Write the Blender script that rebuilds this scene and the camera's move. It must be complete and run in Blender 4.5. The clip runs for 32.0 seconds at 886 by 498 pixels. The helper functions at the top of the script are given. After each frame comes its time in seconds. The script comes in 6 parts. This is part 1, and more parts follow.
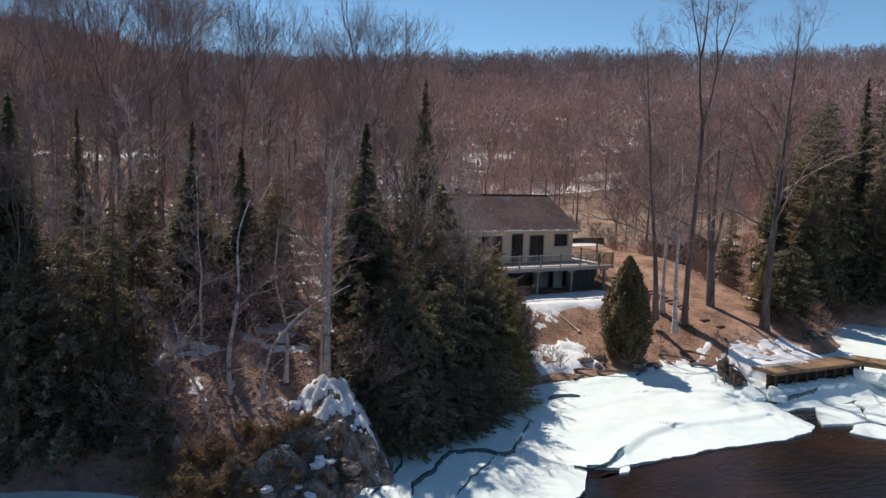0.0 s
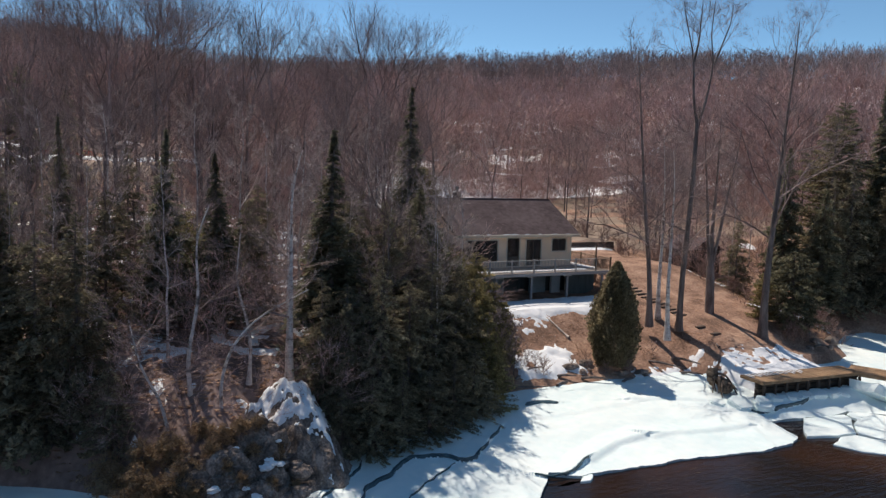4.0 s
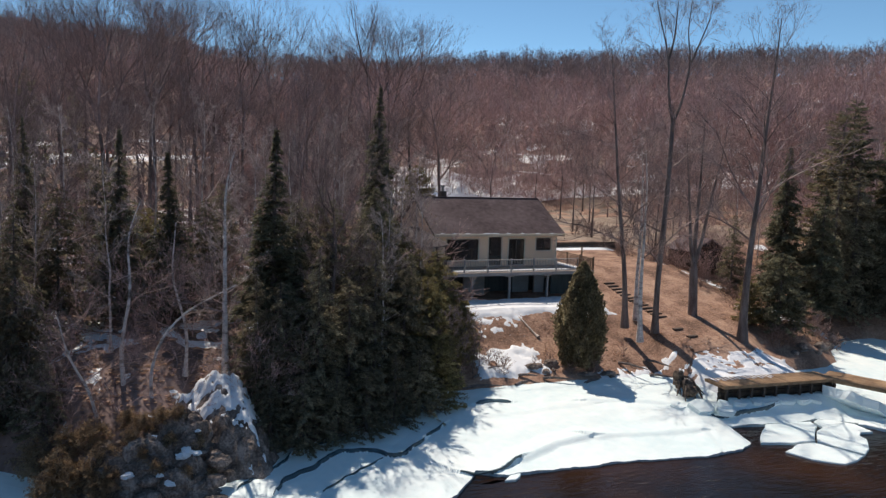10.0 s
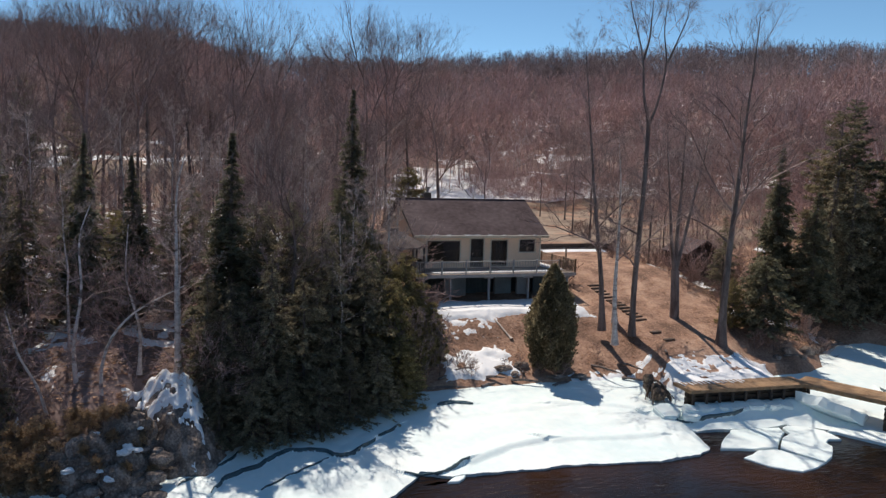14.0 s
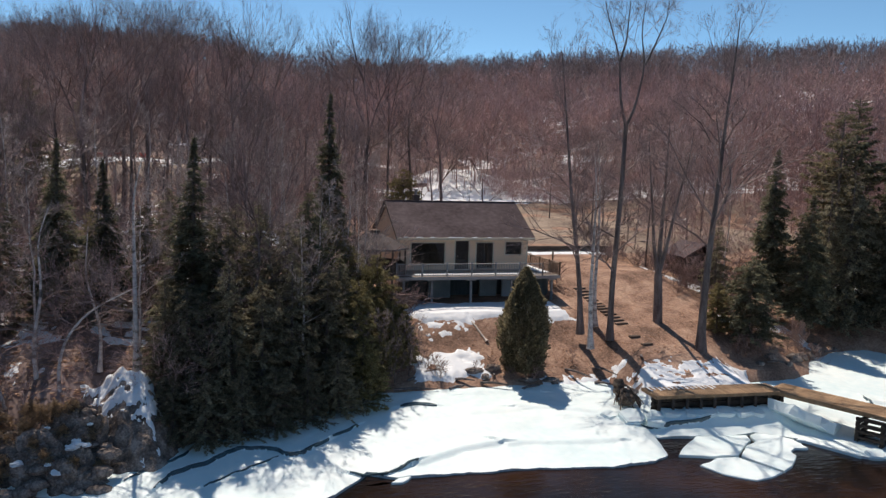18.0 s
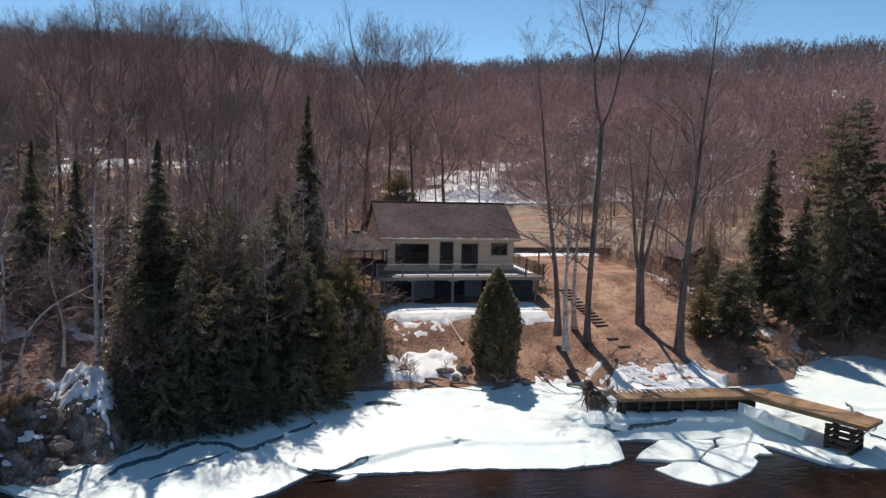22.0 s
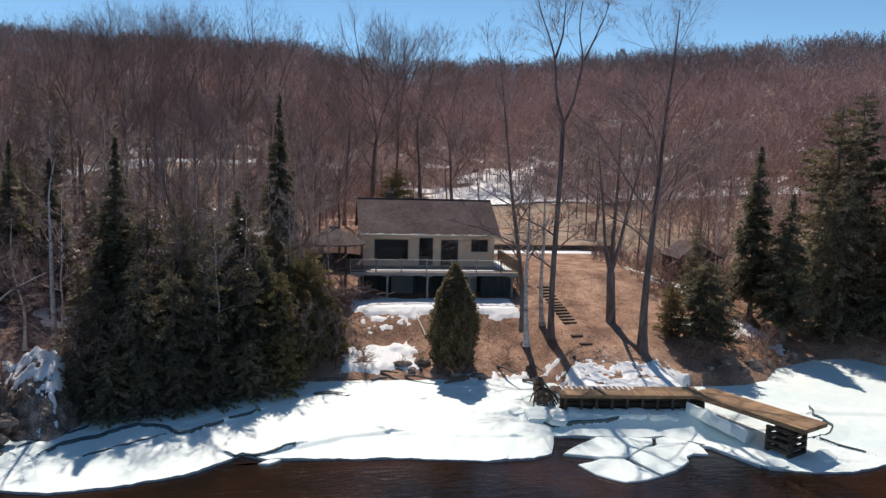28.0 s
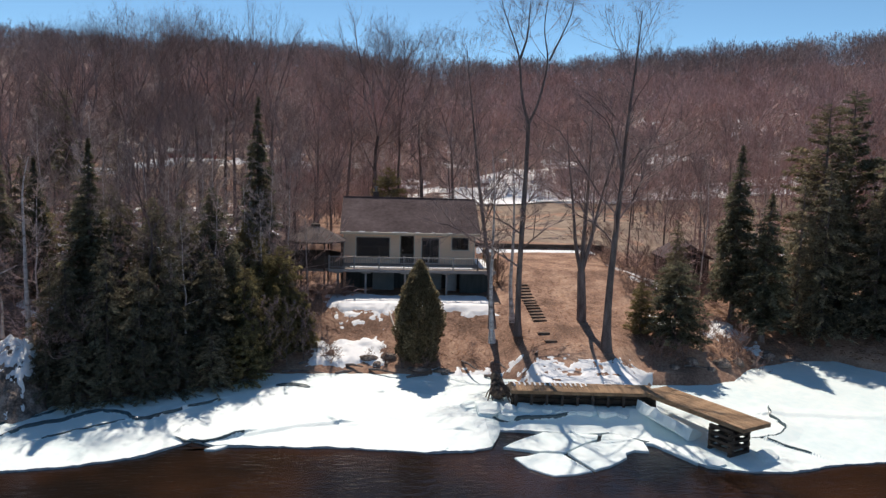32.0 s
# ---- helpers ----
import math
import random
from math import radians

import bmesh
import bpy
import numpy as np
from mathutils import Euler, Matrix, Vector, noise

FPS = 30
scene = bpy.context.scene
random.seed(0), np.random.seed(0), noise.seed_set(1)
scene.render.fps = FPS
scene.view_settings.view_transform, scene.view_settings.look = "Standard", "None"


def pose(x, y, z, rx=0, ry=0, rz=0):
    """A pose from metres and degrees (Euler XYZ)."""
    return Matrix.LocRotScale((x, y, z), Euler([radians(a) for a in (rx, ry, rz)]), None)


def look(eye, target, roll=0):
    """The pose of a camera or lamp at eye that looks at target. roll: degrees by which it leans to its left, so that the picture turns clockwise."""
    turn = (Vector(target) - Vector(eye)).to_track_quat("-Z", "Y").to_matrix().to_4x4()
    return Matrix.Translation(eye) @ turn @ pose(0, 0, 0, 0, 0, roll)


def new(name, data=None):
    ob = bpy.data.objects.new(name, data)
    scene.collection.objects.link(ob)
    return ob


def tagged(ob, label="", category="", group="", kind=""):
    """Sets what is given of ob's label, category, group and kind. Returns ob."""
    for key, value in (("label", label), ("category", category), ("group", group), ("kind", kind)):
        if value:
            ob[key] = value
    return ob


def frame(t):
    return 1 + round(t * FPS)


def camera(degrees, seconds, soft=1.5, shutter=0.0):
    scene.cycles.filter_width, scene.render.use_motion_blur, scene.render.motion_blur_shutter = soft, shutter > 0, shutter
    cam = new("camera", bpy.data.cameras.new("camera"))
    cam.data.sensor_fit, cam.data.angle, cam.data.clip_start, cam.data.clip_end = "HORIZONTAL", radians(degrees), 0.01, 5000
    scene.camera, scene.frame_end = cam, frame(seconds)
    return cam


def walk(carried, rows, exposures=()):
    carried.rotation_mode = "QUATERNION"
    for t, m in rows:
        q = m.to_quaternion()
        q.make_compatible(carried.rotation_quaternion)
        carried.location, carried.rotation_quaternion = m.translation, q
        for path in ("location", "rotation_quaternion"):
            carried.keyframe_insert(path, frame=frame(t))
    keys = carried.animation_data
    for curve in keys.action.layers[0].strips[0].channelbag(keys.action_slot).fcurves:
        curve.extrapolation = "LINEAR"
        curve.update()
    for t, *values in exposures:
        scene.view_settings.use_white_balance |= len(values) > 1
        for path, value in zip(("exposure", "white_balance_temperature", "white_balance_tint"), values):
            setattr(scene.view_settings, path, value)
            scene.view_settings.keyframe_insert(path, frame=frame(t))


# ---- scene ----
cam = camera(59.9, 32.0, soft=1.4)
PATH = [
    (0, (-0.208, 1.039, 13.385), (0.799, 2.755, 13.18), 1.8),
    (0.5, (0.226, 0.797, 13.424), (1.217, 2.522, 13.218), 1.8),
    (1, (0.614, 0.512, 13.53), (1.59, 2.245, 13.321), 1.8),
    (1.5, (1.002, 0.291, 13.527), (1.965, 2.031, 13.32), 1.8),
    (2, (1.399, 0.074, 13.573), (2.349, 1.822, 13.365), 1.8),
    (2.5, (1.805, -0.203, 13.666), (2.74, 1.552, 13.456), 1.8),
    (3, (2.229, -0.483, 13.717), (3.16, 1.274, 13.507), 1.8),
    (3.5, (2.606, -0.65, 13.669), (3.527, 1.114, 13.463), 1.8),
    (5.5, (4.253, -1.718, 13.887), (5.115, 0.074, 13.677), 1.8),
    (6, (4.663, -1.936, 13.873), (5.515, -0.138, 13.664), 1.9),
    (6.5, (5.132, -2.156, 13.91), (5.971, -0.353, 13.7), 1.8),
    (7, (5.531, -2.41, 13.949), (6.36, -0.602, 13.737), 1.9),
    (7.5, (6.001, -2.654, 13.909), (6.818, -0.841, 13.698), 1.9),
    (8, (6.437, -2.857, 13.841), (7.244, -1.039, 13.632), 1.8),
    (8.5, (6.846, -3.065, 13.882), (7.644, -1.243, 13.669), 1.9),
    (9, (7.296, -3.257, 13.862), (8.084, -1.431, 13.65), 1.8),
    (9.5, (7.705, -3.455, 13.864), (8.484, -1.626, 13.652), 1.9),
    (10, (8.16, -3.673, 13.915), (8.929, -1.839, 13.702), 1.9),
    (10.5, (8.571, -3.86, 13.941), (9.333, -2.023, 13.728), 1.9),
    (11, (9.042, -4.118, 14.015), (9.793, -2.277, 13.801), 1.9),
    (11.5, (9.534, -4.318, 14.04), (10.274, -2.472, 13.825), 1.9),
    (12, (9.965, -4.456, 14.06), (10.697, -2.608, 13.844), 1.9),
    (12.5, (10.459, -4.695, 14.072), (11.179, -2.841, 13.858), 1.9),
    (13, (10.964, -4.902, 14.089), (11.672, -3.044, 13.875), 1.9),
    (13.5, (11.52, -5.171, 14.137), (12.212, -3.307, 13.921), 1.8),
    (14, (11.977, -5.355, 14.175), (12.658, -3.487, 13.959), 1.8),
    (14.5, (12.479, -5.527, 14.2), (13.147, -3.654, 13.985), 1.8),
    (16.5, (14.502, -6.401, 14.423), (15.119, -4.511, 14.206), 1.8),
    (17, (15.005, -6.612, 14.426), (15.609, -4.717, 14.209), 1.8),
    (17.5, (15.528, -6.792, 14.454), (16.119, -4.893, 14.237), 1.8),
    (18, (16.084, -7.022, 14.497), (16.66, -5.12, 14.278), 1.8),
    (18.5, (16.579, -7.211, 14.507), (17.143, -5.304, 14.29), 1.8),
    (19, (17.112, -7.319, 14.516), (17.664, -5.409, 14.299), 1.8),
    (19.5, (17.625, -7.507, 14.61), (18.165, -5.594, 14.391), 1.8),
    (20, (18.208, -7.732, 14.67), (18.732, -5.815, 14.449), 1.7),
    (20.5, (18.711, -7.892, 14.617), (19.223, -5.971, 14.399), 1.7),
    (21, (19.229, -8.021, 14.616), (19.729, -6.097, 14.397), 1.7),
    (21.5, (19.822, -8.227, 14.599), (20.305, -6.299, 14.381), 1.7),
    (22, (20.317, -8.343, 14.541), (20.788, -6.411, 14.324), 1.7),
    (22.5, (20.899, -8.548, 14.483), (21.353, -6.612, 14.267), 1.7),
    (23, (21.56, -8.75, 14.466), (21.995, -6.81, 14.249), 1.7),
    (23.5, (22.081, -8.92, 14.542), (22.501, -6.977, 14.322), 1.7),
    (24, (22.639, -9.081, 14.543), (23.044, -7.136, 14.322), 1.7),
    (24.5, (23.273, -9.308, 14.528), (23.66, -7.358, 14.308), 1.7),
    (25, (23.755, -9.45, 14.573), (24.131, -7.498, 14.351), 1.7),
    (25.5, (24.316, -9.64, 14.563), (24.677, -7.686, 14.341), 1.7),
    (27.5, (26.7, -10.369, 14.503), (27.0, -8.404, 14.281), 1.7),
    (28, (27.282, -10.531, 14.588), (27.568, -8.565, 14.364), 1.6),
    (28.5, (27.967, -10.72, 14.603), (28.238, -8.751, 14.379), 1.6),
    (29, (28.657, -10.944, 14.619), (28.911, -8.973, 14.394), 1.6),
    (29.5, (29.29, -11.147, 14.577), (29.53, -9.174, 14.353), 1.6),
    (30, (29.95, -11.329, 14.577), (30.176, -9.355, 14.352), 1.6),
    (30.5, (30.675, -11.506, 14.564), (30.882, -9.53, 14.339), 1.5),
    (31, (31.371, -11.727, 14.579), (31.561, -9.749, 14.355), 1.5),
    (31.5, (32.004, -11.939, 14.599), (32.178, -9.959, 14.375), 1.6),
    (32, (32.574, -12.196, 14.686), (32.733, -10.216, 14.459), 1.6),
]
walk(cam, [(t, look(eye, target, roll)) for t, eye, target, roll in PATH])

# ---- world, sun ----
SUN_EL, SUN_AZ = radians(56.0), radians(-4.0)      # azimuth from +y towards +x
world = bpy.data.worlds.new("world")
scene.world = world
world.use_nodes = True
wn = world.node_tree
bg = wn.nodes["Background"]
sky = wn.nodes.new("ShaderNodeTexSky")
sky.sky_type, sky.sun_disc = "NISHITA", False
sky.sun_elevation, sky.sun_rotation = SUN_EL, SUN_AZ
sky.air_density, sky.dust_density, sky.ozone_density, sky.altitude = 0.7, 0.0, 0.8, 2800
tone = wn.nodes.new("ShaderNodeMix")            # clear northern spring sky, more cyan than the model's
tone.data_type, tone.blend_type = "RGBA", "MULTIPLY"
tone.inputs[0].default_value = 1.0
tone.inputs[7].default_value = (0.62, 0.77, 0.74, 1)
wn.links.new(sky.outputs[0], tone.inputs[6])
wn.links.new(tone.outputs[2], bg.inputs[0])
bg.inputs[1].default_value = 0.142
sun_data = bpy.data.lights.new("sun", "SUN")
sun_data.energy, sun_data.angle, sun_data.color = 3.5, radians(0.6), (1.0, 0.88, 0.76)
sun = new("sun", sun_data)
sun_dir = Vector((math.cos(SUN_EL) * math.sin(SUN_AZ), math.cos(SUN_EL) * math.cos(SUN_AZ), math.sin(SUN_EL)))
sun.matrix_world = look(sun_dir * 200, (0, 0, 0))
scene.view_settings.exposure = 0.42


# ---- materials ----
def rgba(c):
    return (c[0], c[1], c[2], 1.0)


def material(name, colours, scale=2.0, rough=0.8, bump=0.3, fine=None, metal=0.0, vary=0.0, spec=0.3, bump_dist=0.02, stretch=(1, 1, 1), coords="Object"):
    """Two scales of noise over two or three colours, with fine relief."""
    m = bpy.data.materials.new(name)
    m.use_nodes = True
    n, l = m.node_tree.nodes, m.node_tree.links
    b = n["Principled BSDF"]
    b.inputs["Roughness"].default_value, b.inputs["Metallic"].default_value = rough, metal
    b.inputs["Specular IOR Level"].default_value = spec
    tc, mp = n.new("ShaderNodeTexCoord"), n.new("ShaderNodeMapping")
    mp.inputs["Scale"].default_value = stretch
    l.new(tc.outputs[coords], mp.inputs[0])
    big, small = n.new("ShaderNodeTexNoise"), n.new("ShaderNodeTexNoise")
    big.inputs["Scale"].default_value, big.inputs["Detail"].default_value = scale, 5
    small.inputs["Scale"].default_value, small.inputs["Detail"].default_value = (fine or scale * 9), 4
    for t in (big, small):
        l.new(mp.outputs[0], t.inputs["Vector"])
    mix = n.new("ShaderNodeMath")
    mix.operation = "MULTIPLY_ADD"
    mix.inputs[1].default_value = 0.4
    l.new(small.outputs[0], mix.inputs[0])
    half = n.new("ShaderNodeMath")
    half.operation = "MULTIPLY"
    half.inputs[1].default_value = 0.6
    l.new(big.outputs[0], half.inputs[0])
    l.new(half.outputs[0], mix.inputs[2])
    ramp = n.new("ShaderNodeValToRGB")
    e = ramp.color_ramp.elements
    e[0].position, e[1].position = 0.36, 0.64
    e[0].color, e[1].color = rgba(colours[0]), rgba(colours[-1])
    if len(colours) == 3:
        e.new(0.5).color = rgba(colours[1])
    l.new(mix.outputs[0], ramp.inputs[0])
    out = ramp.outputs[0]
    if vary:
        hsv = n.new("ShaderNodeHueSaturation")
        info, rng_ = n.new("ShaderNodeObjectInfo"), n.new("ShaderNodeMapRange")
        rng_.inputs[3].default_value, rng_.inputs[4].default_value = 1 - vary, 1 + vary
        l.new(info.outputs["Random"], rng_.inputs[0])
        l.new(rng_.outputs[0], hsv.inputs["Value"])
        l.new(out, hsv.inputs["Color"])
        out = hsv.outputs[0]
    l.new(out, b.inputs["Base Color"])
    if bump:
        bp = n.new("ShaderNodeBump")
        bp.inputs["Strength"].default_value, bp.inputs["Distance"].default_value = bump, bump_dist
        l.new(mix.outputs[0], bp.inputs["Height"])
        l.new(bp.outputs[0], b.inputs["Normal"])
    return m


def islands(m, amount=0.35):
    """Each joined piece a little lighter or darker than the next."""
    n, l = m.node_tree.nodes, m.node_tree.links
    b = n["Principled BSDF"]
    src = b.inputs["Base Color"].links[0].from_socket
    hsv, geo, mr = n.new("ShaderNodeHueSaturation"), n.new("ShaderNodeNewGeometry"), n.new("ShaderNodeMapRange")
    mr.inputs[3].default_value, mr.inputs[4].default_value = 1 - amount, 1 + amount
    l.new(geo.outputs["Random Per Island"], mr.inputs[0])
    l.new(mr.outputs[0], hsv.inputs["Value"])
    l.new(src, hsv.inputs["Color"])
    l.new(hsv.outputs[0], b.inputs["Base Color"])
    return m


def leafy(m, share=0.4):
    """Thin foliage that lets part of the light through."""
    n, l = m.node_tree.nodes, m.node_tree.links
    b = n["Principled BSDF"]
    src = b.inputs["Base Color"].links[0].from_socket
    tr, mx = n.new("ShaderNodeBsdfTranslucent"), n.new("ShaderNodeMixShader")
    mx.inputs[0].default_value = share
    l.new(src, tr.inputs["Color"])
    l.new(b.outputs[0], mx.inputs[1])
    l.new(tr.outputs[0], mx.inputs[2])
    l.new(mx.outputs[0], n["Material Output"].inputs["Surface"])
    return m


M_GROUND = material("leaf_litter", [(0.15, 0.09, 0.064), (0.33, 0.20, 0.142), (0.52, 0.35, 0.25)], 0.5, 0.95, 0.45, fine=6.5, bump_dist=0.05)
# leaf litter with the shade of the woods put into its darker colour
M_FOREST_SHADE = material("shaded_forest_floor", [(0.13, 0.09, 0.077), (0.24, 0.168, 0.146), (0.36, 0.26, 0.23)], 0.3, 0.95, 0.4, fine=3.0, bump_dist=0.08)
M_SNOW = material("snow", [(0.80, 0.83, 0.86), (0.90, 0.91, 0.92)], 0.5, 0.6, 0.35, fine=4.0, bump_dist=0.05)
M_ICE = material("lake_ice", [(0.72, 0.855, 0.86), (0.80, 0.90, 0.895), (0.86, 0.93, 0.91)], 0.25, 0.5, 0.3, fine=2.2, bump_dist=0.05)
M_ICE_EDGE = material("wet_ice", [(0.42, 0.50, 0.54), (0.66, 0.71, 0.74)], 1.2, 0.3, 0.3)
M_CRACK = material("crack_slush", [(0.03, 0.06, 0.075), (0.08, 0.13, 0.15)], 1.5, 0.25, 0.2)
M_ROCK = material("rock", [(0.065, 0.051, 0.044), (0.18, 0.142, 0.12), (0.43, 0.34, 0.285)], 1.6, 0.85, 0.9, fine=11.0, bump_dist=0.08)
M_MOSS = material("dead_fern", [(0.24, 0.165, 0.10), (0.38, 0.27, 0.165), (0.52, 0.39, 0.26)], 2.0, 0.95, 0.4)
M_BARK = material("bark", [(0.09, 0.069, 0.062), (0.165, 0.134, 0.123), (0.26, 0.217, 0.20)], 1.3, 0.9, 0.7, fine=14.0, vary=0.25, stretch=(3, 3, 0.6))
M_BIRCH_FAR = material("pale_far_bark", [(0.50, 0.43, 0.40), (0.72, 0.65, 0.62)], 0.2, 0.7, 0)
M_BIRCH = material("birch_bark", [(0.14, 0.12, 0.11), (0.55, 0.50, 0.47), (0.74, 0.69, 0.66)], 1.6, 0.75, 0.4, fine=10.0, vary=0.1, stretch=(1, 1, 2.5))
# wide tone spread between twigs; the light ones stand in for backlit glints
M_TWIG = islands(material("twigs", [(0.19, 0.138, 0.126), (0.33, 0.25, 0.232)], 0.5, 0.75, 0, vary=0.2), 0.55)
M_BIRCH_TWIG = islands(material("birch_twigs", [(0.34, 0.265, 0.235), (0.54, 0.45, 0.41)], 0.5, 0.65, 0, vary=0.2), 0.4)
M_TWIG_FAR = islands(material("far_twigs", [(0.355, 0.233, 0.214), (0.53, 0.372, 0.342)], 0.03, 0.9, 0, fine=0.4), 0.35)
# far twigs made greyer and darker: distance haze put into the colour
M_TWIG_RIDGE_HAZE = islands(material("hazed_ridge_twigs", [(0.24, 0.18, 0.17), (0.37, 0.285, 0.27)], 0.03, 0.9, 0, fine=0.4), 0.3)
M_SPRUCE = islands(material("spruce_needles", [(0.13, 0.128, 0.088), (0.27, 0.255, 0.165)], 0.6, 0.75, 0, vary=0.2), 0.4)
M_CEDAR = islands(material("cedar_foliage", [(0.19, 0.165, 0.08), (0.36, 0.30, 0.15)], 0.6, 0.8, 0, vary=0.15), 0.4)
M_CEDAR_DARK = islands(material("dense_cedar_foliage", [(0.18, 0.155, 0.095), (0.33, 0.28, 0.175)], 0.6, 0.8, 0, vary=0.15), 0.4)
M_HEMLOCK = islands(material("hemlock_foliage", [(0.18, 0.16, 0.11), (0.37, 0.325, 0.22)], 0.6, 0.8, 0, vary=0.3), 0.4)
for _m in (M_CEDAR_DARK, M_SPRUCE, M_CEDAR, M_HEMLOCK, M_MOSS):
    leafy(_m, 0.58)
M_SIDING = material("cream_siding", [(0.80, 0.62, 0.45), (0.86, 0.68, 0.51)], 0.8, 0.7, 0.2, fine=12.0)
M_TRIM = material("cream_trim", [(0.60, 0.54, 0.44), (0.68, 0.62, 0.52)], 1.5, 0.6, 0.1)
M_ROOF = islands(material("brown_shingles", [(0.072, 0.053, 0.056), (0.103, 0.078, 0.081), (0.14, 0.109, 0.112)], 0.45, 0.9, 0.3, fine=3.0, spec=0.08), 0.07)
M_GAZ_ROOF = material("grey_shingles", [(0.10, 0.083, 0.08), (0.16, 0.135, 0.13)], 0.9, 0.9, 0.5, fine=16.0, spec=0.05)
M_DECK = material("weathered_deck_wood", [(0.16, 0.13, 0.11), (0.26, 0.22, 0.19)], 1.5, 0.8, 0.4, fine=18.0, vary=0.15)
M_RAIL = material("stained_rail", [(0.17, 0.115, 0.075), (0.27, 0.19, 0.13)], 1.5, 0.7, 0.3, fine=18.0, vary=0.15)
M_RAIL_GREY = material("grey_rail", [(0.26, 0.25, 0.25), (0.36, 0.35, 0.34)], 1.5, 0.6, 0.2, vary=0.1)
M_CONCRETE = material("concrete", [(0.20, 0.235, 0.235), (0.29, 0.33, 0.325)], 1.2, 0.85, 0.4)
# dark tone has the shade under the deck put into it
M_BASE_SHADE = material("shaded_basement_boards", [(0.055, 0.07, 0.07), (0.10, 0.125, 0.125)], 1.2, 0.85, 0.3, stretch=(3, 3, 0.5))
M_BUSH = islands(material("bush_twigs", [(0.22, 0.145, 0.122), (0.37, 0.26, 0.225)], 0.5, 0.85, 0, vary=0.2), 0.4)
M_FRAME = material("dark_window_frame", [(0.05, 0.045, 0.04), (0.09, 0.08, 0.07)], 3.0, 0.5, 0.1)
M_DARK = material("dark_interior", [(0.02, 0.02, 0.02), (0.04, 0.038, 0.035)], 1.0, 0.9, 0)
M_DOCK = material("dock_planks", [(0.19, 0.11, 0.058), (0.31, 0.195, 0.11), (0.41, 0.275, 0.165)], 2.0, 0.75, 0.5, fine=20.0, vary=0.18, stretch=(1, 1, 1))
M_DOCK_DARK = material("wet_timber", [(0.03, 0.022, 0.017), (0.075, 0.055, 0.04)], 2.0, 0.7, 0.5, fine=15.0, vary=0.2)
M_TIMBER = material("retaining_timber", [(0.055, 0.042, 0.036), (0.11, 0.085, 0.07)], 1.5, 0.85, 0.4, vary=0.2)
M_STEP = material("step_log", [(0.07, 0.05, 0.04), (0.14, 0.10, 0.075)], 2.0, 0.9, 0.4, vary=0.2)
M_GRASS = material("dead_grass", [(0.20, 0.145, 0.108), (0.29, 0.22, 0.168), (0.40, 0.315, 0.245)], 0.5, 0.95, 0, vary=0.1)
M_METAL = material("flue_metal", [(0.18, 0.18, 0.18), (0.3, 0.3, 0.3)], 3.0, 0.4, 0.1, metal=0.8)
M_RED = material("red_paint", [(0.45, 0.05, 0.035), (0.55, 0.07, 0.05)], 2.0, 0.5, 0.1)
M_PIPE = material("pale_hose", [(0.5, 0.42, 0.36), (0.62, 0.53, 0.46)], 2.0, 0.6, 0.1)
M_SHED = material("shed_boards", [(0.05, 0.035, 0.028), (0.10, 0.075, 0.06)], 1.5, 0.85, 0.4, stretch=(4, 4, 0.6))
M_GREY_WALL = material("grey_siding", [(0.36, 0.37, 0.37), (0.46, 0.47, 0.47)], 1.5, 0.7, 0.2)

M_GLASS = bpy.data.materials.new("window_glass")
M_GLASS.use_nodes = True
_b = M_GLASS.node_tree.nodes["Principled BSDF"]
_b.inputs["Base Color"].default_value = (0.02, 0.022, 0.024, 1)
_b.inputs["Roughness"].default_value, _b.inputs["IOR"].default_value = 0.03, 1.5
_b.inputs["Transmission Weight"].default_value = 0.35

M_WATER = bpy.data.materials.new("lake_water")
M_WATER.use_nodes = True
_n, _l = M_WATER.node_tree.nodes, M_WATER.node_tree.links
_b = _n["Principled BSDF"]
_b.inputs["Roughness"].default_value, _b.inputs["IOR"].default_value = 0.12, 1.33
_tc, _mp, _w1, _w2 = (_n.new(k) for k in ("ShaderNodeTexCoord", "ShaderNodeMapping", "ShaderNodeTexNoise", "ShaderNodeTexNoise"))
_mp.inputs["Scale"].default_value = (0.7, 2.2, 1)
_mp.inputs["Rotation"].default_value = (0, 0, radians(-14))
_l.new(_tc.outputs["Object"], _mp.inputs[0])
_w1.inputs["Scale"].default_value, _w1.inputs["Detail"].default_value = 1.6, 5
_w2.inputs["Scale"].default_value, _w2.inputs["Detail"].default_value = 0.12, 3
_l.new(_mp.outputs[0], _w1.inputs["Vector"])
_l.new(_tc.outputs["Object"], _w2.inputs["Vector"])
_bp = _n.new("ShaderNodeBump")
_bp.inputs["Strength"].default_value, _bp.inputs["Distance"].default_value = 0.6, 0.08
_l.new(_w1.outputs[0], _bp.inputs["Height"])
_l.new(_bp.outputs[0], _b.inputs["Normal"])
_r = _n.new("ShaderNodeValToRGB")
_r.color_ramp.elements[0].position, _r.color_ramp.elements[1].position = 0.4, 0.68
_r.color_ramp.elements[0].color, _r.color_ramp.elements[1].color = (0.012, 0.008, 0.006, 1), (0.040, 0.018, 0.009, 1)
_l.new(_w2.outputs[0], _r.inputs[0])
_l.new(_r.outputs[0], _b.inputs["Base Color"])


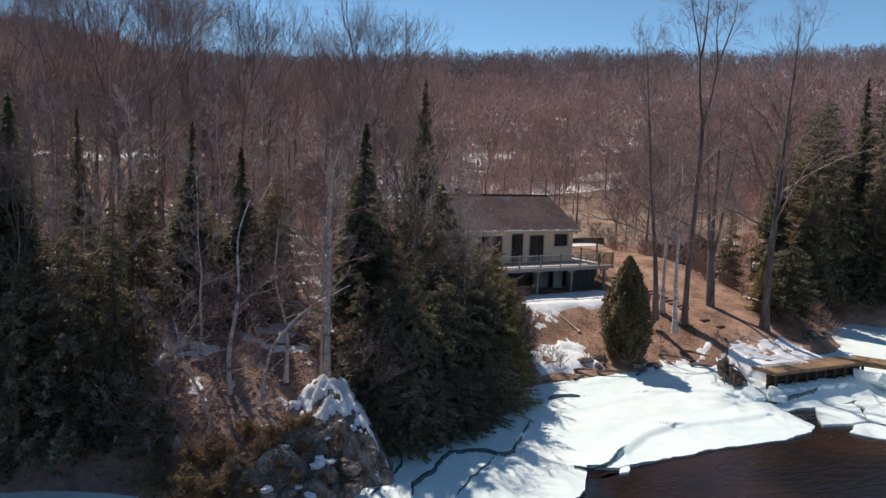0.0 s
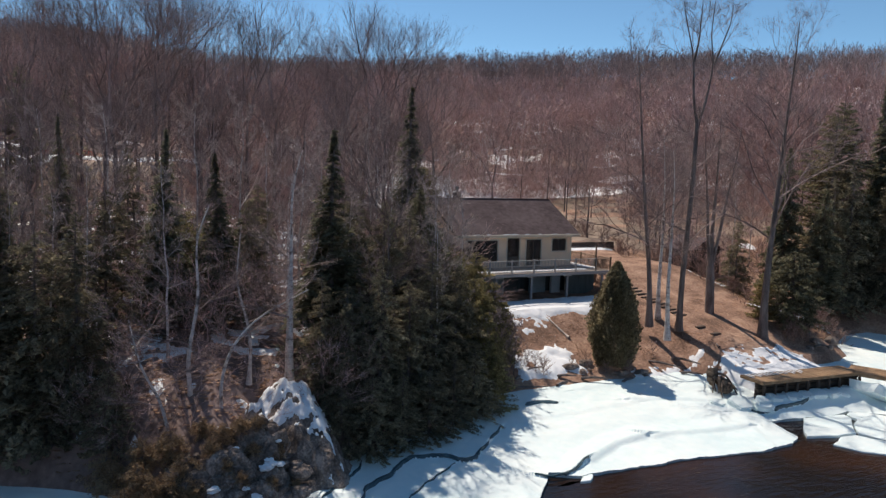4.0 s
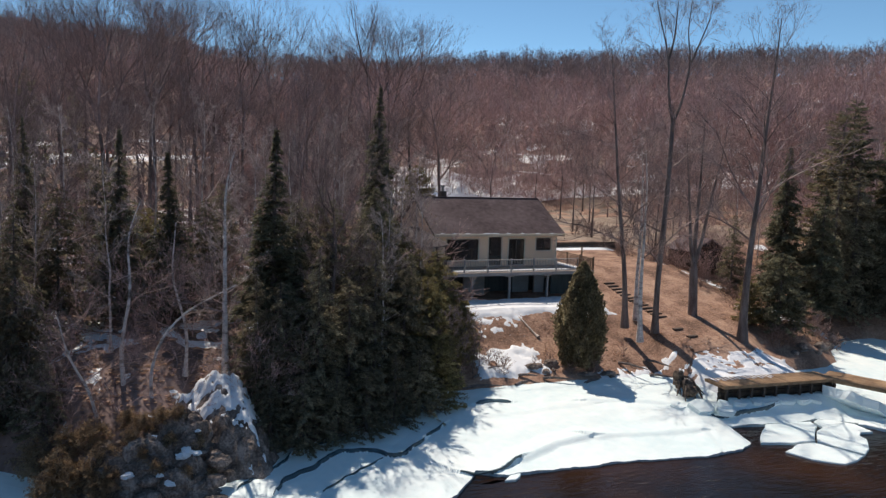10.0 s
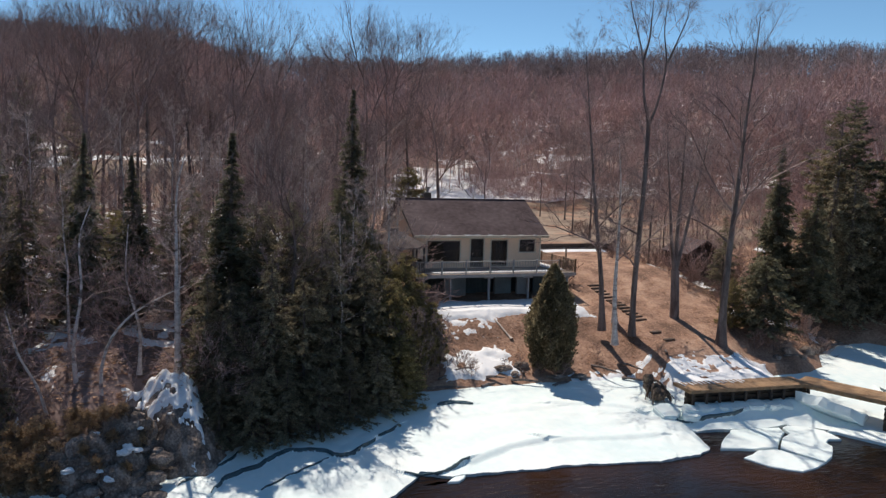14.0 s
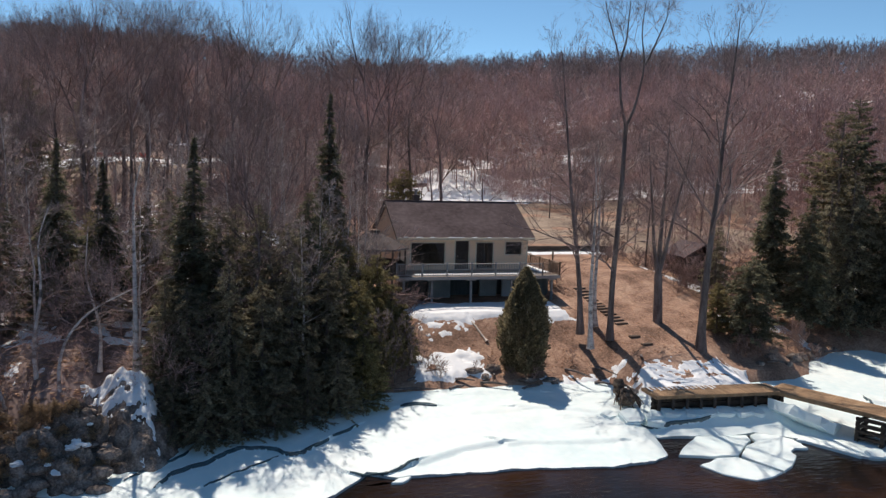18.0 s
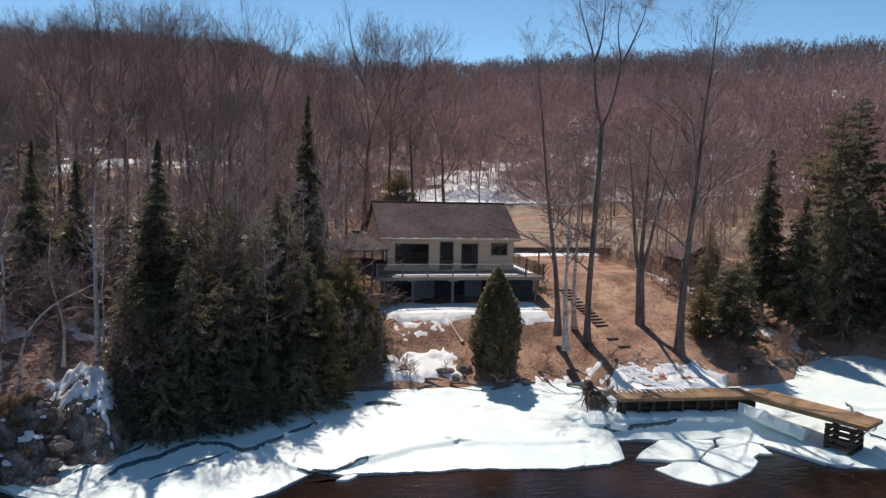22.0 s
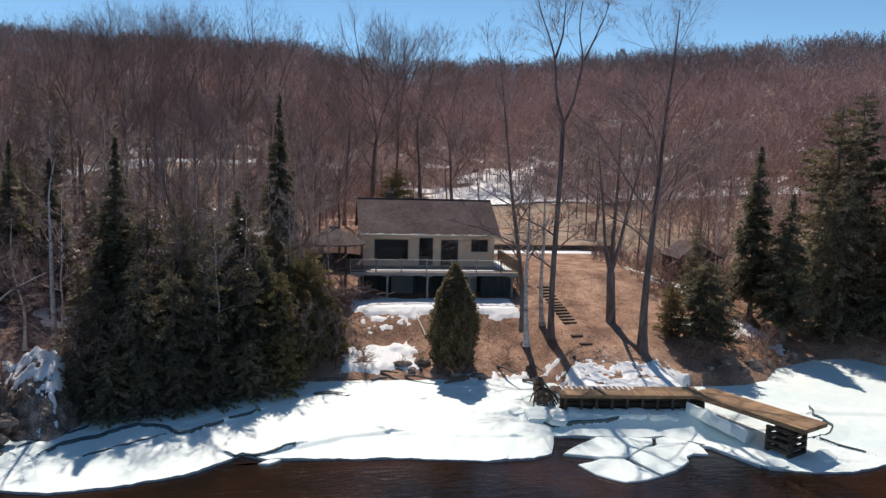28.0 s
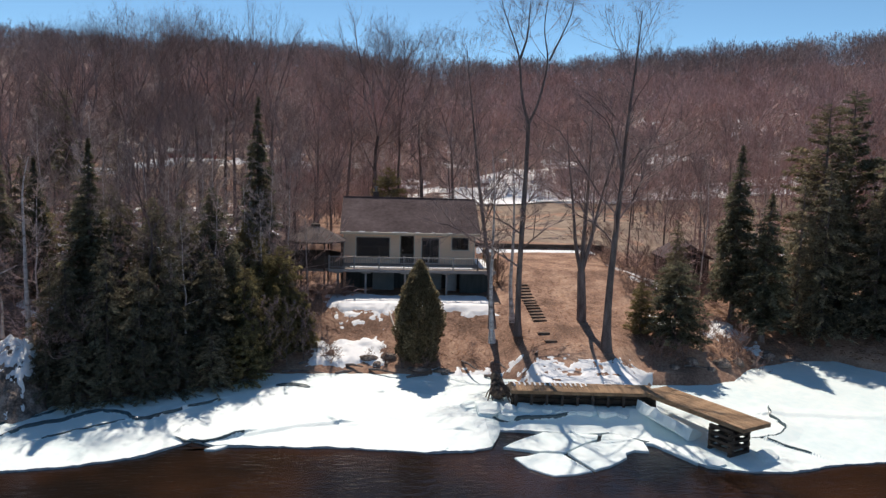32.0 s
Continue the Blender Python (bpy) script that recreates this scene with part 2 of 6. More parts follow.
# ---- mesh helpers ----
def mesh_of(name, verts, quads=None, tris=None, mats=(), index=None, smooth=False):
    me = bpy.data.meshes.new(name)
    quads = np.zeros((0, 4), int) if quads is None else np.asarray(quads, int).reshape(-1, 4)
    tris = np.zeros((0, 3), int) if tris is None else np.asarray(tris, int).reshape(-1, 3)
    me.vertices.add(len(verts))
    me.vertices.foreach_set("co", np.asarray(verts, np.float32).ravel())
    me.loops.add(quads.size + tris.size)
    me.loops.foreach_set("vertex_index", np.concatenate([quads.ravel(), tris.ravel()]).astype(np.int32))
    me.polygons.add(len(quads) + len(tris))
    starts = np.concatenate([np.arange(len(quads)) * 4, quads.size + np.arange(len(tris)) * 3])
    me.polygons.foreach_set("loop_start", starts.astype(np.int32))
    for m in mats:
        me.materials.append(m)
    if index is not None:
        me.polygons.foreach_set("material_index", np.asarray(index, np.int32))
    me.polygons.foreach_set("use_smooth", np.full(len(quads) + len(tris), smooth))
    me.update(calc_edges=True)
    me.validate()
    return me


def thing(name, label, category, group="", kind="", at=(0, 0, 0)):
    ob = new(name)
    ob.location = at
    ob.empty_display_size = 0.2
    return tagged(ob, label, category, group, kind)


def part(name, data, mat=None, parent=None, label="", at=None):
    """One mesh object, under a thing or a part."""
    if isinstance(data, bmesh.types.BMesh):
        me = bpy.data.meshes.new(name)
        data.to_mesh(me)
        data.free()
        data = me
    if mat is not None and not data.materials:
        data.materials.append(mat)
    ob = new(name, data)
    if parent is not None:
        ob.parent = parent
    if at is not None:
        ob.matrix_local = at if isinstance(at, Matrix) else Matrix.Translation(at)
    if label:
        ob["label"] = label
    return ob


def box(x0, x1, y0, y1, z0, z1, bevel=0.01, into=None):
    bm = into if into is not None else bmesh.new()
    m = Matrix.Translation(((x0 + x1) / 2, (y0 + y1) / 2, (z0 + z1) / 2)) @ Matrix.Diagonal((x1 - x0, y1 - y0, z1 - z0, 1))
    made = bmesh.ops.create_cube(bm, size=1, matrix=m)
    if bevel:
        edges = list({e for v in made["verts"] for e in v.link_edges})
        bmesh.ops.bevel(bm, geom=edges, offset=bevel, segments=1, affect="EDGES")
    return bm


def prism(points, z0, z1):
    """A plate of that outline."""
    bm = bmesh.new()
    low = [bm.verts.new((x, y, z0)) for x, y in points]
    top = [bm.verts.new((x, y, z1)) for x, y in points]
    k = len(points)
    bm.faces.new(top)
    bm.faces.new(low[::-1])
    for i in range(k):
        bm.faces.new((low[i], low[(i + 1) % k], top[(i + 1) % k], top[i]))
    bmesh.ops.recalc_face_normals(bm, faces=bm.faces)
    return bm


def tube(path, radii, sides):
    path, radii = np.asarray(path, float), np.asarray(radii, float)
    tan = np.gradient(path, axis=0)
    tan /= np.linalg.norm(tan, axis=1, keepdims=True) + 1e-9
    ref = np.array([1.0, 0, 0]) if abs(tan[0, 0]) < 0.8 else np.array([0, 1.0, 0])
    u = np.cross(tan, ref)
    u /= np.linalg.norm(u, axis=1, keepdims=True) + 1e-9
    w = np.cross(tan, u)
    a = np.arange(sides) * 2 * math.pi / sides
    ring = path[:, None] + radii[:, None, None] * (np.cos(a)[None, :, None] * u[:, None] + np.sin(a)[None, :, None] * w[:, None])
    i, j = np.meshgrid(np.arange(len(path) - 1), np.arange(sides), indexing="ij")
    k = (j + 1) % sides
    q = np.stack([i * sides + j, i * sides + k, (i + 1) * sides + k, (i + 1) * sides + j], -1).reshape(-1, 4)
    return ring.reshape(-1, 3), q


def cones(a, b, r):
    """Thin three-sided tapering twigs from a to b."""
    n = len(a)
    d = b - a
    d = d / (np.linalg.norm(d, axis=1, keepdims=True) + 1e-9)
    u = np.cross(d, np.where(np.abs(d[:, 2:3]) > 0.8, [[1.0, 0, 0]], [[0, 0, 1.0]]))
    u /= np.linalg.norm(u, axis=1, keepdims=True) + 1e-9
    w = np.cross(d, u)
    v = np.empty((n, 4, 3))
    for k in range(3):
        an = k * 2 * math.pi / 3
        v[:, k] = a + r[:, None] * (math.cos(an) * u + math.sin(an) * w)
    v[:, 3] = b
    base = (np.arange(n) * 4)[:, None]
    t = np.concatenate([base + np.array(f)[None] for f in ((0, 1, 3), (1, 2, 3), (2, 0, 3))])
    return v.reshape(-1, 3), t


class Geo:
    def __init__(self):
        self.v, self.q, self.t, self.n = [], [], [], 0

    def add(self, v, q=None, t=None):
        if q is not None:
            self.q.append(np.asarray(q) + self.n)
        if t is not None:
            self.t.append(np.asarray(t) + self.n)
        self.v.append(np.asarray(v))
        self.n += len(v)

    def arrays(self):
        return (np.concatenate(self.v) if self.v else np.zeros((0, 3)),
                np.concatenate(self.q) if self.q else np.zeros((0, 4), int),
                np.concatenate(self.t) if self.t else np.zeros((0, 3), int))

    def mesh(self, name, mat, smooth=False):
        v, q, t = self.arrays()
        return mesh_of(name, v, q, t, (mat,), smooth=smooth)


def hash_noise(x, y, scale, seed=0.0):
    """Smooth value noise on arrays, about -1 to 1."""
    x, y = np.asarray(x, float) / scale + seed * 13.7, np.asarray(y, float) / scale + seed * 7.3
    xi, yi = np.floor(x), np.floor(y)
    fx, fy = x - xi, y - yi
    fx, fy = fx * fx * (3 - 2 * fx), fy * fy * (3 - 2 * fy)

    def h(a, b):
        s = np.sin(a * 127.1 + b * 311.7 + seed * 17.17) * 43758.5453
        return (s - np.floor(s)) * 2 - 1
    return (h(xi, yi) * (1 - fx) + h(xi + 1, yi) * fx) * (1 - fy) + (h(xi, yi + 1) * (1 - fx) + h(xi + 1, yi + 1) * fx) * fy


def fbm(x, y, scale, seed=0.0, octaves=4):
    return sum(hash_noise(x, y, scale / 2 ** k, seed + k) / 2 ** k for k in range(octaves)) / 1.6


def ease(a, b, x):
    t = np.clip((np.asarray(x, float) - a) / (b - a), 0, 1)
    return t * t * (3 - 2 * t)


# ---- the land ----
SHORE_X = [-60, -8, 2, 6, 9, 12, 15, 18, 21, 24, 26.5, 30, 34, 38, 40.5, 44, 50, 56, 59, 63, 66, 69, 74, 90, 140]
SHORE_Y = [46, 37, 33.5, 29, 27.6, 29.3, 30.4, 31.4, 32.3, 34.2, 36, 36.6, 36.4, 36, 34.3, 34.2, 34.6, 36, 38.6, 41, 41, 37, 32, 22, 5]


def shore(x):
    return np.interp(x, SHORE_X, SHORE_Y)


def ground(x, y):
    x, y = np.asarray(x, float), np.asarray(y, float)
    d = y - shore(x) + 0.5 * fbm(x, y, 3.0, 2)
    left = np.interp(d, [-8, -1, 0, 1.5, 5, 15, 45, 63, 71, 90], [-2, -0.4, 0.5, 2.0, 4.2, 6.4, 9.0, 9.8, 13.3, 13.8])
    mid = np.interp(y, [30, 34.6, 36.2, 37.5, 40.4, 41.8, 43, 45, 57.5, 60, 62, 88, 100], [-2, 0.2, 1.05, 1.6, 2.75, 3.55, 4.2, 4.35, 4.4, 6.6, 7.0, 7.6, 9])
    y2 = y - 3.2 * ease(47.8, 50.2, x) * (1 - ease(35, 40, y))
    lawn = np.interp(y2, [28, 30.9, 31.8, 34.0, 36.2, 40, 44, 47, 50, 60.9, 61.15, 88, 100], [-2, 0.0, 1.45, 1.85, 2.7, 3.55, 4.4, 5.3, 6.0, 6.35, 7.0, 7.6, 9])
    right = np.interp(d, [-8, -1, 0, 1.5, 4, 10, 16, 22, 32, 50, 60], [-2, -0.2, 0.8, 1.7, 2.5, 3.5, 4.7, 5.5, 7, 8, 9])
    z = left + (mid - left) * ease(20, 27.5, x)
    z = z + (lawn - z) * ease(40.3, 42.8, x)
    z = z + (right - z) * ease(51.5, 57, x)
    r = np.hypot(x - 20, y + 5)
    z = z + np.interp(r, [108, 120, 150, 230, 290, 320, 900], [0, 1.0, 5.5, 23.5, 34.5, 36.5, 37.0]) * (1 + 0.18 * ease(70, 190, x))
    far = ease(60, 110, r)
    land = ease(0, 3, d)
    return z + land * (0.10 * fbm(x, y, 2.5, 5) + far * 1.2 * fbm(x, y, 22, 9))


def lines(*spans):
    return np.concatenate([np.arange(a, b, s) for a, b, s in spans])


def sheet(xs, ys, fn):
    X, Y = np.meshgrid(xs, ys)
    Z = fn(X, Y)
    v = np.stack([X, Y, Z], -1).reshape(-1, 3)
    i, j = np.meshgrid(np.arange(len(ys) - 1), np.arange(len(xs) - 1), indexing="ij")
    w = len(xs)
    q = np.stack([i * w + j, i * w + j + 1, (i + 1) * w + j + 1, (i + 1) * w + j], -1).reshape(-1, 4)
    return v, q


gx = lines((-900, -120, 40), (-120, -12, 4), (-12, 76, 0.5), (76, 200, 4), (200, 901, 50))
gy = lines((-700, -20, 60), (-20, 20, 8), (20, 66, 0.5), (66, 300, 4), (300, 901, 50))
v, q = sheet(gx, gy, ground)
cx, cy = v[q[:, 0], 0], v[q[:, 0], 1]
# faces under the woods take the litter colour that has tree shade in it
wooded = (np.hypot(cx - 20, cy + 5) > 112) | ((cx < 25) & (cy < 74))
ground_ob = part("ground", mesh_of("ground", v, q, mats=(M_GROUND, M_FOREST_SHADE), index=wooded.astype(int), smooth=True))
tagged(ground_ob, "brown ground of dead grass and fallen leaves", "ground", kind="structure")
v, q = sheet(lines((-900, 901, 100)), lines((-900, 62, 60)), lambda X, Y: X * 0 - 0.10)
tagged(part("water", mesh_of("water", v, q, mats=(M_WATER,))), "dark brown open water with small ripples", "water", kind="structure")


def snow_patch(name, x0, x1, y0, y1, step, mask, thick=0.10, label="patch of melting snow on the ground"):
    """Snow that lies on the ground where mask(x, y) is above zero."""
    xs, ys = np.arange(x0, x1 + step, step), np.arange(y0, y1 + step, step)
    X, Y = np.meshgrid(xs, ys)
    m = mask(X, Y)
    Z = ground(X, Y) + np.clip(m * 2.0, -0.6, 1) * thick
    v = np.stack([X, Y, Z], -1).reshape(-1, 3)
    i, j = np.meshgrid(np.arange(len(ys) - 1), np.arange(len(xs) - 1), indexing="ij")
    w = len(xs)
    q = np.stack([i * w + j, i * w + j + 1, (i + 1) * w + j + 1, (i + 1) * w + j], -1).reshape(-1, 4)
    keep = (m.ravel()[q] > -0.05).any(axis=1)
    ob = part(name, mesh_of(name, v, q[keep], mats=(M_SNOW,), smooth=True))
    return tagged(ob, label, "snow", kind="stuff")


def bumpy(x0, x1, y0, y1, rough=0.5, scale=1.6, seed=1.0, soft=0.8):
    def f(X, Y):
        edge = np.minimum(np.minimum(X - x0, x1 - X), np.minimum(Y - y0, y1 - Y)) / soft
        return np.clip(edge, -2, 1) - rough + rough * 1.6 * fbm(X, Y, scale, seed)
    return f


# ---- ice ----
EDGE_X = [-60, 0, 7, 9.4, 11, 13, 15.3, 18.6, 21.2, 22.4, 23.0, 24.3, 24.9, 26, 30.5, 33.2, 35.5, 37.4, 38.5, 39.0, 39.3, 41.6, 43, 44.6, 45.2, 46.6, 47.1, 47.4, 48.1, 48.6, 49.0, 50.8, 52.8, 55, 57, 60, 70, 90]
EDGE_Y = [30, 27.5, 27.6, 27.2, 25.8, 23.6, 23.1, 23.8, 24.9, 26.2, 26.9, 26.2, 26.3, 26.2, 26.0, 25.6, 25.3, 25.4, 26.0, 27.4, 28.5, 28.15, 27.9, 27.8, 28.0, 27.0, 26.7, 26.4, 25.0, 23.7, 23.3, 22.7, 22.6, 23.2, 23.7, 24, 22, 10]


def edge(x):
    return np.interp(x, EDGE_X, EDGE_Y) + 0.12 * fbm(x, x * 0, 1.2, 3) + 0.05 * fbm(x, x * 0, 0.3, 6)


def seg_dist(X, Y, pts):
    best, side = np.full(X.shape, 99.0), np.zeros(X.shape)
    for (ax, ay), (bx, by) in zip(pts[:-1], pts[1:]):
        dx, dy = bx - ax, by - ay
        t = np.clip(((X - ax) * dx + (Y - ay) * dy) / (dx * dx + dy * dy), 0, 1)
        ex, ey = X - ax - t * dx, Y - ay - t * dy
        d = np.hypot(ex, ey)
        s = np.sign(dx * ey - dy * ex)
        near = d < best
        best, side = np.where(near, d, best), np.where(near, s, side)
    return best, side


CRACKS = [  # outline, half width of the open gap (0: closed), step between its sides
    ([(13.7, 26.5), (14.4, 27.8), (15.7, 28.5), (17.3, 29.8), (19.1, 29.4), (19.4, 28.8), (20.2, 28.8), (21.1, 29.7), (21.7, 30.2)], 0.075, 0.14),
    ([(21.9, 30.5), (23.4, 31.8)], 0.05, 0.08),
    ([(12.4, 27.6), (13.4, 28.5), (14.6, 29.4), (15.2, 30.2)], 0.07, 0.05),
    ([(15.8, 30.4), (17.4, 31.0), (18.2, 31.5)], 0.05, 0.05),
    ([(15.7, 26.5), (17.4, 27.7), (19.1, 28.7)], 0.03, 0.04),
    ([(22.2, 26.9), (22.7, 26.6), (24.0, 26.6), (25.6, 27.4)], 0.05, 0.10),
    ([(25.5, 27.2), (28.2, 28.4), (30.1, 28.6)], 0.0, 0.20),
    ([(30.2, 28.8), (30.6, 28.4), (31.7, 28.5), (34.5, 28.0), (36.6, 27.8)], 0.0, 0.13),
    ([(36.2, 25.8), (36.9, 27.4), (37.6, 28.6), (39.2, 28.8)], 0.0, 0.05),
    ([(33.0, 33.0), (35.4, 32.4), (37.4, 31.4)], 0.0, 0.10),
    ([(26.0, 32.4), (29.0, 32.3), (33.0, 32.6)], 0.0, 0.05),
    ([(26.3, 34.1), (27.3, 34.3), (28.4, 33.9)], 0.22, 0.05),
    ([(30.5, 35.2), (33.0, 35.4), (35.2, 35.0)], 0.0, 0.06),
    ([(38.3, 30.2), (40.0, 29.0), (42.0, 28.9), (43.5, 29.1)], 0.05, 0.10),
    ([(55.9, 31.0), (55.3, 29.6), (55.5, 28.0), (54.6, 27.0), (53.4, 26.4), (52.6, 26.4)], 0.06, 0.14),
    ([(55.5, 29.9), (58.0, 29.9), (64.0, 29.3)], 0.0, 0.12),
    ([(53.4, 26.2), (54.4, 25.2), (55.0, 24.6)], 0.03, 0.10),
]



def ice_z(X, Y):
    e, s = np.interp(X, EDGE_X, EDGE_Y), shore(X)
    t = np.clip((Y - e) / np.maximum(s - e, 0.5), 0, 1.3)
    z = 0.02 + t * np.interp(X, [0, 12, 22, 30, 42, 50, 60, 70], [0.5, 0.55, 0.8, 1.05, 0.85, 0.75, 0.8, 0.7])
    pushed = ease(39.4, 40.6, X) * (1 - ease(47.6, 49.0, X)) * np.exp(-((Y - 29.9 + 0.07 * (X - 40.1)) / 1.0) ** 2)
    return z + 0.72 * pushed + 0.06 * fbm(X, Y, 3.0, 4) + 0.03 * fbm(X, Y, 0.8, 8)


def ice_sheet():
    xs = lines((-40, 8, 0.5), (8, 62, 0.1), (62, 90, 0.5))
    n = 100
    vs = np.concatenate([[0.0, 0.0, 0.0], np.linspace(0, 1.12, n)])
    X = np.repeat(xs[None], len(vs), 0)
    e, s = edge(xs)[None], shore(xs)[None]
    Y = e + (np.maximum(s, e + 1.0) - e) * vs[:, None]
    Z = ice_z(X, Y)
    for pts, half, step in CRACKS:
        d, side = seg_dist(X, Y, pts)
        if half:
            Z += step * np.clip(side, 0, 1) * np.clip(1 - d / 0.9, 0, 1)
        else:
            Z += step * ease(-0.28, 0.28, side * d) * np.clip(1 - d / 1.3, 0, 1)
    Z[0] = -0.9
    Y[0] += 0.12
    Z[1] = -0.30
    Y[1] += 0.05
    v = np.stack([X, Y, Z], -1).reshape(-1, 3)
    w = len(xs)
    i, j = np.meshgrid(np.arange(len(vs) - 1), np.arange(w - 1), indexing="ij")
    q = np.stack([i * w + j, i * w + j + 1, (i + 1) * w + j + 1, (i + 1) * w + j], -1).reshape(-1, 4)
    steep = (np.ptp(v[:, 2][q], axis=1) > 0.11) & (i.ravel() < 3)
    ob = part("ice_sheet", mesh_of("ice_sheet", v, q, mats=(M_ICE, M_ICE_EDGE), index=steep.astype(int), smooth=False))
    return tagged(ob, "white cracked shelf of lake ice along the shore", "ice", kind="structure"), (X, Y, Z)


ice_ob, ICE_GRID = ice_sheet()


def ice_top(x, y):
    """The height of the finished ice under a point of the shelf."""
    X, Y, Z = ICE_GRID
    j = int(np.clip(np.searchsorted(X[0], x) - 1, 0, X.shape[1] - 2))
    f = (x - X[0, j]) / (X[0, j + 1] - X[0, j])
    return float((1 - f) * np.interp(y, Y[2:, j], Z[2:, j]) + f * np.interp(y, Y[2:, j + 1], Z[2:, j + 1]))


def crack_run(pts, half, step, seed):
    """A ragged open crack with slush in it and a raised lip of ice along one side."""
    r = np.random.default_rng(seed)
    p = np.array([(x, y, 0.0) for x, y in pts])
    n = max(12, int(np.linalg.norm(np.diff(p, axis=0), axis=1).sum() / 0.16))
    p = bend(p, n)
    t = np.gradient(p, axis=0)[:, :2]
    t /= np.linalg.norm(t, axis=1, keepdims=True) + 1e-9
    nor = np.stack([-t[:, 1], t[:, 0]], -1)
    s = np.linspace(0, 1, n)
    wide = half * (0.6 + 0.45 * np.abs(np.sin(s * n * 0.09 + seed))) * np.clip(np.minimum(s, 1 - s) * 7, 0.1, 1) * r.uniform(0.9, 1.1, n)
    jit = np.convolve(np.pad(r.normal(0, 1, n), 1, mode="edge"), np.ones(3) / 3, mode="valid")
    mid = p[:, :2] + nor * (0.05 * jit)[:, None]
    rows = []
    for k, up in ((-1.0, -0.05), (-0.75, 0.0), (0.75, 0.0), (1.0, -0.05)):
        xy = mid + nor * (wide * k)[:, None]
        if up < 0:
            rows.append(np.array([(a[0], a[1], ice_top(a[0], a[1]) + up) for a in xy]))
        else:
            rows.append(np.array([(a[0], a[1], max(ice_top(a[0] + dx, a[1] + dy) for dx in (-0.07, 0, 0.07) for dy in (-0.07, 0, 0.07)) + 0.03) for a in xy]))
    v = np.stack(rows, 1).reshape(-1, 3)
    i, j = np.meshgrid(np.arange(n - 1), np.arange(3), indexing="ij")
    q = np.stack([i * 4 + j, i * 4 + j + 1, (i + 1) * 4 + j + 1, (i + 1) * 4 + j], -1).reshape(-1, 4)
    part("crack", mesh_of("crack", v, q, mats=(M_CRACK,)), None, ice_ob, "open crack with dark slush")




def floe(points, top, thick=0.30, seed=0):
    """A loose plate of ice with a ragged rim."""
    pts = []
    for k, (a, b) in enumerate(zip(points, points[1:] + points[:1])):
        a, b = np.array(a, float), np.array(b, float)
        m = max(2, int(np.linalg.norm(b - a) / 0.3))
        for t in np.arange(m) / m:
            p = a + (b - a) * t
            w = 0.06 * fbm(p[0], p[1], 0.5, seed)
            pts.append((float(p[0] + w), float(p[1] - w)))
    bm = prism(pts, top - thick, top)
    top_face = max(bm.faces, key=lambda f: f.calc_center_median().z)
    bmesh.ops.bevel(bm, geom=list(top_face.edges), offset=0.03, segments=1, affect="EDGES")
    ob = part("ice_floe", bm, M_ICE)
    ob.rotation_euler = (0, 0, 0)
    return tagged(ob, "loose flat plate of white ice in the water", "ice floe", "loose ice plates")


for k, (pts, top) in enumerate([
    ([(39.05, 25.9), (40.2, 27.0), (41.65, 28.1), (43.0, 27.9), (44.55, 27.7), (44.3, 27.0), (43.5, 26.4), (42.15, 25.2), (41.4, 25.3), (40.8, 25.3)], 0.05),
    ([(39.4, 24.6), (40.1, 24.85), (40.85, 25.2), (42.0, 25.1), (42.5, 23.9), (42.95, 22.85), (42.0, 22.5), (41.05, 22.3), (40.5, 22.7), (39.9, 23.3)], -0.01),
    ([(42.25, 25.15), (43.55, 26.3), (44.45, 26.75), (44.6, 27.2), (44.75, 27.7), (45.4, 27.9), (46.2, 27.4), (46.75, 26.6), (46.7, 25.9), (46.6, 25.3), (45.9, 25.45), (45.3, 25.1), (45.2, 24.5), (44.7, 24.0), (44.0, 23.4), (43.1, 22.9), (42.7, 23.9)], 0.04),
    ([(46.8, 26.4), (47.2, 26.2), (48.0, 24.6), (48.5, 23.6), (48.7, 23.9), (48.2, 25.3), (47.5, 26.8)], 0.08),
    ([(22.5, 25.9), (23.4, 25.75), (24.4, 26.0), (23.6, 26.15)], -0.1),
    ([(23.9, 25.75), (24.4, 25.7), (25.0, 26.25), (24.95, 26.55), (24.5, 26.3)], 0.02),
]):
    floe(pts, top, thick=0.42, seed=k)
# plates of ice pushed up against the dock
rr = np.random.default_rng(31)
x = 39.6
while x < 47.9:
    w = rr.choice([0.45, 0.6, 0.8, 1.1, 1.4])
    d = rr.uniform(0.32, 0.5)
    pts = [(-w / 2, -d * rr.uniform(0.7, 1.1)), (rr.uniform(-0.2, 0.2) * w, -d * 1.2), (w / 2, -d * rr.uniform(0.6, 1.0)), (w / 2 + rr.uniform(-0.1, 0.02), d * rr.uniform(0.6, 1.0)), (rr.uniform(-0.2, 0.2) * w, d * 1.1), (-w / 2 + rr.uniform(0, 0.1), d)]
    bm = prism(pts, -0.3, 0.0)
    bmesh.ops.bevel(bm, geom=list(bm.edges), offset=0.06, segments=2, affect="EDGES")
    ob = part("ice_plate", bm, M_ICE, at=pose(x + w / 2, 29.72 - 0.07 * (x - 40.1) + rr.uniform(-0.2, 0.05), 1.0 + rr.uniform(-0.1, 0.05), 9 + rr.uniform(-8, 8), rr.uniform(-7, 7), rr.uniform(-22, 18)))
    tagged(ob, "broken plate of ice pushed up against the dock", "ice plate", "pushed-up ice plates")
    x += w + 0.02
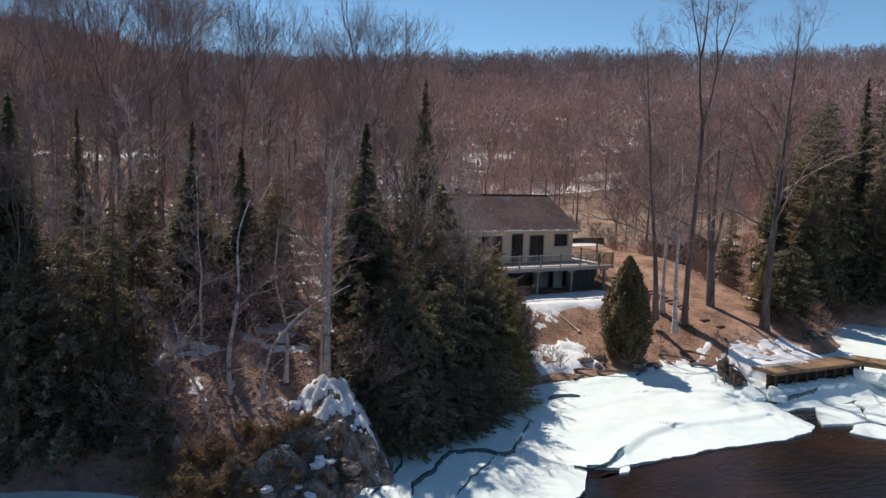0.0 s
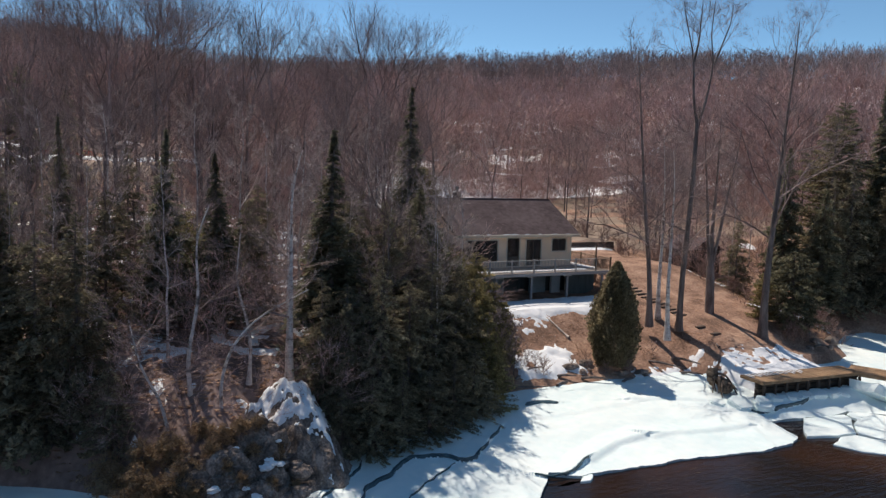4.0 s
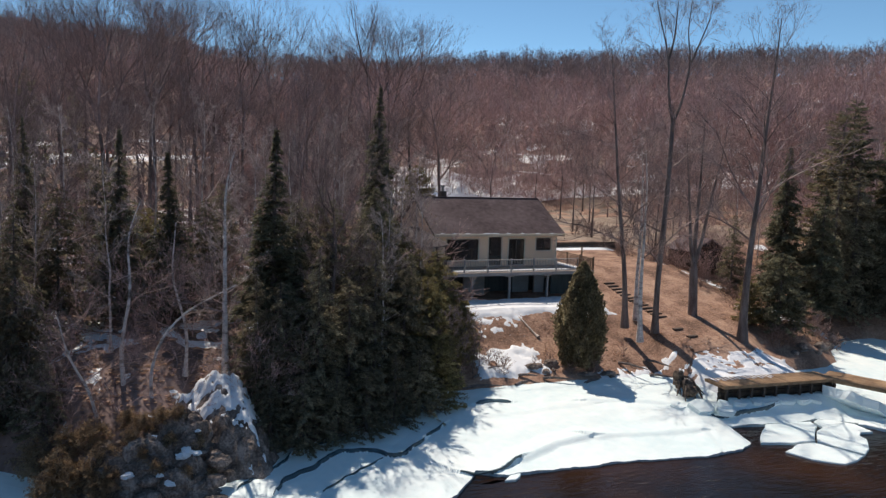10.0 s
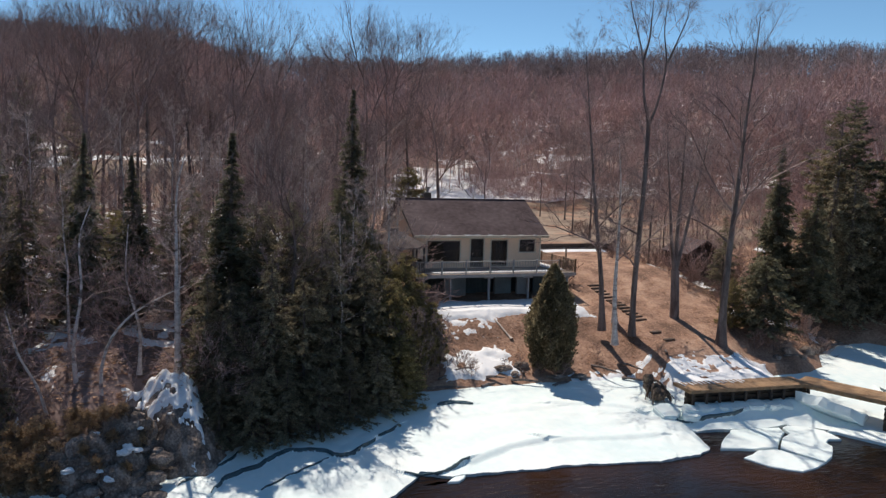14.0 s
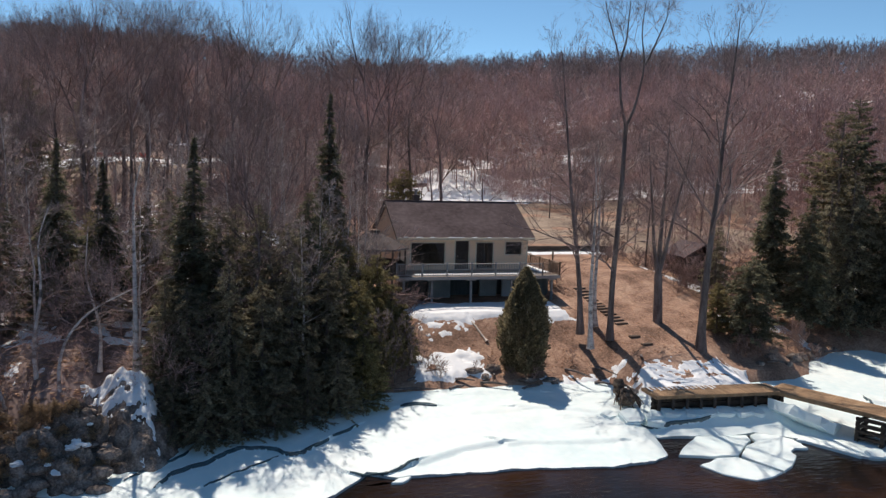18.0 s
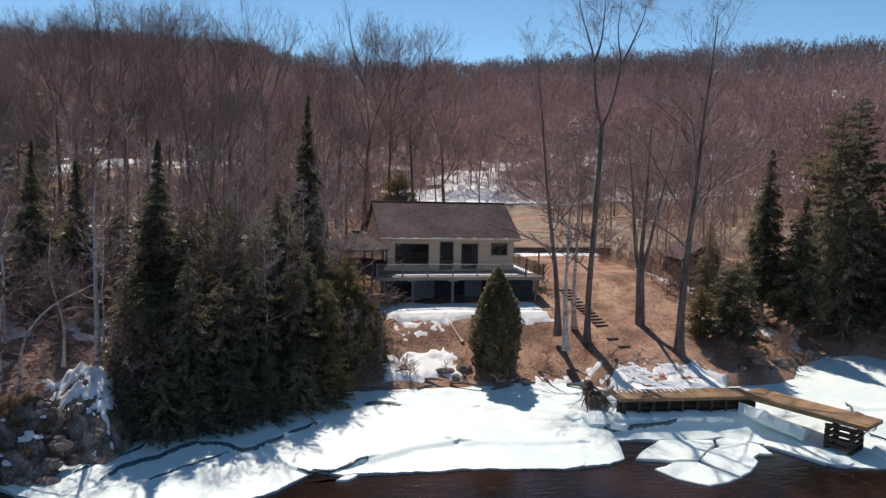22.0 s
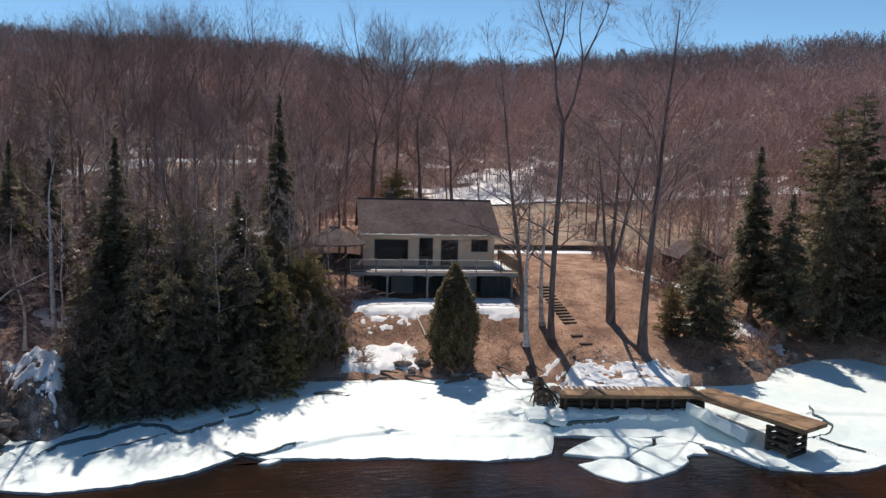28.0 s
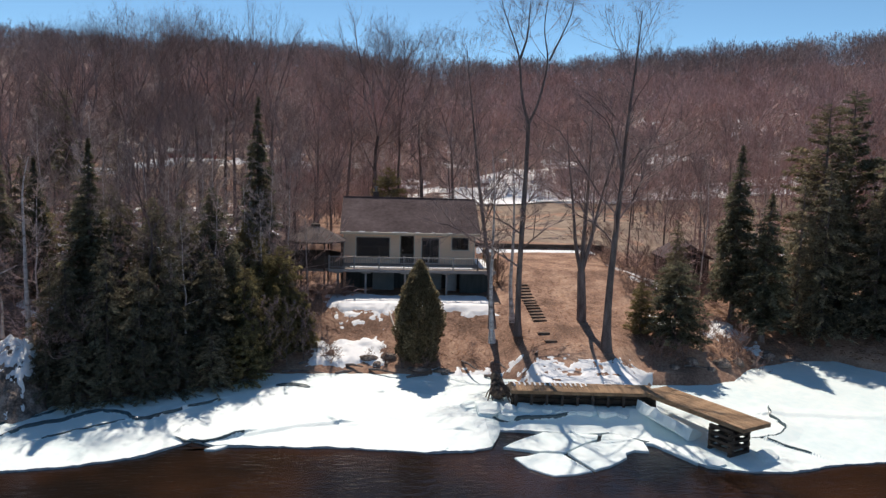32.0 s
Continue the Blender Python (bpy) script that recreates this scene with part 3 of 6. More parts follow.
for x, y, z, k, tilt, turn in ((38.9, 30.3, 0.75, 0.75, 16, 10), (39.9, 29.4, 0.75, 0.5, 12, -20), (37.8, 31.0, 0.66, 0.5, 8, 30), (52.4, 24.2, 0.3, 0.55, 14, 20), (49.4, 23.6, 0.2, 0.5, 12, -10)):
    bm = prism([(-1.1 * k, -0.8 * k), (0.1, -1.05 * k), (1.0 * k, -0.6 * k), (1.15 * k, 0.5 * k), (0.2, 0.9 * k), (-0.9 * k, 0.6 * k)], -0.34, 0.0)
    bmesh.ops.bevel(bm, geom=list(bm.edges), offset=0.06, segments=2, affect="EDGES")
    tagged(part("ice_plate", bm, M_ICE, at=pose(x, y, z, tilt, 0, turn)), "broken plate of ice pushed up beside the dock", "ice plate", "pushed-up ice plates")
bm = prism([(-2.0, -0.6), (-0.6, -1.0), (1.1, -0.9), (1.7, -0.3), (1.6, 0.7), (0.3, 0.9), (-1.2, 0.9), (-1.9, 0.2)], -0.3, 0.3)
bmesh.ops.subdivide_edges(bm, edges=list(bm.edges), cuts=3, use_grid_fill=True)
for v in bm.verts:
    v.co += Vector((noise.noise(v.co * 1.3), noise.noise(v.co * 1.3 + Vector((5, 0, 0))), noise.noise(v.co * 1.3 + Vector((9, 0, 0))))) * 0.2
ob = part("ice_slab", bm, M_ICE, at=pose(48.55, 27.75, 0.72, 0, 0, -62) @ pose(0, 0, 0, -28, 7, 0))
tagged(ob, "thick tilted slab of ice beside the gangway", "ice slab")


# ---- trees ----
def unit(v):
    return v / (np.linalg.norm(v, axis=-1, keepdims=True) + 1e-9)


def bend(points, n):
    """n points along a polyline, smoothed."""
    p = np.asarray(points, float)
    s = np.concatenate([[0], np.cumsum(np.linalg.norm(np.diff(p, axis=0), axis=1))])
    t = np.linspace(0, s[-1], n)
    out = np.stack([np.interp(t, s, p[:, k]) for k in range(3)], -1)
    for _ in range(2):
        out[1:-1] = (out[:-2] + 2 * out[1:-1] + out[2:]) / 4
    return out


for k, (pts, half, step) in enumerate(CRACKS):
    if half:
        crack_run(pts, half, step, k)


def stem_of(rng, h, r0, lean=(0, 0), wobble=0.02, n=10, least=0.012):
    t = np.linspace(0, 1, n)[:, None]
    p = np.array([[0, 0, -0.3]]) + t * np.array([[lean[0], lean[1], h + 0.3]]) + np.cumsum(rng.normal(0, wobble * h / n * 3, (n, 3)) * [1, 1, 0], 0) * t
    r = r0 * (1 - 0.9 * t[:, 0] ** 0.9)
    r[0] *= 1.35
    return p, np.maximum(r, least)


def shoots(r, P, D, L, n, low, share, spread, up):
    """n side shoots on each straight shoot."""
    f = r.uniform(low, 1.0, (len(P), n, 1))
    a = P[:, None] + (D * L[:, None])[:, None] * f
    lat = r.normal(0, 1, (len(P), n, 3))
    lat = unit(lat - (lat * D[:, None]).sum(-1, keepdims=True) * D[:, None])
    d = unit(D[:, None] + lat * spread * r.uniform(0.6, 1.3, (len(P), n, 1)) + np.array([0, 0, up]))
    ln = L[:, None] * share * r.uniform(0.6, 1.25, (len(P), n)) * (1.2 - 0.6 * f[..., 0])
    return a.reshape(-1, 3), d.reshape(-1, 3), ln.ravel()


def slivers(r, P, D, L, width):
    """Flat pointed twigs."""
    u = unit(np.cross(D, r.normal(0, 1, D.shape))) * width
    v = np.stack([P - u, P + u, P + D * L[:, None]], 1).reshape(-1, 3)
    return v, np.arange(len(v)).reshape(-1, 3)


def spreading_crown(r, geo, stem, radii, start, limbs, reach, rise, second=7, third=5, twigs=5, width=0.010, least=0.25):
    """Ascending limbs that fork again and again into fine twigs."""
    s = np.linspace(0, 1, len(stem))
    az = r.uniform(0, 6.28)
    P1, D1, L1, R1 = [], [], [], []
    for i in range(limbs):
        f = start + (0.97 - start) * (i + r.uniform(0, 0.9)) / limbs
        p = np.array([np.interp(f, s, stem[:, k]) for k in range(3)])
        az += 2.4 + r.uniform(-0.6, 0.6)
        g = (f - start) / (1 - start)
        L = reach * (1.0 - 0.62 * g) * r.uniform(0.6, 1.15)
        el = rise + 0.25 * g + r.uniform(-0.25, 0.2)
        d = np.array([math.cos(az) * math.cos(el), math.sin(az) * math.cos(el), math.sin(el)])
        t = np.linspace(0, 1, 5)[:, None]
        limb = p + d * L * t + np.array([0, 0, 0.16 * L]) * t ** 2 + np.cumsum(r.normal(0, L * 0.03, (5, 3)), 0) * t
        lr = np.linspace(max(0.5 * float(np.interp(f, s, radii)), 0.014), 0.007, 5)
        geo.add(*tube(limb, lr, 4))
        for q in range(1, 5):
            seg = limb[q] - limb[q - 1]
            P1.append(limb[q - 1]), D1.append(seg), L1.append(np.linalg.norm(seg)), R1.append(L)
    P1, D1, R1 = np.array(P1), unit(np.array(D1)), np.array(R1)
    L1 = np.array(L1)
    k = max(1, second // 4)
    P2, D2, L2 = shoots(r, P1, D1, L1, k, 0.1, 1.0, 0.75, 0.25)
    L2 = np.repeat(R1, k) * 0.42 * r.uniform(0.5, 1.15, len(P2))
    v, t = cones(P2, P2 + D2 * L2[:, None], np.full(len(P2), 0.012))
    geo.add(v, t=t)
    P3, D3, L3 = shoots(r, P2, D2, L2, third, 0.12, 0.52, 0.75, 0.22)
    v, t = slivers(r, P3, D3, L3, width * 1.1)
    geo.add(v, t=t)
    P4, D4, L4 = shoots(r, P3, D3, L3, twigs, 0.1, 0.55, 0.8, 0.2)
    L4 = np.maximum(L4, least)
    v, t = slivers(r, P4, D4, L4, width)
    geo.add(v, t=t)


def rods(a, b, ra, rb):
    """Three-sided tapering sticks from a to b."""
    n = len(a)
    d = unit(b - a)
    u = unit(np.cross(d, np.where(np.abs(d[:, 2:3]) > 0.8, [[1.0, 0, 0]], [[0, 0, 1.0]])))
    w = np.cross(d, u)
    v = np.empty((n, 6, 3))
    for k in range(3):
        an = k * 2 * math.pi / 3
        ring = math.cos(an) * u + math.sin(an) * w
        v[:, k], v[:, 3 + k] = a + ra[:, None] * ring, b + rb[:, None] * ring
    base = (np.arange(n) * 6)[:, None]
    q = np.concatenate([base + np.array(f)[None] for f in ((0, 1, 4, 3), (1, 2, 5, 4), (2, 0, 3, 5))])
    return v.reshape(-1, 3), q


def forks(r, geo, P, D, L, R, levels, spread, shrink, kids, up, thin, fan=0.3, least=0.004, last=None):
    """Limbs that fork into ever finer ones; the last ones are flat twigs."""
    for level in range(levels):
        n = len(P)
        if level == levels - 2 and last:
            kids = last
        mid = P + D * L[:, None] * 0.5 + r.normal(0, 0.05, (n, 3)) * L[:, None]
        D2 = unit(D + r.normal(0, 0.10, (n, 3)) + [0, 0, up])
        E = mid + D2 * L[:, None] * 0.5
        if level == levels - 1:
            v, t = slivers(r, P, D, L * 0.5, np.maximum(R, least)[:, None])
            geo.add(v, t=t)
            v, t = slivers(r, mid, D2, L * 0.55, np.maximum(R, least)[:, None] * 0.8)
            geo.add(v, t=t)
            break
        if level < levels - 2 and not last:
            geo.add(*rods(P, mid, R, R * 0.85))
            geo.add(*rods(mid, E, R * 0.85, R * 0.7))
        else:
            v, t = cones(P, E, np.maximum(R, least))
            geo.add(v, t=t)
        f = np.clip(1.0 - r.uniform(0, 0.62, (n, kids)) * (np.arange(kids)[None] > 0), 0.3, 1.0)
        start = np.where(f[..., None] > 0.5, mid[:, None] + (E - mid)[:, None] * (f[..., None] - 0.5) * 2, P[:, None] + (mid - P)[:, None] * f[..., None] * 2)
        lat = r.normal(0, 1, (n, kids, 3))
        lat = unit(lat - (lat * D2[:, None]).sum(-1, keepdims=True) * D2[:, None])
        wide = spread * r.uniform(0.55, 1.3, (n, kids, 1)) * np.where(np.arange(kids)[None, :, None] == 0, 0.35, 1.0)
        D = unit(D2[:, None] + lat * wide).reshape(-1, 3)
        L = (L[:, None] * shrink * r.uniform(0.7, 1.25, (n, kids)) * (1.25 - fan * f)).reshape(-1)
        R = (R[:, None] * thin * np.where(np.arange(kids)[None] == 0, 1.1, 0.85) * np.ones((n, 1))).reshape(-1)
        P = start.reshape(-1, 3)


def forked_tree(seed, h, r0, split, bark=M_BARK, wood=M_TWIG, stems=3, kids=4, levels=5, spread=0.55, shrink=0.60, up=0.10, low_limbs=4, least=0.0075, lean=(0, 0)):
    """A hardwood: a bare trunk that divides into ascending limbs with a rounded head of fine twigs."""
    r = np.random.default_rng(seed)
    stem, rad = stem_of(r, h * 0.80, r0, lean, wobble=0.03, n=12)
    rad = np.maximum(rad, 0.35 * r0)
    t = np.linspace(0, 1, len(stem))
    keep = t <= split / 0.80 + 0.05
    stem, rad = stem[keep], rad[keep]
    trunk = mesh_of("trunk", *tube(stem, rad, 8), mats=(bark,), smooth=True)
    g = Geo()
    n = stems + low_limbs
    f = np.concatenate([np.ones(stems), r.uniform(0.55, 0.97, low_limbs)])
    s = np.linspace(0, 1, len(stem))
    P = np.stack([np.interp(f, s, stem[:, k]) for k in range(3)], -1)
    az = r.uniform(0, 6.28) + np.arange(n) * 2.4
    el = np.concatenate([r.uniform(1.05, 1.38, stems), r.uniform(0.35, 0.85, low_limbs)])
    D = np.stack([np.cos(az) * np.cos(el), np.sin(az) * np.cos(el), np.sin(el)], -1)
    rest = h * (1 - split)
    L = np.concatenate([rest * r.uniform(0.40, 0.50, stems), rest * r.uniform(0.22, 0.34, low_limbs)])
    R = np.concatenate([rad[-1] * r.uniform(0.6, 0.8, stems), r0 * r.uniform(0.22, 0.34, low_limbs)])
    forks(r, g, P, D, L, R, levels, spread, shrink, kids, up, 0.56, least=least)
    return trunk, g.mesh("crown", wood)


def bare_meshes(seed, h, r0, start, count, reach, rise=0.7, second=8, third=5, twigs=5, bark=M_BARK, lean=(0, 0), width=0.010, sides=7, least=0.25, wood=M_TWIG):
    rng = np.random.default_rng(seed)
    stem, r = stem_of(rng, h, r0, lean, wobble=0.035)
    trunk = mesh_of("trunk", *tube(stem, r, sides), mats=(bark,), smooth=True)
    g = Geo()
    spreading_crown(rng, g, stem, r, start, count, reach, rise, second, third, twigs, width, least)
    return trunk, g.mesh("crown", wood)


def egg_meshes(seed, h, rb, leaf, count=11000, size=0.2):
    """A dense clipped-looking evergreen, rounded like an egg."""
    r = np.random.default_rng(seed)
    stem, rad = stem_of(r, h * 0.9, 0.02 * h, wobble=0.005)
    trunk = mesh_of("trunk", *tube(stem, rad, 6), mats=(M_BARK,), smooth=True)
    z = r.uniform(0.02, 1, count)
    prof = np.sin(np.pi * np.clip(z, 0, 1) ** 0.75) ** 0.62 * np.where(z < 0.36, 1.0, 1 - 0.12 * (z - 0.36))
    prof = np.maximum(prof, np.where(z < 0.3, 0.72 + 0.9 * z, 0))
    prof = prof * (1 - 0.55 * np.clip(z - 0.5, 0, 1))
    az = r.uniform(0, 6.283, count)
    lump = 1 + 0.12 * np.sin(az * 5 + z * 9) + 0.09 * np.sin(az * 9 - z * 21) + 0.08 * np.sin(az * 17 + z * 47)
    R = rb * prof * lump * np.clip(1.06 - np.abs(r.normal(0, 0.2, count)), 0.3, 1.1)
    c = np.stack([np.cos(az) * R, np.sin(az) * R, z * h], -1) + r.normal(0, 0.03, (count, 3))
    d = unit(np.stack([np.cos(az) * 0.7, np.sin(az) * 0.7, np.full(count, 0.75)], -1) + r.normal(0, 0.35, (count, 3)))
    side = unit(np.cross(d, r.normal(0, 1, (count, 3))))
    L = size * r.uniform(0.6, 1.4, (count, 1))
    W = L * 0.33
    v = np.stack([c - d * L * 0.4, c + side * W, c + d * L * 0.6, c - side * W], 1).reshape(-1, 3)
    q = np.arange(len(v)).reshape(-1, 4)
    g = Geo()
    g.add(v, t=np.concatenate([q[:, [0, 1, 2]], q[:, [0, 2, 3]]]))
    return trunk, g.mesh("crown", leaf)


def conifer_meshes(seed, h, rb, leaf, whorls=34, arms=6, sprays=11, droop=0.25, low=0.06, power=0.85, gaps=0.15, size=0.34):
    rng = np.random.default_rng(seed)
    stem, r = stem_of(rng, h, 0.016 * h, wobble=0.006)
    trunk = mesh_of("trunk", *tube(stem, r, 6), mats=(M_BARK,), smooth=True)
    g = Geo()
    zf = low + (1 - low) * (np.arange(whorls) + rng.uniform(-0.3, 0.3, whorls)) / whorls
    zf = np.repeat(zf, arms) + rng.normal(0, 0.35 / whorls, whorls * arms)
    keep = rng.uniform(0, 1, len(zf)) > gaps
    zf = np.clip(zf[keep], 0.02, 0.985)
    n = len(zf)
    az = rng.uniform(0, 6.283, n)
    R = (rb * (1 - zf) ** power + 0.04) * rng.uniform(0.42, 1.18, n)
    out = np.stack([np.cos(az), np.sin(az), np.zeros(n)], -1)
    base = np.stack([np.interp(zf, np.linspace(0, 1, len(stem)), stem[:, k]) for k in range(3)], -1)
    base[:, 2] = zf * h

    def along(s):
        z = R[:, None] * (0.22 * s - droop * 2.0 * s ** 2 + 0.5 * droop * s ** 4)
        return base[:, None] + out[:, None] * (R[:, None] * s)[..., None] + np.array([0, 0, 1.0]) * z[..., None]
    tip = along(np.full((n, 1), 0.95))[:, 0]
    v, t = cones(base, tip, 0.012 + R * 0.008)
    wood = Geo()
    wood.add(v, t=t)
    sprays = int(sprays * 3.2)
    s = np.sqrt(rng.uniform(0.02, 1.0, (n, sprays)))
    c = along(s) + rng.normal(0, 0.08, (n, sprays, 3)) * np.clip(R / rb * 2.0, 0.25, 1.0)[:, None, None]
    a2 = az[:, None] + rng.uniform(-1.5, 1.5, (n, sprays))
    d = unit(np.stack([np.cos(a2), np.sin(a2), rng.uniform(-0.75, 0.45, (n, sprays))], -1))
    side = unit(np.cross(d, rng.normal(0, 1, (n, sprays, 3)) + np.array([0, 0, 1.2])))
    L = 0.62 * size * rng.uniform(0.5, 1.5, (n, sprays))[..., None] * np.clip(R[:, None, None] / rb * 1.6, 0.32, 1.1)
    W = L * rng.uniform(0.2, 0.36, (n, sprays))[..., None]
    v = np.stack([c - d * L * 0.4 + side * W, c - d * L * 0.4 - side * W, c + d * L * 0.6 + np.array([0, 0, -0.2]) * L], 2).reshape(-1, 3)
    g.add(v, t=np.arange(len(v)).reshape(-1, 3))
    return trunk, g.mesh("crown", leaf), wood.mesh("branches", M_BARK)


LIBRARY = {}
LIBRARY["maple_a"] = forked_tree(11, 16, 0.14, 0.40)
LIBRARY["maple_b"] = forked_tree(12, 19, 0.20, 0.50, stems=4, low_limbs=4, levels=6, shrink=0.63, least=0.0055)
LIBRARY["maple_c"] = forked_tree(13, 15, 0.12, 0.34, stems=2, low_limbs=6, spread=0.65)
LIBRARY["maple_d"] = forked_tree(14, 21, 0.23, 0.46, stems=3, low_limbs=5, spread=0.55, levels=6, shrink=0.63, least=0.0055)
LIBRARY["maple_e"] = forked_tree(15, 18, 0.17, 0.52, stems=3, low_limbs=4, levels=6, shrink=0.63, least=0.0055, lean=(0.8, 0.3))
LIBRARY["birch_a"] = bare_meshes(21, 12, 0.11, 0.3, 12, 3.2, 0.6, bark=M_BIRCH, wood=M_BIRCH_TWIG)
LIBRARY["birch_b"] = bare_meshes(22, 14, 0.12, 0.4, 12, 3.4, 0.65, bark=M_BIRCH, lean=(0.9, 0.3), wood=M_BIRCH_TWIG)
LIBRARY["scrub_a"] = bare_meshes(31, 6, 0.05, 0.08, 12, 3.2, 0.7)
LIBRARY["scrub_b"] = bare_meshes(32, 8, 0.06, 0.1, 13, 3.8, 0.75)
LIBRARY["bush_a"] = bare_meshes(33, 1.7, 0.03, 0.02, 12, 1.5, 0.65, 8, 4, 2, width=0.008, least=0.12, wood=M_BUSH)
LIBRARY["hemlock_d"] = conifer_meshes(54, 7, 2.5, M_SPRUCE, 30, 11, 20, 0.18, 0.0, 0.42, 0.15, 0.32)
LIBRARY["spruce_a"] = conifer_meshes(41, 13.5, 1.45, M_SPRUCE, 58, 11, 14, 0.26, 0.05, 0.9, 0.08, 0.32)
LIBRARY["spruce_b"] = conifer_meshes(42, 12, 1.9, M_SPRUCE, 60, 12, 16, 0.28, 0.03, 0.78, 0.08, 0.32)
LIBRARY["spruce_c"] = conifer_meshes(43, 12, 1.95, M_SPRUCE, 54, 12, 16, 0.24, 0.13, 0.75, 0.08, 0.32)
LIBRARY["spruce_d"] = conifer_meshes(44, 10, 1.55, M_SPRUCE, 48, 11, 14, 0.26, 0.05, 1.1, 0.1, 0.30)
LIBRARY["hemlock_e"] = conifer_meshes(55, 8.5, 3.1, M_SPRUCE, 44, 12, 18, 0.2, 0.0, 0.72, 0.12, 0.30)
LIBRARY["cedar_d"] = egg_meshes(64, 6, 2.0, M_CEDAR, 16000, 0.2)
LIBRARY["hemlock_a"] = conifer_meshes(51, 11, 3.0, M_HEMLOCK, 36, 10, 18, 0.2, 0.0, 0.55, 0.22, 0.34)
LIBRARY["hemlock_b"] = conifer_meshes(52, 9, 3.0, M_HEMLOCK, 32, 10, 18, 0.22, 0.0, 0.5, 0.22, 0.34)
LIBRARY["hemlock_c"] = conifer_meshes(53, 13, 3.3, M_HEMLOCK, 42, 10, 18, 0.2, 0.0, 0.6, 0.24, 0.34)
LIBRARY["cedar_a"] = egg_meshes(61, 6.4, 1.55, M_CEDAR_DARK, 26000, 0.17)
LIBRARY["cedar_b"] = conifer_meshes(62, 5.5, 1.9, M_CEDAR, 28, 11, 20, 0.08, 0.0, 0.42, 0.08, 0.38)
LIBRARY["cedar_c"] = conifer_meshes(63, 7, 2.5, M_CEDAR, 28, 11, 20, 0.05, 0.0, 0.45, 0.18, 0.30)
LIBRARY["pine_b"] = conifer_meshes(72, 17, 4.4, M_CEDAR_DARK, 44, 10, 24, 0.02, 0.03, 0.45, 0.25, 0.38)
LIBRARY["pine_a"] = conifer_meshes(71, 17, 3.9, M_SPRUCE, 44, 10, 24, 0.04, 0.06, 0.5, 0.2, 0.40)
LIBRARY["fern_a"] = conifer_meshes(81, 1.5, 1.0, M_MOSS, 12, 10, 18, 0.1, 0.0, 0.5, 0.2, 0.13)

TREE_WORDS = {
    "maple": ("bare_tree", "leafless hardwood tree with grey-brown bark and fine reddish twigs", "tree", "bare hardwood trees"),
    "birch": ("birch_tree", "leafless white-barked birch with thin twigs", "tree", "birch trees"),
    "scrub": ("scrub_tree", "small leafless undergrowth tree with many fine twigs", "tree", "undergrowth trees"),
    "spruce": ("spruce_tree", "narrow dark green spruce with drooping boughs", "tree", "spruce trees"),
    "hemlock": ("hemlock_tree", "broad dark green evergreen with dense boughs", "tree", "evergreens"),
    "cedar": ("cedar_tree", "dense yellow-green cedar shaped like a cone", "tree", "cedars"),
    "bush": ("twiggy_bush", "low leafless reddish-brown bush of fine twigs", "bush", "twiggy bushes"),
    "fern": ("brown_shrub", "low orange-brown withered shrub on the rocky bank", "shrub", "withered shrubs"),
    "pine": ("pine_tree", "large dark green pine with open boughs", "tree", "pines"),
}


TOPS = {}


def top_of(key):
    if key not in TOPS:
        TOPS[key] = max(float(np.percentile([v.co.z for v in me.vertices], 99.8)) for me in LIBRARY[key][:2])
    return TOPS[key]


def plant(key, x, y, height=None, turn=None, base=None, wide=1.0, words=None, tilt=(0, 0)):
    """A tree of the library, on the ground."""
    meshes = LIBRARY[key]
    name, label, category, group = TREE_WORDS[key.split("_")[0]]
    k = (height / top_of(key)) if height else 1.0
    z = float(ground(x, y)) if base is None else base
    ob = thing(name, words or label, category, group)
    spin = (x * 57.3 + y * 31.7) % 360 if turn is None else turn
    ob.matrix_basis = pose(x, y, z - 0.05, tilt[0], tilt[1], spin) @ Matrix.Diagonal((k * wide, k * wide, k, 1))
    part("trunk", meshes[0], None, ob)
    part("crown", meshes[1], None, ob)
    if len(meshes) > 2:
        tagged(part("branchwork", meshes[2], None, ob), kind="stuff")
    return ob


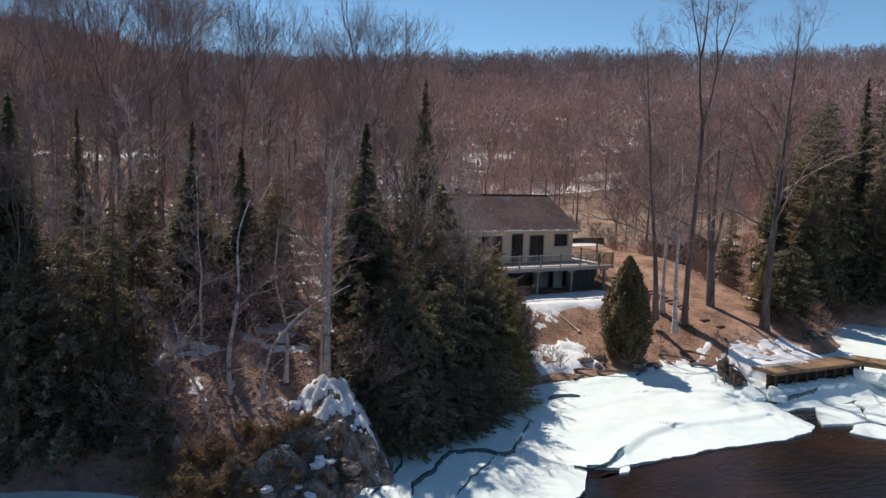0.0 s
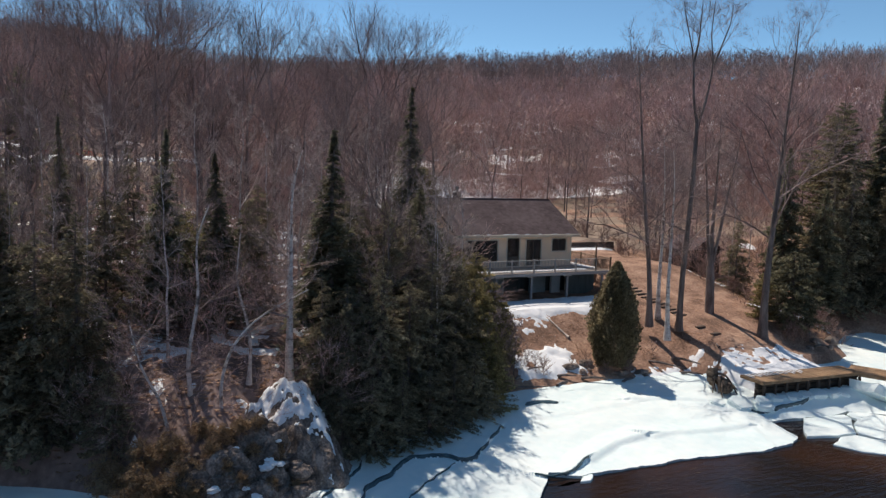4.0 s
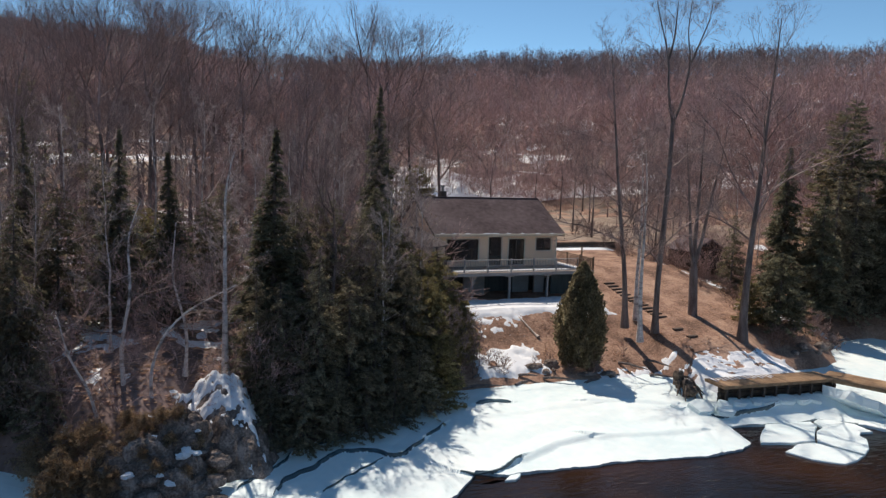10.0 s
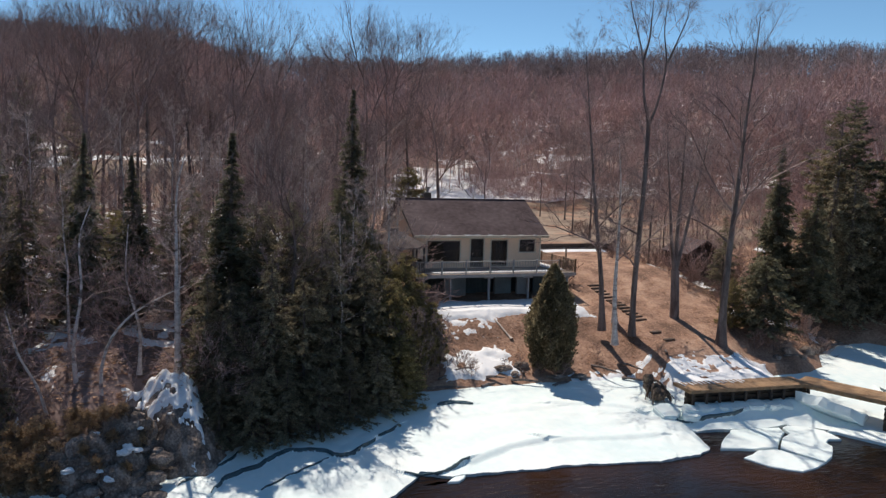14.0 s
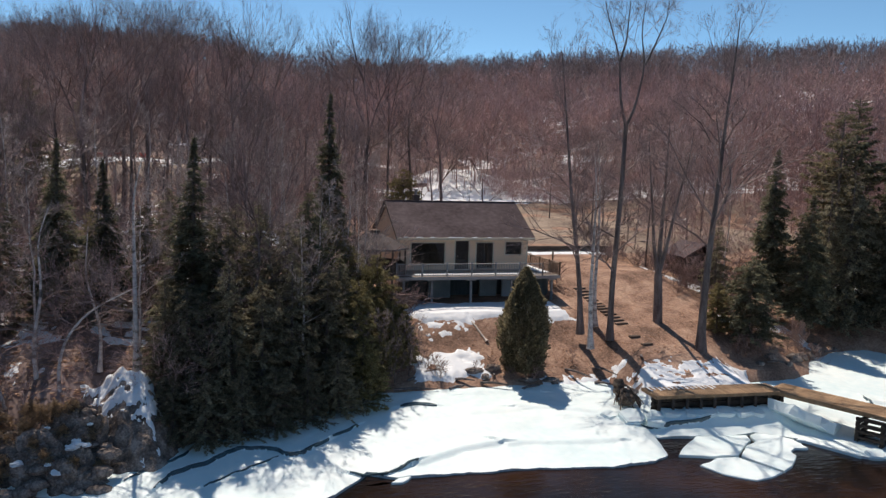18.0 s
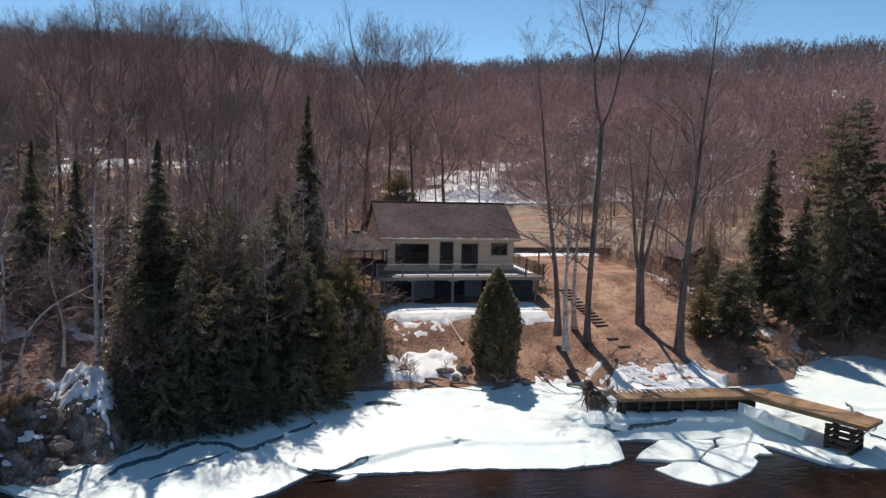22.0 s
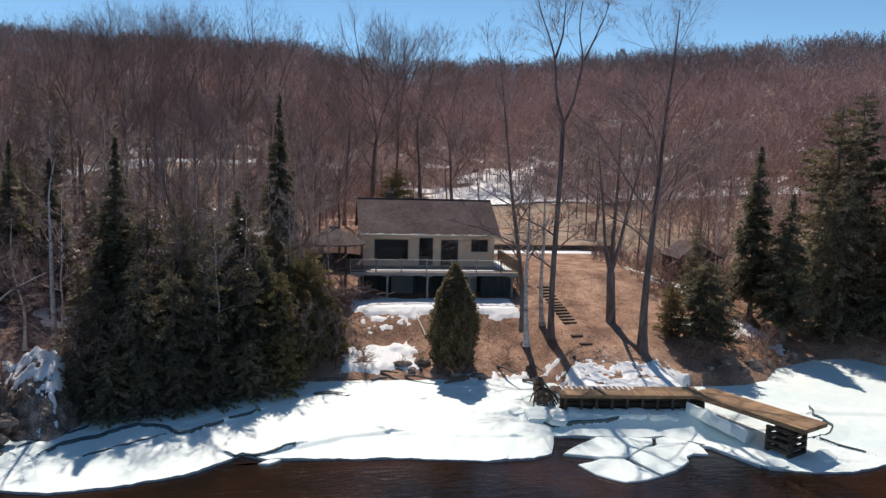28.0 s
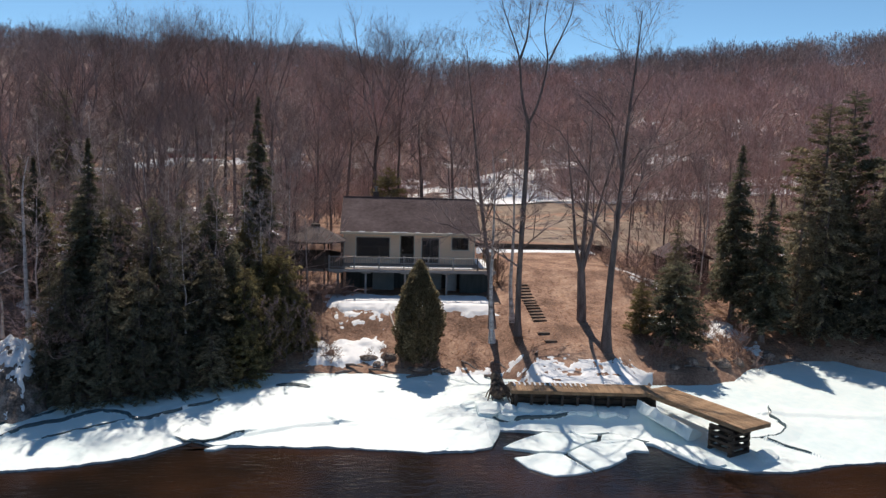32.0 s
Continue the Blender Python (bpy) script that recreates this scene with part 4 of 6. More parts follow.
# evergreens along the shore by the rock and behind it
for key, x, y, h, wide in [
    # named by their tops against the woods
    ("spruce_d", 8.0, 39.1, 9.9, 1.35), ("spruce_d", 10.4, 38.9, 8.9, 1.45), ("spruce_d", 15.2, 35.0, 11.6, 1.5), ("hemlock_e", 21.6, 38.5, 8.6, 1.05), ("spruce_a", 23.65, 44.4, 14.3, 1.3),
    # the dense belt along the water
    ("hemlock_b", 14.9, 31.9, 6.4, 0.95), ("hemlock_a", 16.9, 32.6, 7.6, 0.9), ("hemlock_b", 18.6, 33.0, 6.6, 1.0), ("hemlock_a", 20.2, 33.8, 7.6, 0.95), ("hemlock_b", 22.2, 34.9, 7.0, 0.95),
    ("hemlock_b", 16.6, 36.2, 7.8, 0.95), ("hemlock_a", 18.6, 36.4, 8.2, 0.9), ("hemlock_b", 20.2, 36.8, 7.2, 1.0), ("hemlock_e", 23.2, 37.0, 6.6, 0.9), ("hemlock_a", 13.9, 32.3, 6.2, 0.9), ("hemlock_b", 17.4, 39.6, 7.0, 0.9), ("hemlock_a", 19.0, 41.0, 7.4, 0.8),
    ("cedar_c", 24.0, 36.2, 6.2, 0.85), ("cedar_d", 25.7, 37.7, 4.6, 0.85), ("cedar_c", 24.6, 39.0, 6.2, 0.8), ("cedar_b", 27.3, 38.5, 4.0, 0.85), ("cedar_c", 26.0, 39.8, 6.2, 0.9), ("cedar_c", 26.6, 38.4, 4.6, 0.85), ("cedar_c", 23.6, 40.6, 6.6, 0.85), ("cedar_b", 25.0, 37.0, 3.6, 1.0),
    # low skirts over the ice
    ("hemlock_b", 14.3, 30.6, 3.0, 1.3), ("hemlock_b", 15.8, 30.8, 3.6, 1.4), ("hemlock_a", 17.5, 31.2, 4.0, 1.4), ("hemlock_b", 19.2, 31.7, 3.8, 1.4), ("hemlock_a", 20.9, 32.4, 4.2, 1.3), ("hemlock_b", 22.6, 33.4, 4.0, 1.4), ("cedar_c", 24.2, 34.9, 3.8, 1.3),
    # thin ones in the bare woods and on the far left
    ("hemlock_a", 3.8, 33.8, 9.0, 0.9), ("hemlock_b", 2.3, 34.8, 8.6, 1.1), ("hemlock_a", 0.4, 34.6, 8.0, 1.1), ("spruce_b", 0.4, 37.4, 13.0, 1.2), ("spruce_d", 3.4, 42.5, 10.5, 1.0), ("hemlock_c", -1.6, 38.5, 14.0, 1.0), ("hemlock_a", 6.8, 45.0, 8.0, 0.8), ("hemlock_b", 5.2, 38.2, 7.6, 0.9), ("hemlock_b", 12.4, 40.4, 6.4, 0.8), ("hemlock_a", -4.0, 44.0, 11.0, 1.0), ("cedar_c", 9.4, 42.0, 5.0, 0.9), ("hemlock_b", 13.6, 43.4, 6.6, 0.8),
    ("pine_a", 1.0, 68.0, 13.0, 0.8), ("pine_a", -3.5, 74.0, 14.5, 0.8), ("hemlock_c", 4.4, 72.0, 11.0, 0.9),
    ("cedar_c", 33.1, 62.6, 7.0, 0.95),
]:
    plant(key, x, y, h, wide=wide)
plant("cedar_a", 35.1, 37.4, 6.7, words="dense olive-green cedar bush shaped like a cone on the bank", wide=0.88)
# evergreens round the bay beyond the dock
for key, x, y, h, wide in [
    ("spruce_c", 60.0, 45.2, 13.9, 1.0), ("spruce_c", 61.0, 42.2, 11.2, 1.35), ("hemlock_d", 52.7, 38.2, 5.7, 1.2), ("pine_b", 67.6, 46.5, 17.0, 1.0), ("pine_a", 70.5, 48.0, 17.5, 1.0), ("cedar_c", 50.6, 39.0, 3.6, 0.9),
    ("hemlock_c", 64.5, 44.0, 12.0, 0.9), ("hemlock_c", 70.5, 42.0, 15.0, 0.9), ("spruce_a", 73.5, 46.0, 19.5, 1.0), ("hemlock_a", 67.5, 44.0, 10.5, 0.9),
     ("hemlock_c", 76.0, 40.0, 14.0, 1.0), ("hemlock_a", 55.8, 46.5, 7.0, 0.8), ("pine_a", 80.0, 48.0, 17.0, 0.9),
     ("hemlock_c", 84.0, 38.0, 14.0, 1.0), ("hemlock_c", 66.2, 43.4, 13.0, 0.95), ("hemlock_a", 69.2, 41.6, 11.0, 1.05), ("hemlock_c", 72.2, 40.2, 15.0, 0.95), ("hemlock_a", 74.5, 38.5, 13.0, 1.0), ("hemlock_c", 78.5, 36.0, 15.0, 1.0),
]:
    plant(key, x, y, h, wide=wide)

# bare woods near the camera
rng = np.random.default_rng(7)


def clear_of(x, y, gap, taken):
    return all((x - a) ** 2 + (y - b) ** 2 > gap * gap for a, b in taken)


taken = []
for zone, (x0, x1, y0, y1, count, gap) in {
    "left_front": (-6, 26, 33, 46, 40, 1.3), "left_back": (-10, 28, 46, 82, 56, 2.2), "behind_house": (26, 46, 64, 86, 16, 2.6), "right": (54, 84, 46, 90, 28, 3.0),
}.items():
    made = 0
    for _ in range(2000):
        x, y = rng.uniform(x0, x1), rng.uniform(y0, y1)
        if made >= count or y < shore(x) + 2 or (5.5 < x < 14.5 and y < 43) or not clear_of(x, y, gap, taken) or (zone == "behind_house" and x > 38 and y < 90 and y > 62 and rng.uniform() < 0.8):
            if made >= count:
                break
            continue
        taken.append((x, y))
        made += 1
        p = rng.uniform()
        key = rng.choice(["maple_a", "maple_c", "maple_a", "maple_e"]) if p < (0.35 if zone == "left_front" else 0.62) else ("birch_a" if p < 0.68 else "birch_b" if p < 0.74 else rng.choice(["scrub_a", "scrub_b"]))
        tall = {"m": (11, 15), "b": (9, 13), "s": (5, 8)}[key[0]]
        if zone == "left_front":
            tall = {"m": (10, 15), "b": (8, 11), "s": (4, 7)}[key[0]]
        plant(key, x, y, rng.uniform(*tall), wide=rng.uniform(0.85, 1.15))
# tall trees that stand up against the sky
for k, (x, y, h) in enumerate([(-0.1, 66, 17.8), (0.2, 70, 18.6), (3.95, 64, 18.4), (7.2, 56, 18.2), (5.3, 70, 18.6), (6.9, 68, 19.1), (8.25, 70, 20.2), (10.7, 66, 19.8), (12.0, 70, 20.4), (14.3, 67, 20.2), (15.9, 71, 19.8), (17.9, 66, 18.0),
                               (21.1, 68.8, 21.8), (25.4, 74, 18.5), (28.6, 74, 20.2), (31.5, 73.7, 22.5), (34.3, 74.5, 21.6), (37.1, 74.8, 22.2), (40.6, 75, 18.5), (-3.5, 64, 17.5), (-7.0, 62, 17.5), (2.0, 54, 17.0), (-11, 66, 18.0), (10.0, 58, 17.6)]):
    plant(("maple_d", "maple_b", "maple_e")[k % 3], x, y, h * 1.04, wide=0.85 + 0.12 * (k % 4))
for x, y, h in [(17.0, 34.4, 6.5), (21.6, 36.4, 6.5), (15.6, 33.0, 4.5), (18.6, 37.0, 8.0), (25.4, 41.0, 6.0), (27.4, 40.0, 3.5), (26.8, 42.6, 5.0), (26.6, 36.9, 4.4), (27.6, 37.4, 3.6), (25.6, 36.4, 4.8), (28.4, 38.2, 2.8), (27.2, 38.6, 4.6), (24.8, 36.0, 5.0)]:
    plant("scrub_b" if h > 6 else "scrub_a", x, y, h)
plant("birch_a", 12.6, 33.6, 9.8, words="pale grey-white birch snag with short crooked limbs")
for k, (x, y, h) in enumerate([(4.0, 36.8, 10.0), (7.6, 35.2, 9.5), (1.6, 37.2, 10.5), (14.6, 38.6, 11.0), (9.8, 40.6, 12.0), (5.6, 39.8, 11.5), (17.2, 39.6, 11.5), (24.6, 43.0, 10.5), (27.2, 44.6, 8.5), (20.6, 43.6, 12.0), (12.2, 43.0, 12.0)]):
    plant("birch_a" if k % 2 else "birch_b", x, y, h)


def far_variant(seed, split=0.42, kids=3, levels=4, spread=0.62, thick=0.003, foot=0.0045, stems=3, low=2):
    """A hardwood one metre high, for the joined woods."""
    r = np.random.default_rng(seed)
    g = Geo()
    stem, rad = stem_of(r, split, foot, wobble=0.03, n=4, least=0.001)
    rad = np.maximum(rad, foot * 0.55)
    stem[:, 2] = np.linspace(-0.03, split, 4)
    g.add(*tube(stem, rad, 4))
    n = stems + low
    f = np.concatenate([np.ones(stems), r.uniform(0.45, 0.97, low)])
    P = np.stack([np.interp(f * split, stem[:, 2], stem[:, k]) for k in range(3)], -1)
    az = r.uniform(0, 6.28) + np.arange(n) * 2.4
    el = np.concatenate([r.uniform(0.9, 1.4, stems), r.uniform(0.3, 0.8, low)])
    D = np.stack([np.cos(az) * np.cos(el), np.sin(az) * np.cos(el), np.sin(el)], -1)
    L = np.concatenate([(1 - split) * r.uniform(0.36, 0.46, stems), (1 - split) * r.uniform(0.24, 0.34, low)])
    R = np.concatenate([np.full(stems, foot * 0.45), np.full(low, foot * 0.3)])
    forks(r, g, P, D, L, R, levels, spread, 0.68, kids, 0.08, 0.55, least=thick, last=5)
    return g.arrays()


def far_woods(name, count, a0, a1, r0, r1, seed, label, tall=(13, 18), power=0.5, skip=None, mat=M_TWIG_FAR, **shape):
    """Woods on the hill, joined into one mesh."""
    r = np.random.default_rng(seed)
    kinds = [far_variant(seed * 100 + k, **shape) for k in range(8)]
    g = Geo()
    made = 0
    while made < count:
        ang, dist = radians(r.uniform(a0, a1)), r0 + (r1 - r0) * r.uniform() ** (1 / (1 + power))
        x, y = 20 + dist * math.sin(ang), -5 + dist * math.cos(ang)
        if skip and skip(x, y):
            continue
        made += 1
        h, c = r.uniform(*tall) * np.interp(x + 0.25 * y, [10, 50, 160], [0.80, 0.95, 1.03]), r.uniform(0, 6.28)
        w = h * r.uniform(0.85, 1.35)
        v, q, t = kinds[r.integers(8)]
        p = np.stack([(v[:, 0] * math.cos(c) - v[:, 1] * math.sin(c)) * w + x, (v[:, 0] * math.sin(c) + v[:, 1] * math.cos(c)) * w + y, v[:, 2] * h + float(ground(x, y))], -1)
        g.add(p, q, t)
    ob = part(name, g.mesh(name, mat))
    return tagged(ob, label, "woods", kind="stuff")


def near_left(x, y):
    return x > 26 or y < shore(x) + 3 or x < -16 or (-14 < x < 17 and y > 76)


def open_yard(x, y):
    return (36 < x < 88 and y < 104) or (-14 < x < 17 and 76 < y < 113)


far_woods("hillside_woods", 1100, -32, 64, 100, 190, 3, "leafless reddish-brown hardwood forest on the hillside", tall=(12.5, 18), skip=open_yard, power=0.2, thick=0.0038)
# hilltop and crest trees take the twig colour with haze mixed in
far_woods("hilltop_woods", 500, -32, 66, 180, 275, 4, "leafless hardwood forest along the top of the hill", tall=(11, 14), power=0.3, thick=0.0038, mat=M_TWIG_RIDGE_HAZE, low=3)
far_woods("ridge_woods", 780, -34, 68, 236, 306, 15, "leafless hardwood forest on the crest of the hill", tall=(10, 14), power=0.0, thick=0.0065, mat=M_TWIG_RIDGE_HAZE, levels=3, split=0.14, stems=4, low=4, kids=4)
far_woods("hillside_saplings", 1050, -30, 62, 98, 180, 5, "thin leafless saplings between the hillside trees", tall=(3.5, 8), power=0.0, skip=lambda x, y: open_yard(x, y) or (44 < x < 74 and y < 122 and (x * 7 + y * 3) % 3 < 1.8), levels=3, split=0.2, low=2, spread=0.5, thick=0.0045, foot=0.007)
far_woods("woodland_saplings", 260, -28, 12, 40, 100, 8, "thin leafless saplings under the trees", tall=(3, 8), power=0.6, skip=near_left, split=0.12, low=2, thick=0.0022, foot=0.006)
far_woods("bank_saplings", 130, 30, 58, 62, 105, 9, "thin leafless saplings on the far bank", tall=(3, 8), power=0.4, skip=lambda x, y: x < 53 or y < 45, split=0.12, low=2, thick=0.0022, foot=0.006)
far_woods("hillside_birches", 330, -30, 62, 84, 170, 12, "pale leafless birches among the hillside trees", tall=(9, 15), power=0.0, skip=open_yard, mat=M_BIRCH_FAR, levels=3, split=0.5, low=4, thick=0.0018, foot=0.0065)
far_woods("yard_brush", 150, 14, 48, 90, 118, 14, "low leafless brush along the far edge of the yard", tall=(2.2, 6.5), power=0.0, skip=lambda x, y: not (x > 54 + 0.5 * (104 - y) and 92 < y < 106), split=0.1, low=2, spread=0.7, thick=0.003, foot=0.007)
far_woods("yard_woods", 80, 24, 58, 82, 128, 16, "leafless hardwoods standing along the edge of the yard", tall=(8, 14), power=0.0, skip=lambda x, y: not (x > 69 + 0.45 * (y - 86) and 66 < y < 104), split=0.3, low=4, thick=0.0022, foot=0.0065)
far_woods("thicket", 70, -32, -2, 33, 54, 10, "leafless thicket of thin saplings on the bank", tall=(2.5, 6), power=0.3, skip=lambda x, y: not (3 < x < 16 and shore(x) + 1.2 < y < 46), split=0.1, low=2, spread=0.75, thick=0.0022, foot=0.006)
far_woods("valley_saplings", 130, -6, 34, 74, 100, 6, "thin leafless saplings behind the house", tall=(3, 7), power=0.0, skip=lambda x, y: open_yard(x, y) or y < 64, split=0.12, low=2, thick=0.0026, foot=0.006)


# ---- the trees on the lawn ----
def lawn_tree(label, stems, bark, crowns, name="bare_tree", group="bare hardwood trees"):
    """stems: outlines with the radius at foot and tip; crowns: stem, start, limbs, reach, rise."""
    ob = thing(name, label, "tree", group)
    made = []
    g = Geo()
    for pts, ra, rb in stems:
        p = bend(pts, 16)
        r = 1.14 * (ra + (rb - ra) * np.linspace(0, 1, 16) ** 0.8)
        if pts[0][2] < 5:
            r[0] *= 1.5
            r[1] *= 1.12
        made.append((p, r))
        g.add(*tube(p, r, 9))
    part("trunk", g.mesh("trunk", bark, smooth=True), None, ob)
    g = Geo()
    rr = np.random.default_rng(int(stems[0][0][0][0] * 100))
    for k, start, count, reach, rise in crowns:
        stem, rad = made[k]
        f = start + (0.99 - start) * (np.arange(count) + rr.uniform(0, 0.9, count)) / count
        along = np.linspace(0, 1, len(stem))
        P = np.stack([np.interp(f, along, stem[:, i]) for i in range(3)], -1)
        az = rr.uniform(0, 6.28) + np.arange(count) * 2.4
        el = rise + 0.3 * (f - start) / (1 - start) + rr.uniform(-0.35, 0.2, count)
        D = np.stack([np.cos(az) * np.cos(el), np.sin(az) * np.cos(el), np.sin(el)], -1)
        L = reach * 0.80 * (1.1 - 0.5 * (f - start) / (1 - start)) * rr.uniform(0.5, 1.15, count)
        R = np.clip(0.42 * np.interp(f, along, rad), 0.012, 0.08)
        forks(rr, g, P, D, L, R, 5, 0.8, 0.64, 4, 0.06, 0.58, least=0.006)
    part("crown", g.mesh("crown", M_TWIG), None, ob)
    return ob


lawn_tree("tall slim leafless tree on the lawn with grey-brown bark", [([(40.35, 39.95, 3.2), (40.12, 39.9, 6.7), (39.46, 39.9, 10.7), (39.0, 39.9, 13.9), (38.5, 39.9, 18), (38.0, 39.9, 22.0)], 0.19, 0.02)], M_BARK, [(0, 0.24, 20, 3.4, 0.65)])
lawn_tree("tall forked leafless tree on the lawn leaning slightly", [
    ([(41.95, 38.7, 3.0), (41.83, 38.6, 6.3), (41.9, 38.4, 10.4), (42.0, 38.3, 14.2), (42.03, 38.3, 17.5)], 0.19, 0.12),
    ([(42.03, 38.3, 17.3), (41.45, 38.2, 19.0), (41.3, 38.2, 21.5), (40.7, 38.1, 23.0), (40.0, 38.0, 24.5), (39.8, 38.0, 26.0)], 0.10, 0.012),
    ([(42.03, 38.3, 17.3), (42.6, 38.3, 18.4), (43.0, 38.3, 20.3), (43.25, 38.3, 21.5), (42.75, 38.3, 23.2), (43.1, 38.3, 26.2)], 0.09, 0.012),
    ([(41.3, 38.2, 21.4), (41.75, 38.3, 22.8), (41.9, 38.3, 25.8)], 0.08, 0.012),
    ([(43.25, 38.3, 21.4), (43.9, 38.3, 22.8), (44.6, 38.3, 24.4), (44.7, 38.3, 25.6)], 0.07, 0.012)], M_BARK,
    [(1, 0.35, 6, 2.6, 0.85), (2, 0.35, 6, 2.6, 0.85), (3, 0.2, 5, 2.0, 0.95), (4, 0.2, 5, 2.0, 0.9), (0, 0.3, 9, 2.6, 0.55)])
lawn_tree("leafless tree with several stems from one stout foot", [
    ([(46.87, 40.7, 3.2), (46.8, 40.7, 5.0), (46.67, 40.7, 7.2)], 0.33, 0.25),
    ([(46.67, 40.7, 7.0), (46.1, 40.6, 9.2), (45.9, 40.6, 11.5), (45.4, 40.6, 15), (45.2, 40.6, 17)], 0.15, 0.02),
    ([(46.67, 40.7, 7.0), (46.8, 40.9, 10), (46.95, 40.9, 13), (47.0, 40.9, 18.5)], 0.18, 0.02),
    ([(46.67, 40.7, 7.0), (47.3, 40.6, 9.8), (47.7, 40.6, 12), (48.6, 40.6, 15.5), (48.8, 40.6, 17.5)], 0.15, 0.02)], M_BARK,
    [(1, 0.3, 8, 3.2, 0.75), (2, 0.35, 8, 3.0, 0.8), (3, 0.3, 8, 3.2, 0.75)])
lawn_tree("tall stout leafless tree on the bank above the dock", [
    ([(47.4, 36.2, 2.3), (47.3, 36.2, 5.0), (47.55, 36.2, 9.6), (47.8, 36.1, 13.5), (47.9, 36.0, 17.5), (48.3, 36.0, 21.0), (48.5, 36, 24.4)], 0.27, 0.02)], M_BARK,
    [(0, 0.3, 21, 4.6, 0.85)])
lawn_tree("slim white birch on the lawn", [([(40.05, 37.8, 2.7), (39.83, 37.8, 6.5), (39.89, 37.8, 9.2), (39.9, 37.8, 13.5), (39.6, 37.8, 15.5)], 0.165, 0.015)], M_BIRCH, [(0, 0.4, 12, 2.2, 0.65)], "birch_tree", "birch trees")
lawn_tree("slim white birch on the lawn", [([(41.9, 40.8, 3.5), (41.6, 40.6, 6.1), (41.75, 40.6, 9.9), (41.6, 40.6, 14), (41.3, 40.6, 16.5)], 0.155, 0.015)], M_BIRCH, [(0, 0.4, 12, 2.3, 0.65)], "birch_tree", "birch trees")

# twiggy bushes and withered growth round the bank
rng = np.random.default_rng(17)
for x0, x1, y0, y1, count, size in [(51.5, 55.5, 42.5, 52.0, 14, 0.9), (50.5, 53.0, 54.0, 59.0, 6, 0.9), (51.0, 60.0, 37.5, 42.0, 16, 1.1), (29.0, 34.0, 36.8, 38.2, 6, 0.7), (33.9, 36.6, 36.3, 37.0, 5, 0.8),
                                    (24.5, 28.5, 38.0, 44.0, 14, 1.5), (28.2, 31.6, 44.5, 45.3, 5, 0.85), (50.8, 53.2, 36.4, 38.0, 8, 0.9), (54.0, 70.0, 44.0, 60.0, 26, 1.5), (52.0, 58.5, 46.0, 66.0, 26, 1.1), (40.9, 42.2, 46.5, 48.5, 4, 1.1)]:
    for _ in range(count):
        x, y = rng.uniform(x0, x1), rng.uniform(y0, y1)
        plant("bush_a", x, y, 1.7 * size * rng.uniform(0.7, 1.2), wide=rng.uniform(0.8, 1.2))
plant("bush_a", 38.8, 37.8, 1.2)
for x, y, h in ((3.4, 33.4, 1.8), (4.4, 32.6, 2.2), (5.2, 31.4, 1.8), (6.2, 30.8, 1.6), (2.2, 34.4, 2.0), (5.6, 32.8, 2.4), (7.2, 31.0, 1.5), (1.0, 34.9, 2.0)):
    plant("bush_a", x, y, h)
plant("hemlock_b", 4.9, 31.9, 3.6, wide=1.1)
plant("hemlock_b", 2.8, 33.6, 4.0, wide=1.1)


# pale crooked trees beside the rock
for k, (pts, r0) in enumerate([
    ([(9.3, 31.6, 2.6), (9.2, 31.5, 4.5), (9.6, 31.4, 6.0), (10.6, 31.2, 7.2), (11.8, 31.0, 7.9), (12.8, 30.9, 8.4)], 0.09),
    ([(8.2, 32.4, 3.0), (8.0, 32.4, 5.5), (8.5, 32.3, 8.0), (8.3, 32.3, 10.5), (8.9, 32.2, 12.0)], 0.11),
    ([(10.8, 33.2, 3.8), (10.9, 33.2, 6.0), (10.2, 33.2, 8.5), (10.4, 33.1, 11.0)], 0.09),
    ([(7.2, 31.2, 2.2), (6.8, 31.1, 4.0), (6.0, 31.0, 5.6), (5.6, 31.0, 7.5)], 0.08),
    ([(12.55, 32.7, 3.6), (12.5, 32.6, 7.0), (12.5, 32.56, 10.5), (12.45, 32.5, 12.6), (12.9, 32.5, 14.3)], 0.16),
]):
    lawn_tree("pale grey leafless birch with crooked limbs above the rock", [(pts, r0, 0.02)], M_BIRCH, [(0, 0.3, 6, 1.9, 0.5)], "birch_tree", "birch trees")

for x, y in ((56.6, 69.5), (57.4, 70.3), (58.2, 69.6), (56.0, 71.0), (55.2, 69.8)):
    plant("bush_a", x, y, 1.5, wide=1.3)


# ---- fallen leaves ----
def leaf_scatter(name, count, x0, x1, y0, y1, seed, mat, label, size=(0.05, 0.13), keep=None):
    r = np.random.default_rng(seed)
    x, y = r.uniform(x0, x1, count), r.uniform(y0, y1, count)
    ok = y > shore(x) + 0.4
    if keep is not None:
        ok &= keep(x, y)
    x, y = x[ok], y[ok]
    n = len(x)
    c = np.stack([x, y, ground(x, y) + 0.012], -1)
    a, s = r.uniform(0, 6.28, n), r.uniform(*size, n)
    u = np.stack([np.cos(a), np.sin(a), r.normal(0, 0.02, n)], -1) * s[:, None]
    w = np.stack([-np.sin(a), np.cos(a), r.normal(0, 0.02, n)], -1) * s[:, None] * 0.6
    v = np.stack([c - u, c + w * 0.9 + [0, 0, 0.008], c + u, c - w], 1).reshape(-1, 3)
    q = np.arange(len(v)).reshape(-1, 4)
    return tagged(part(name, mesh_of(name, v, tris=np.concatenate([q[:, [0, 1, 2]], q[:, [0, 2, 3]]]), mats=(mat,))), label, "leaves", kind="stuff")


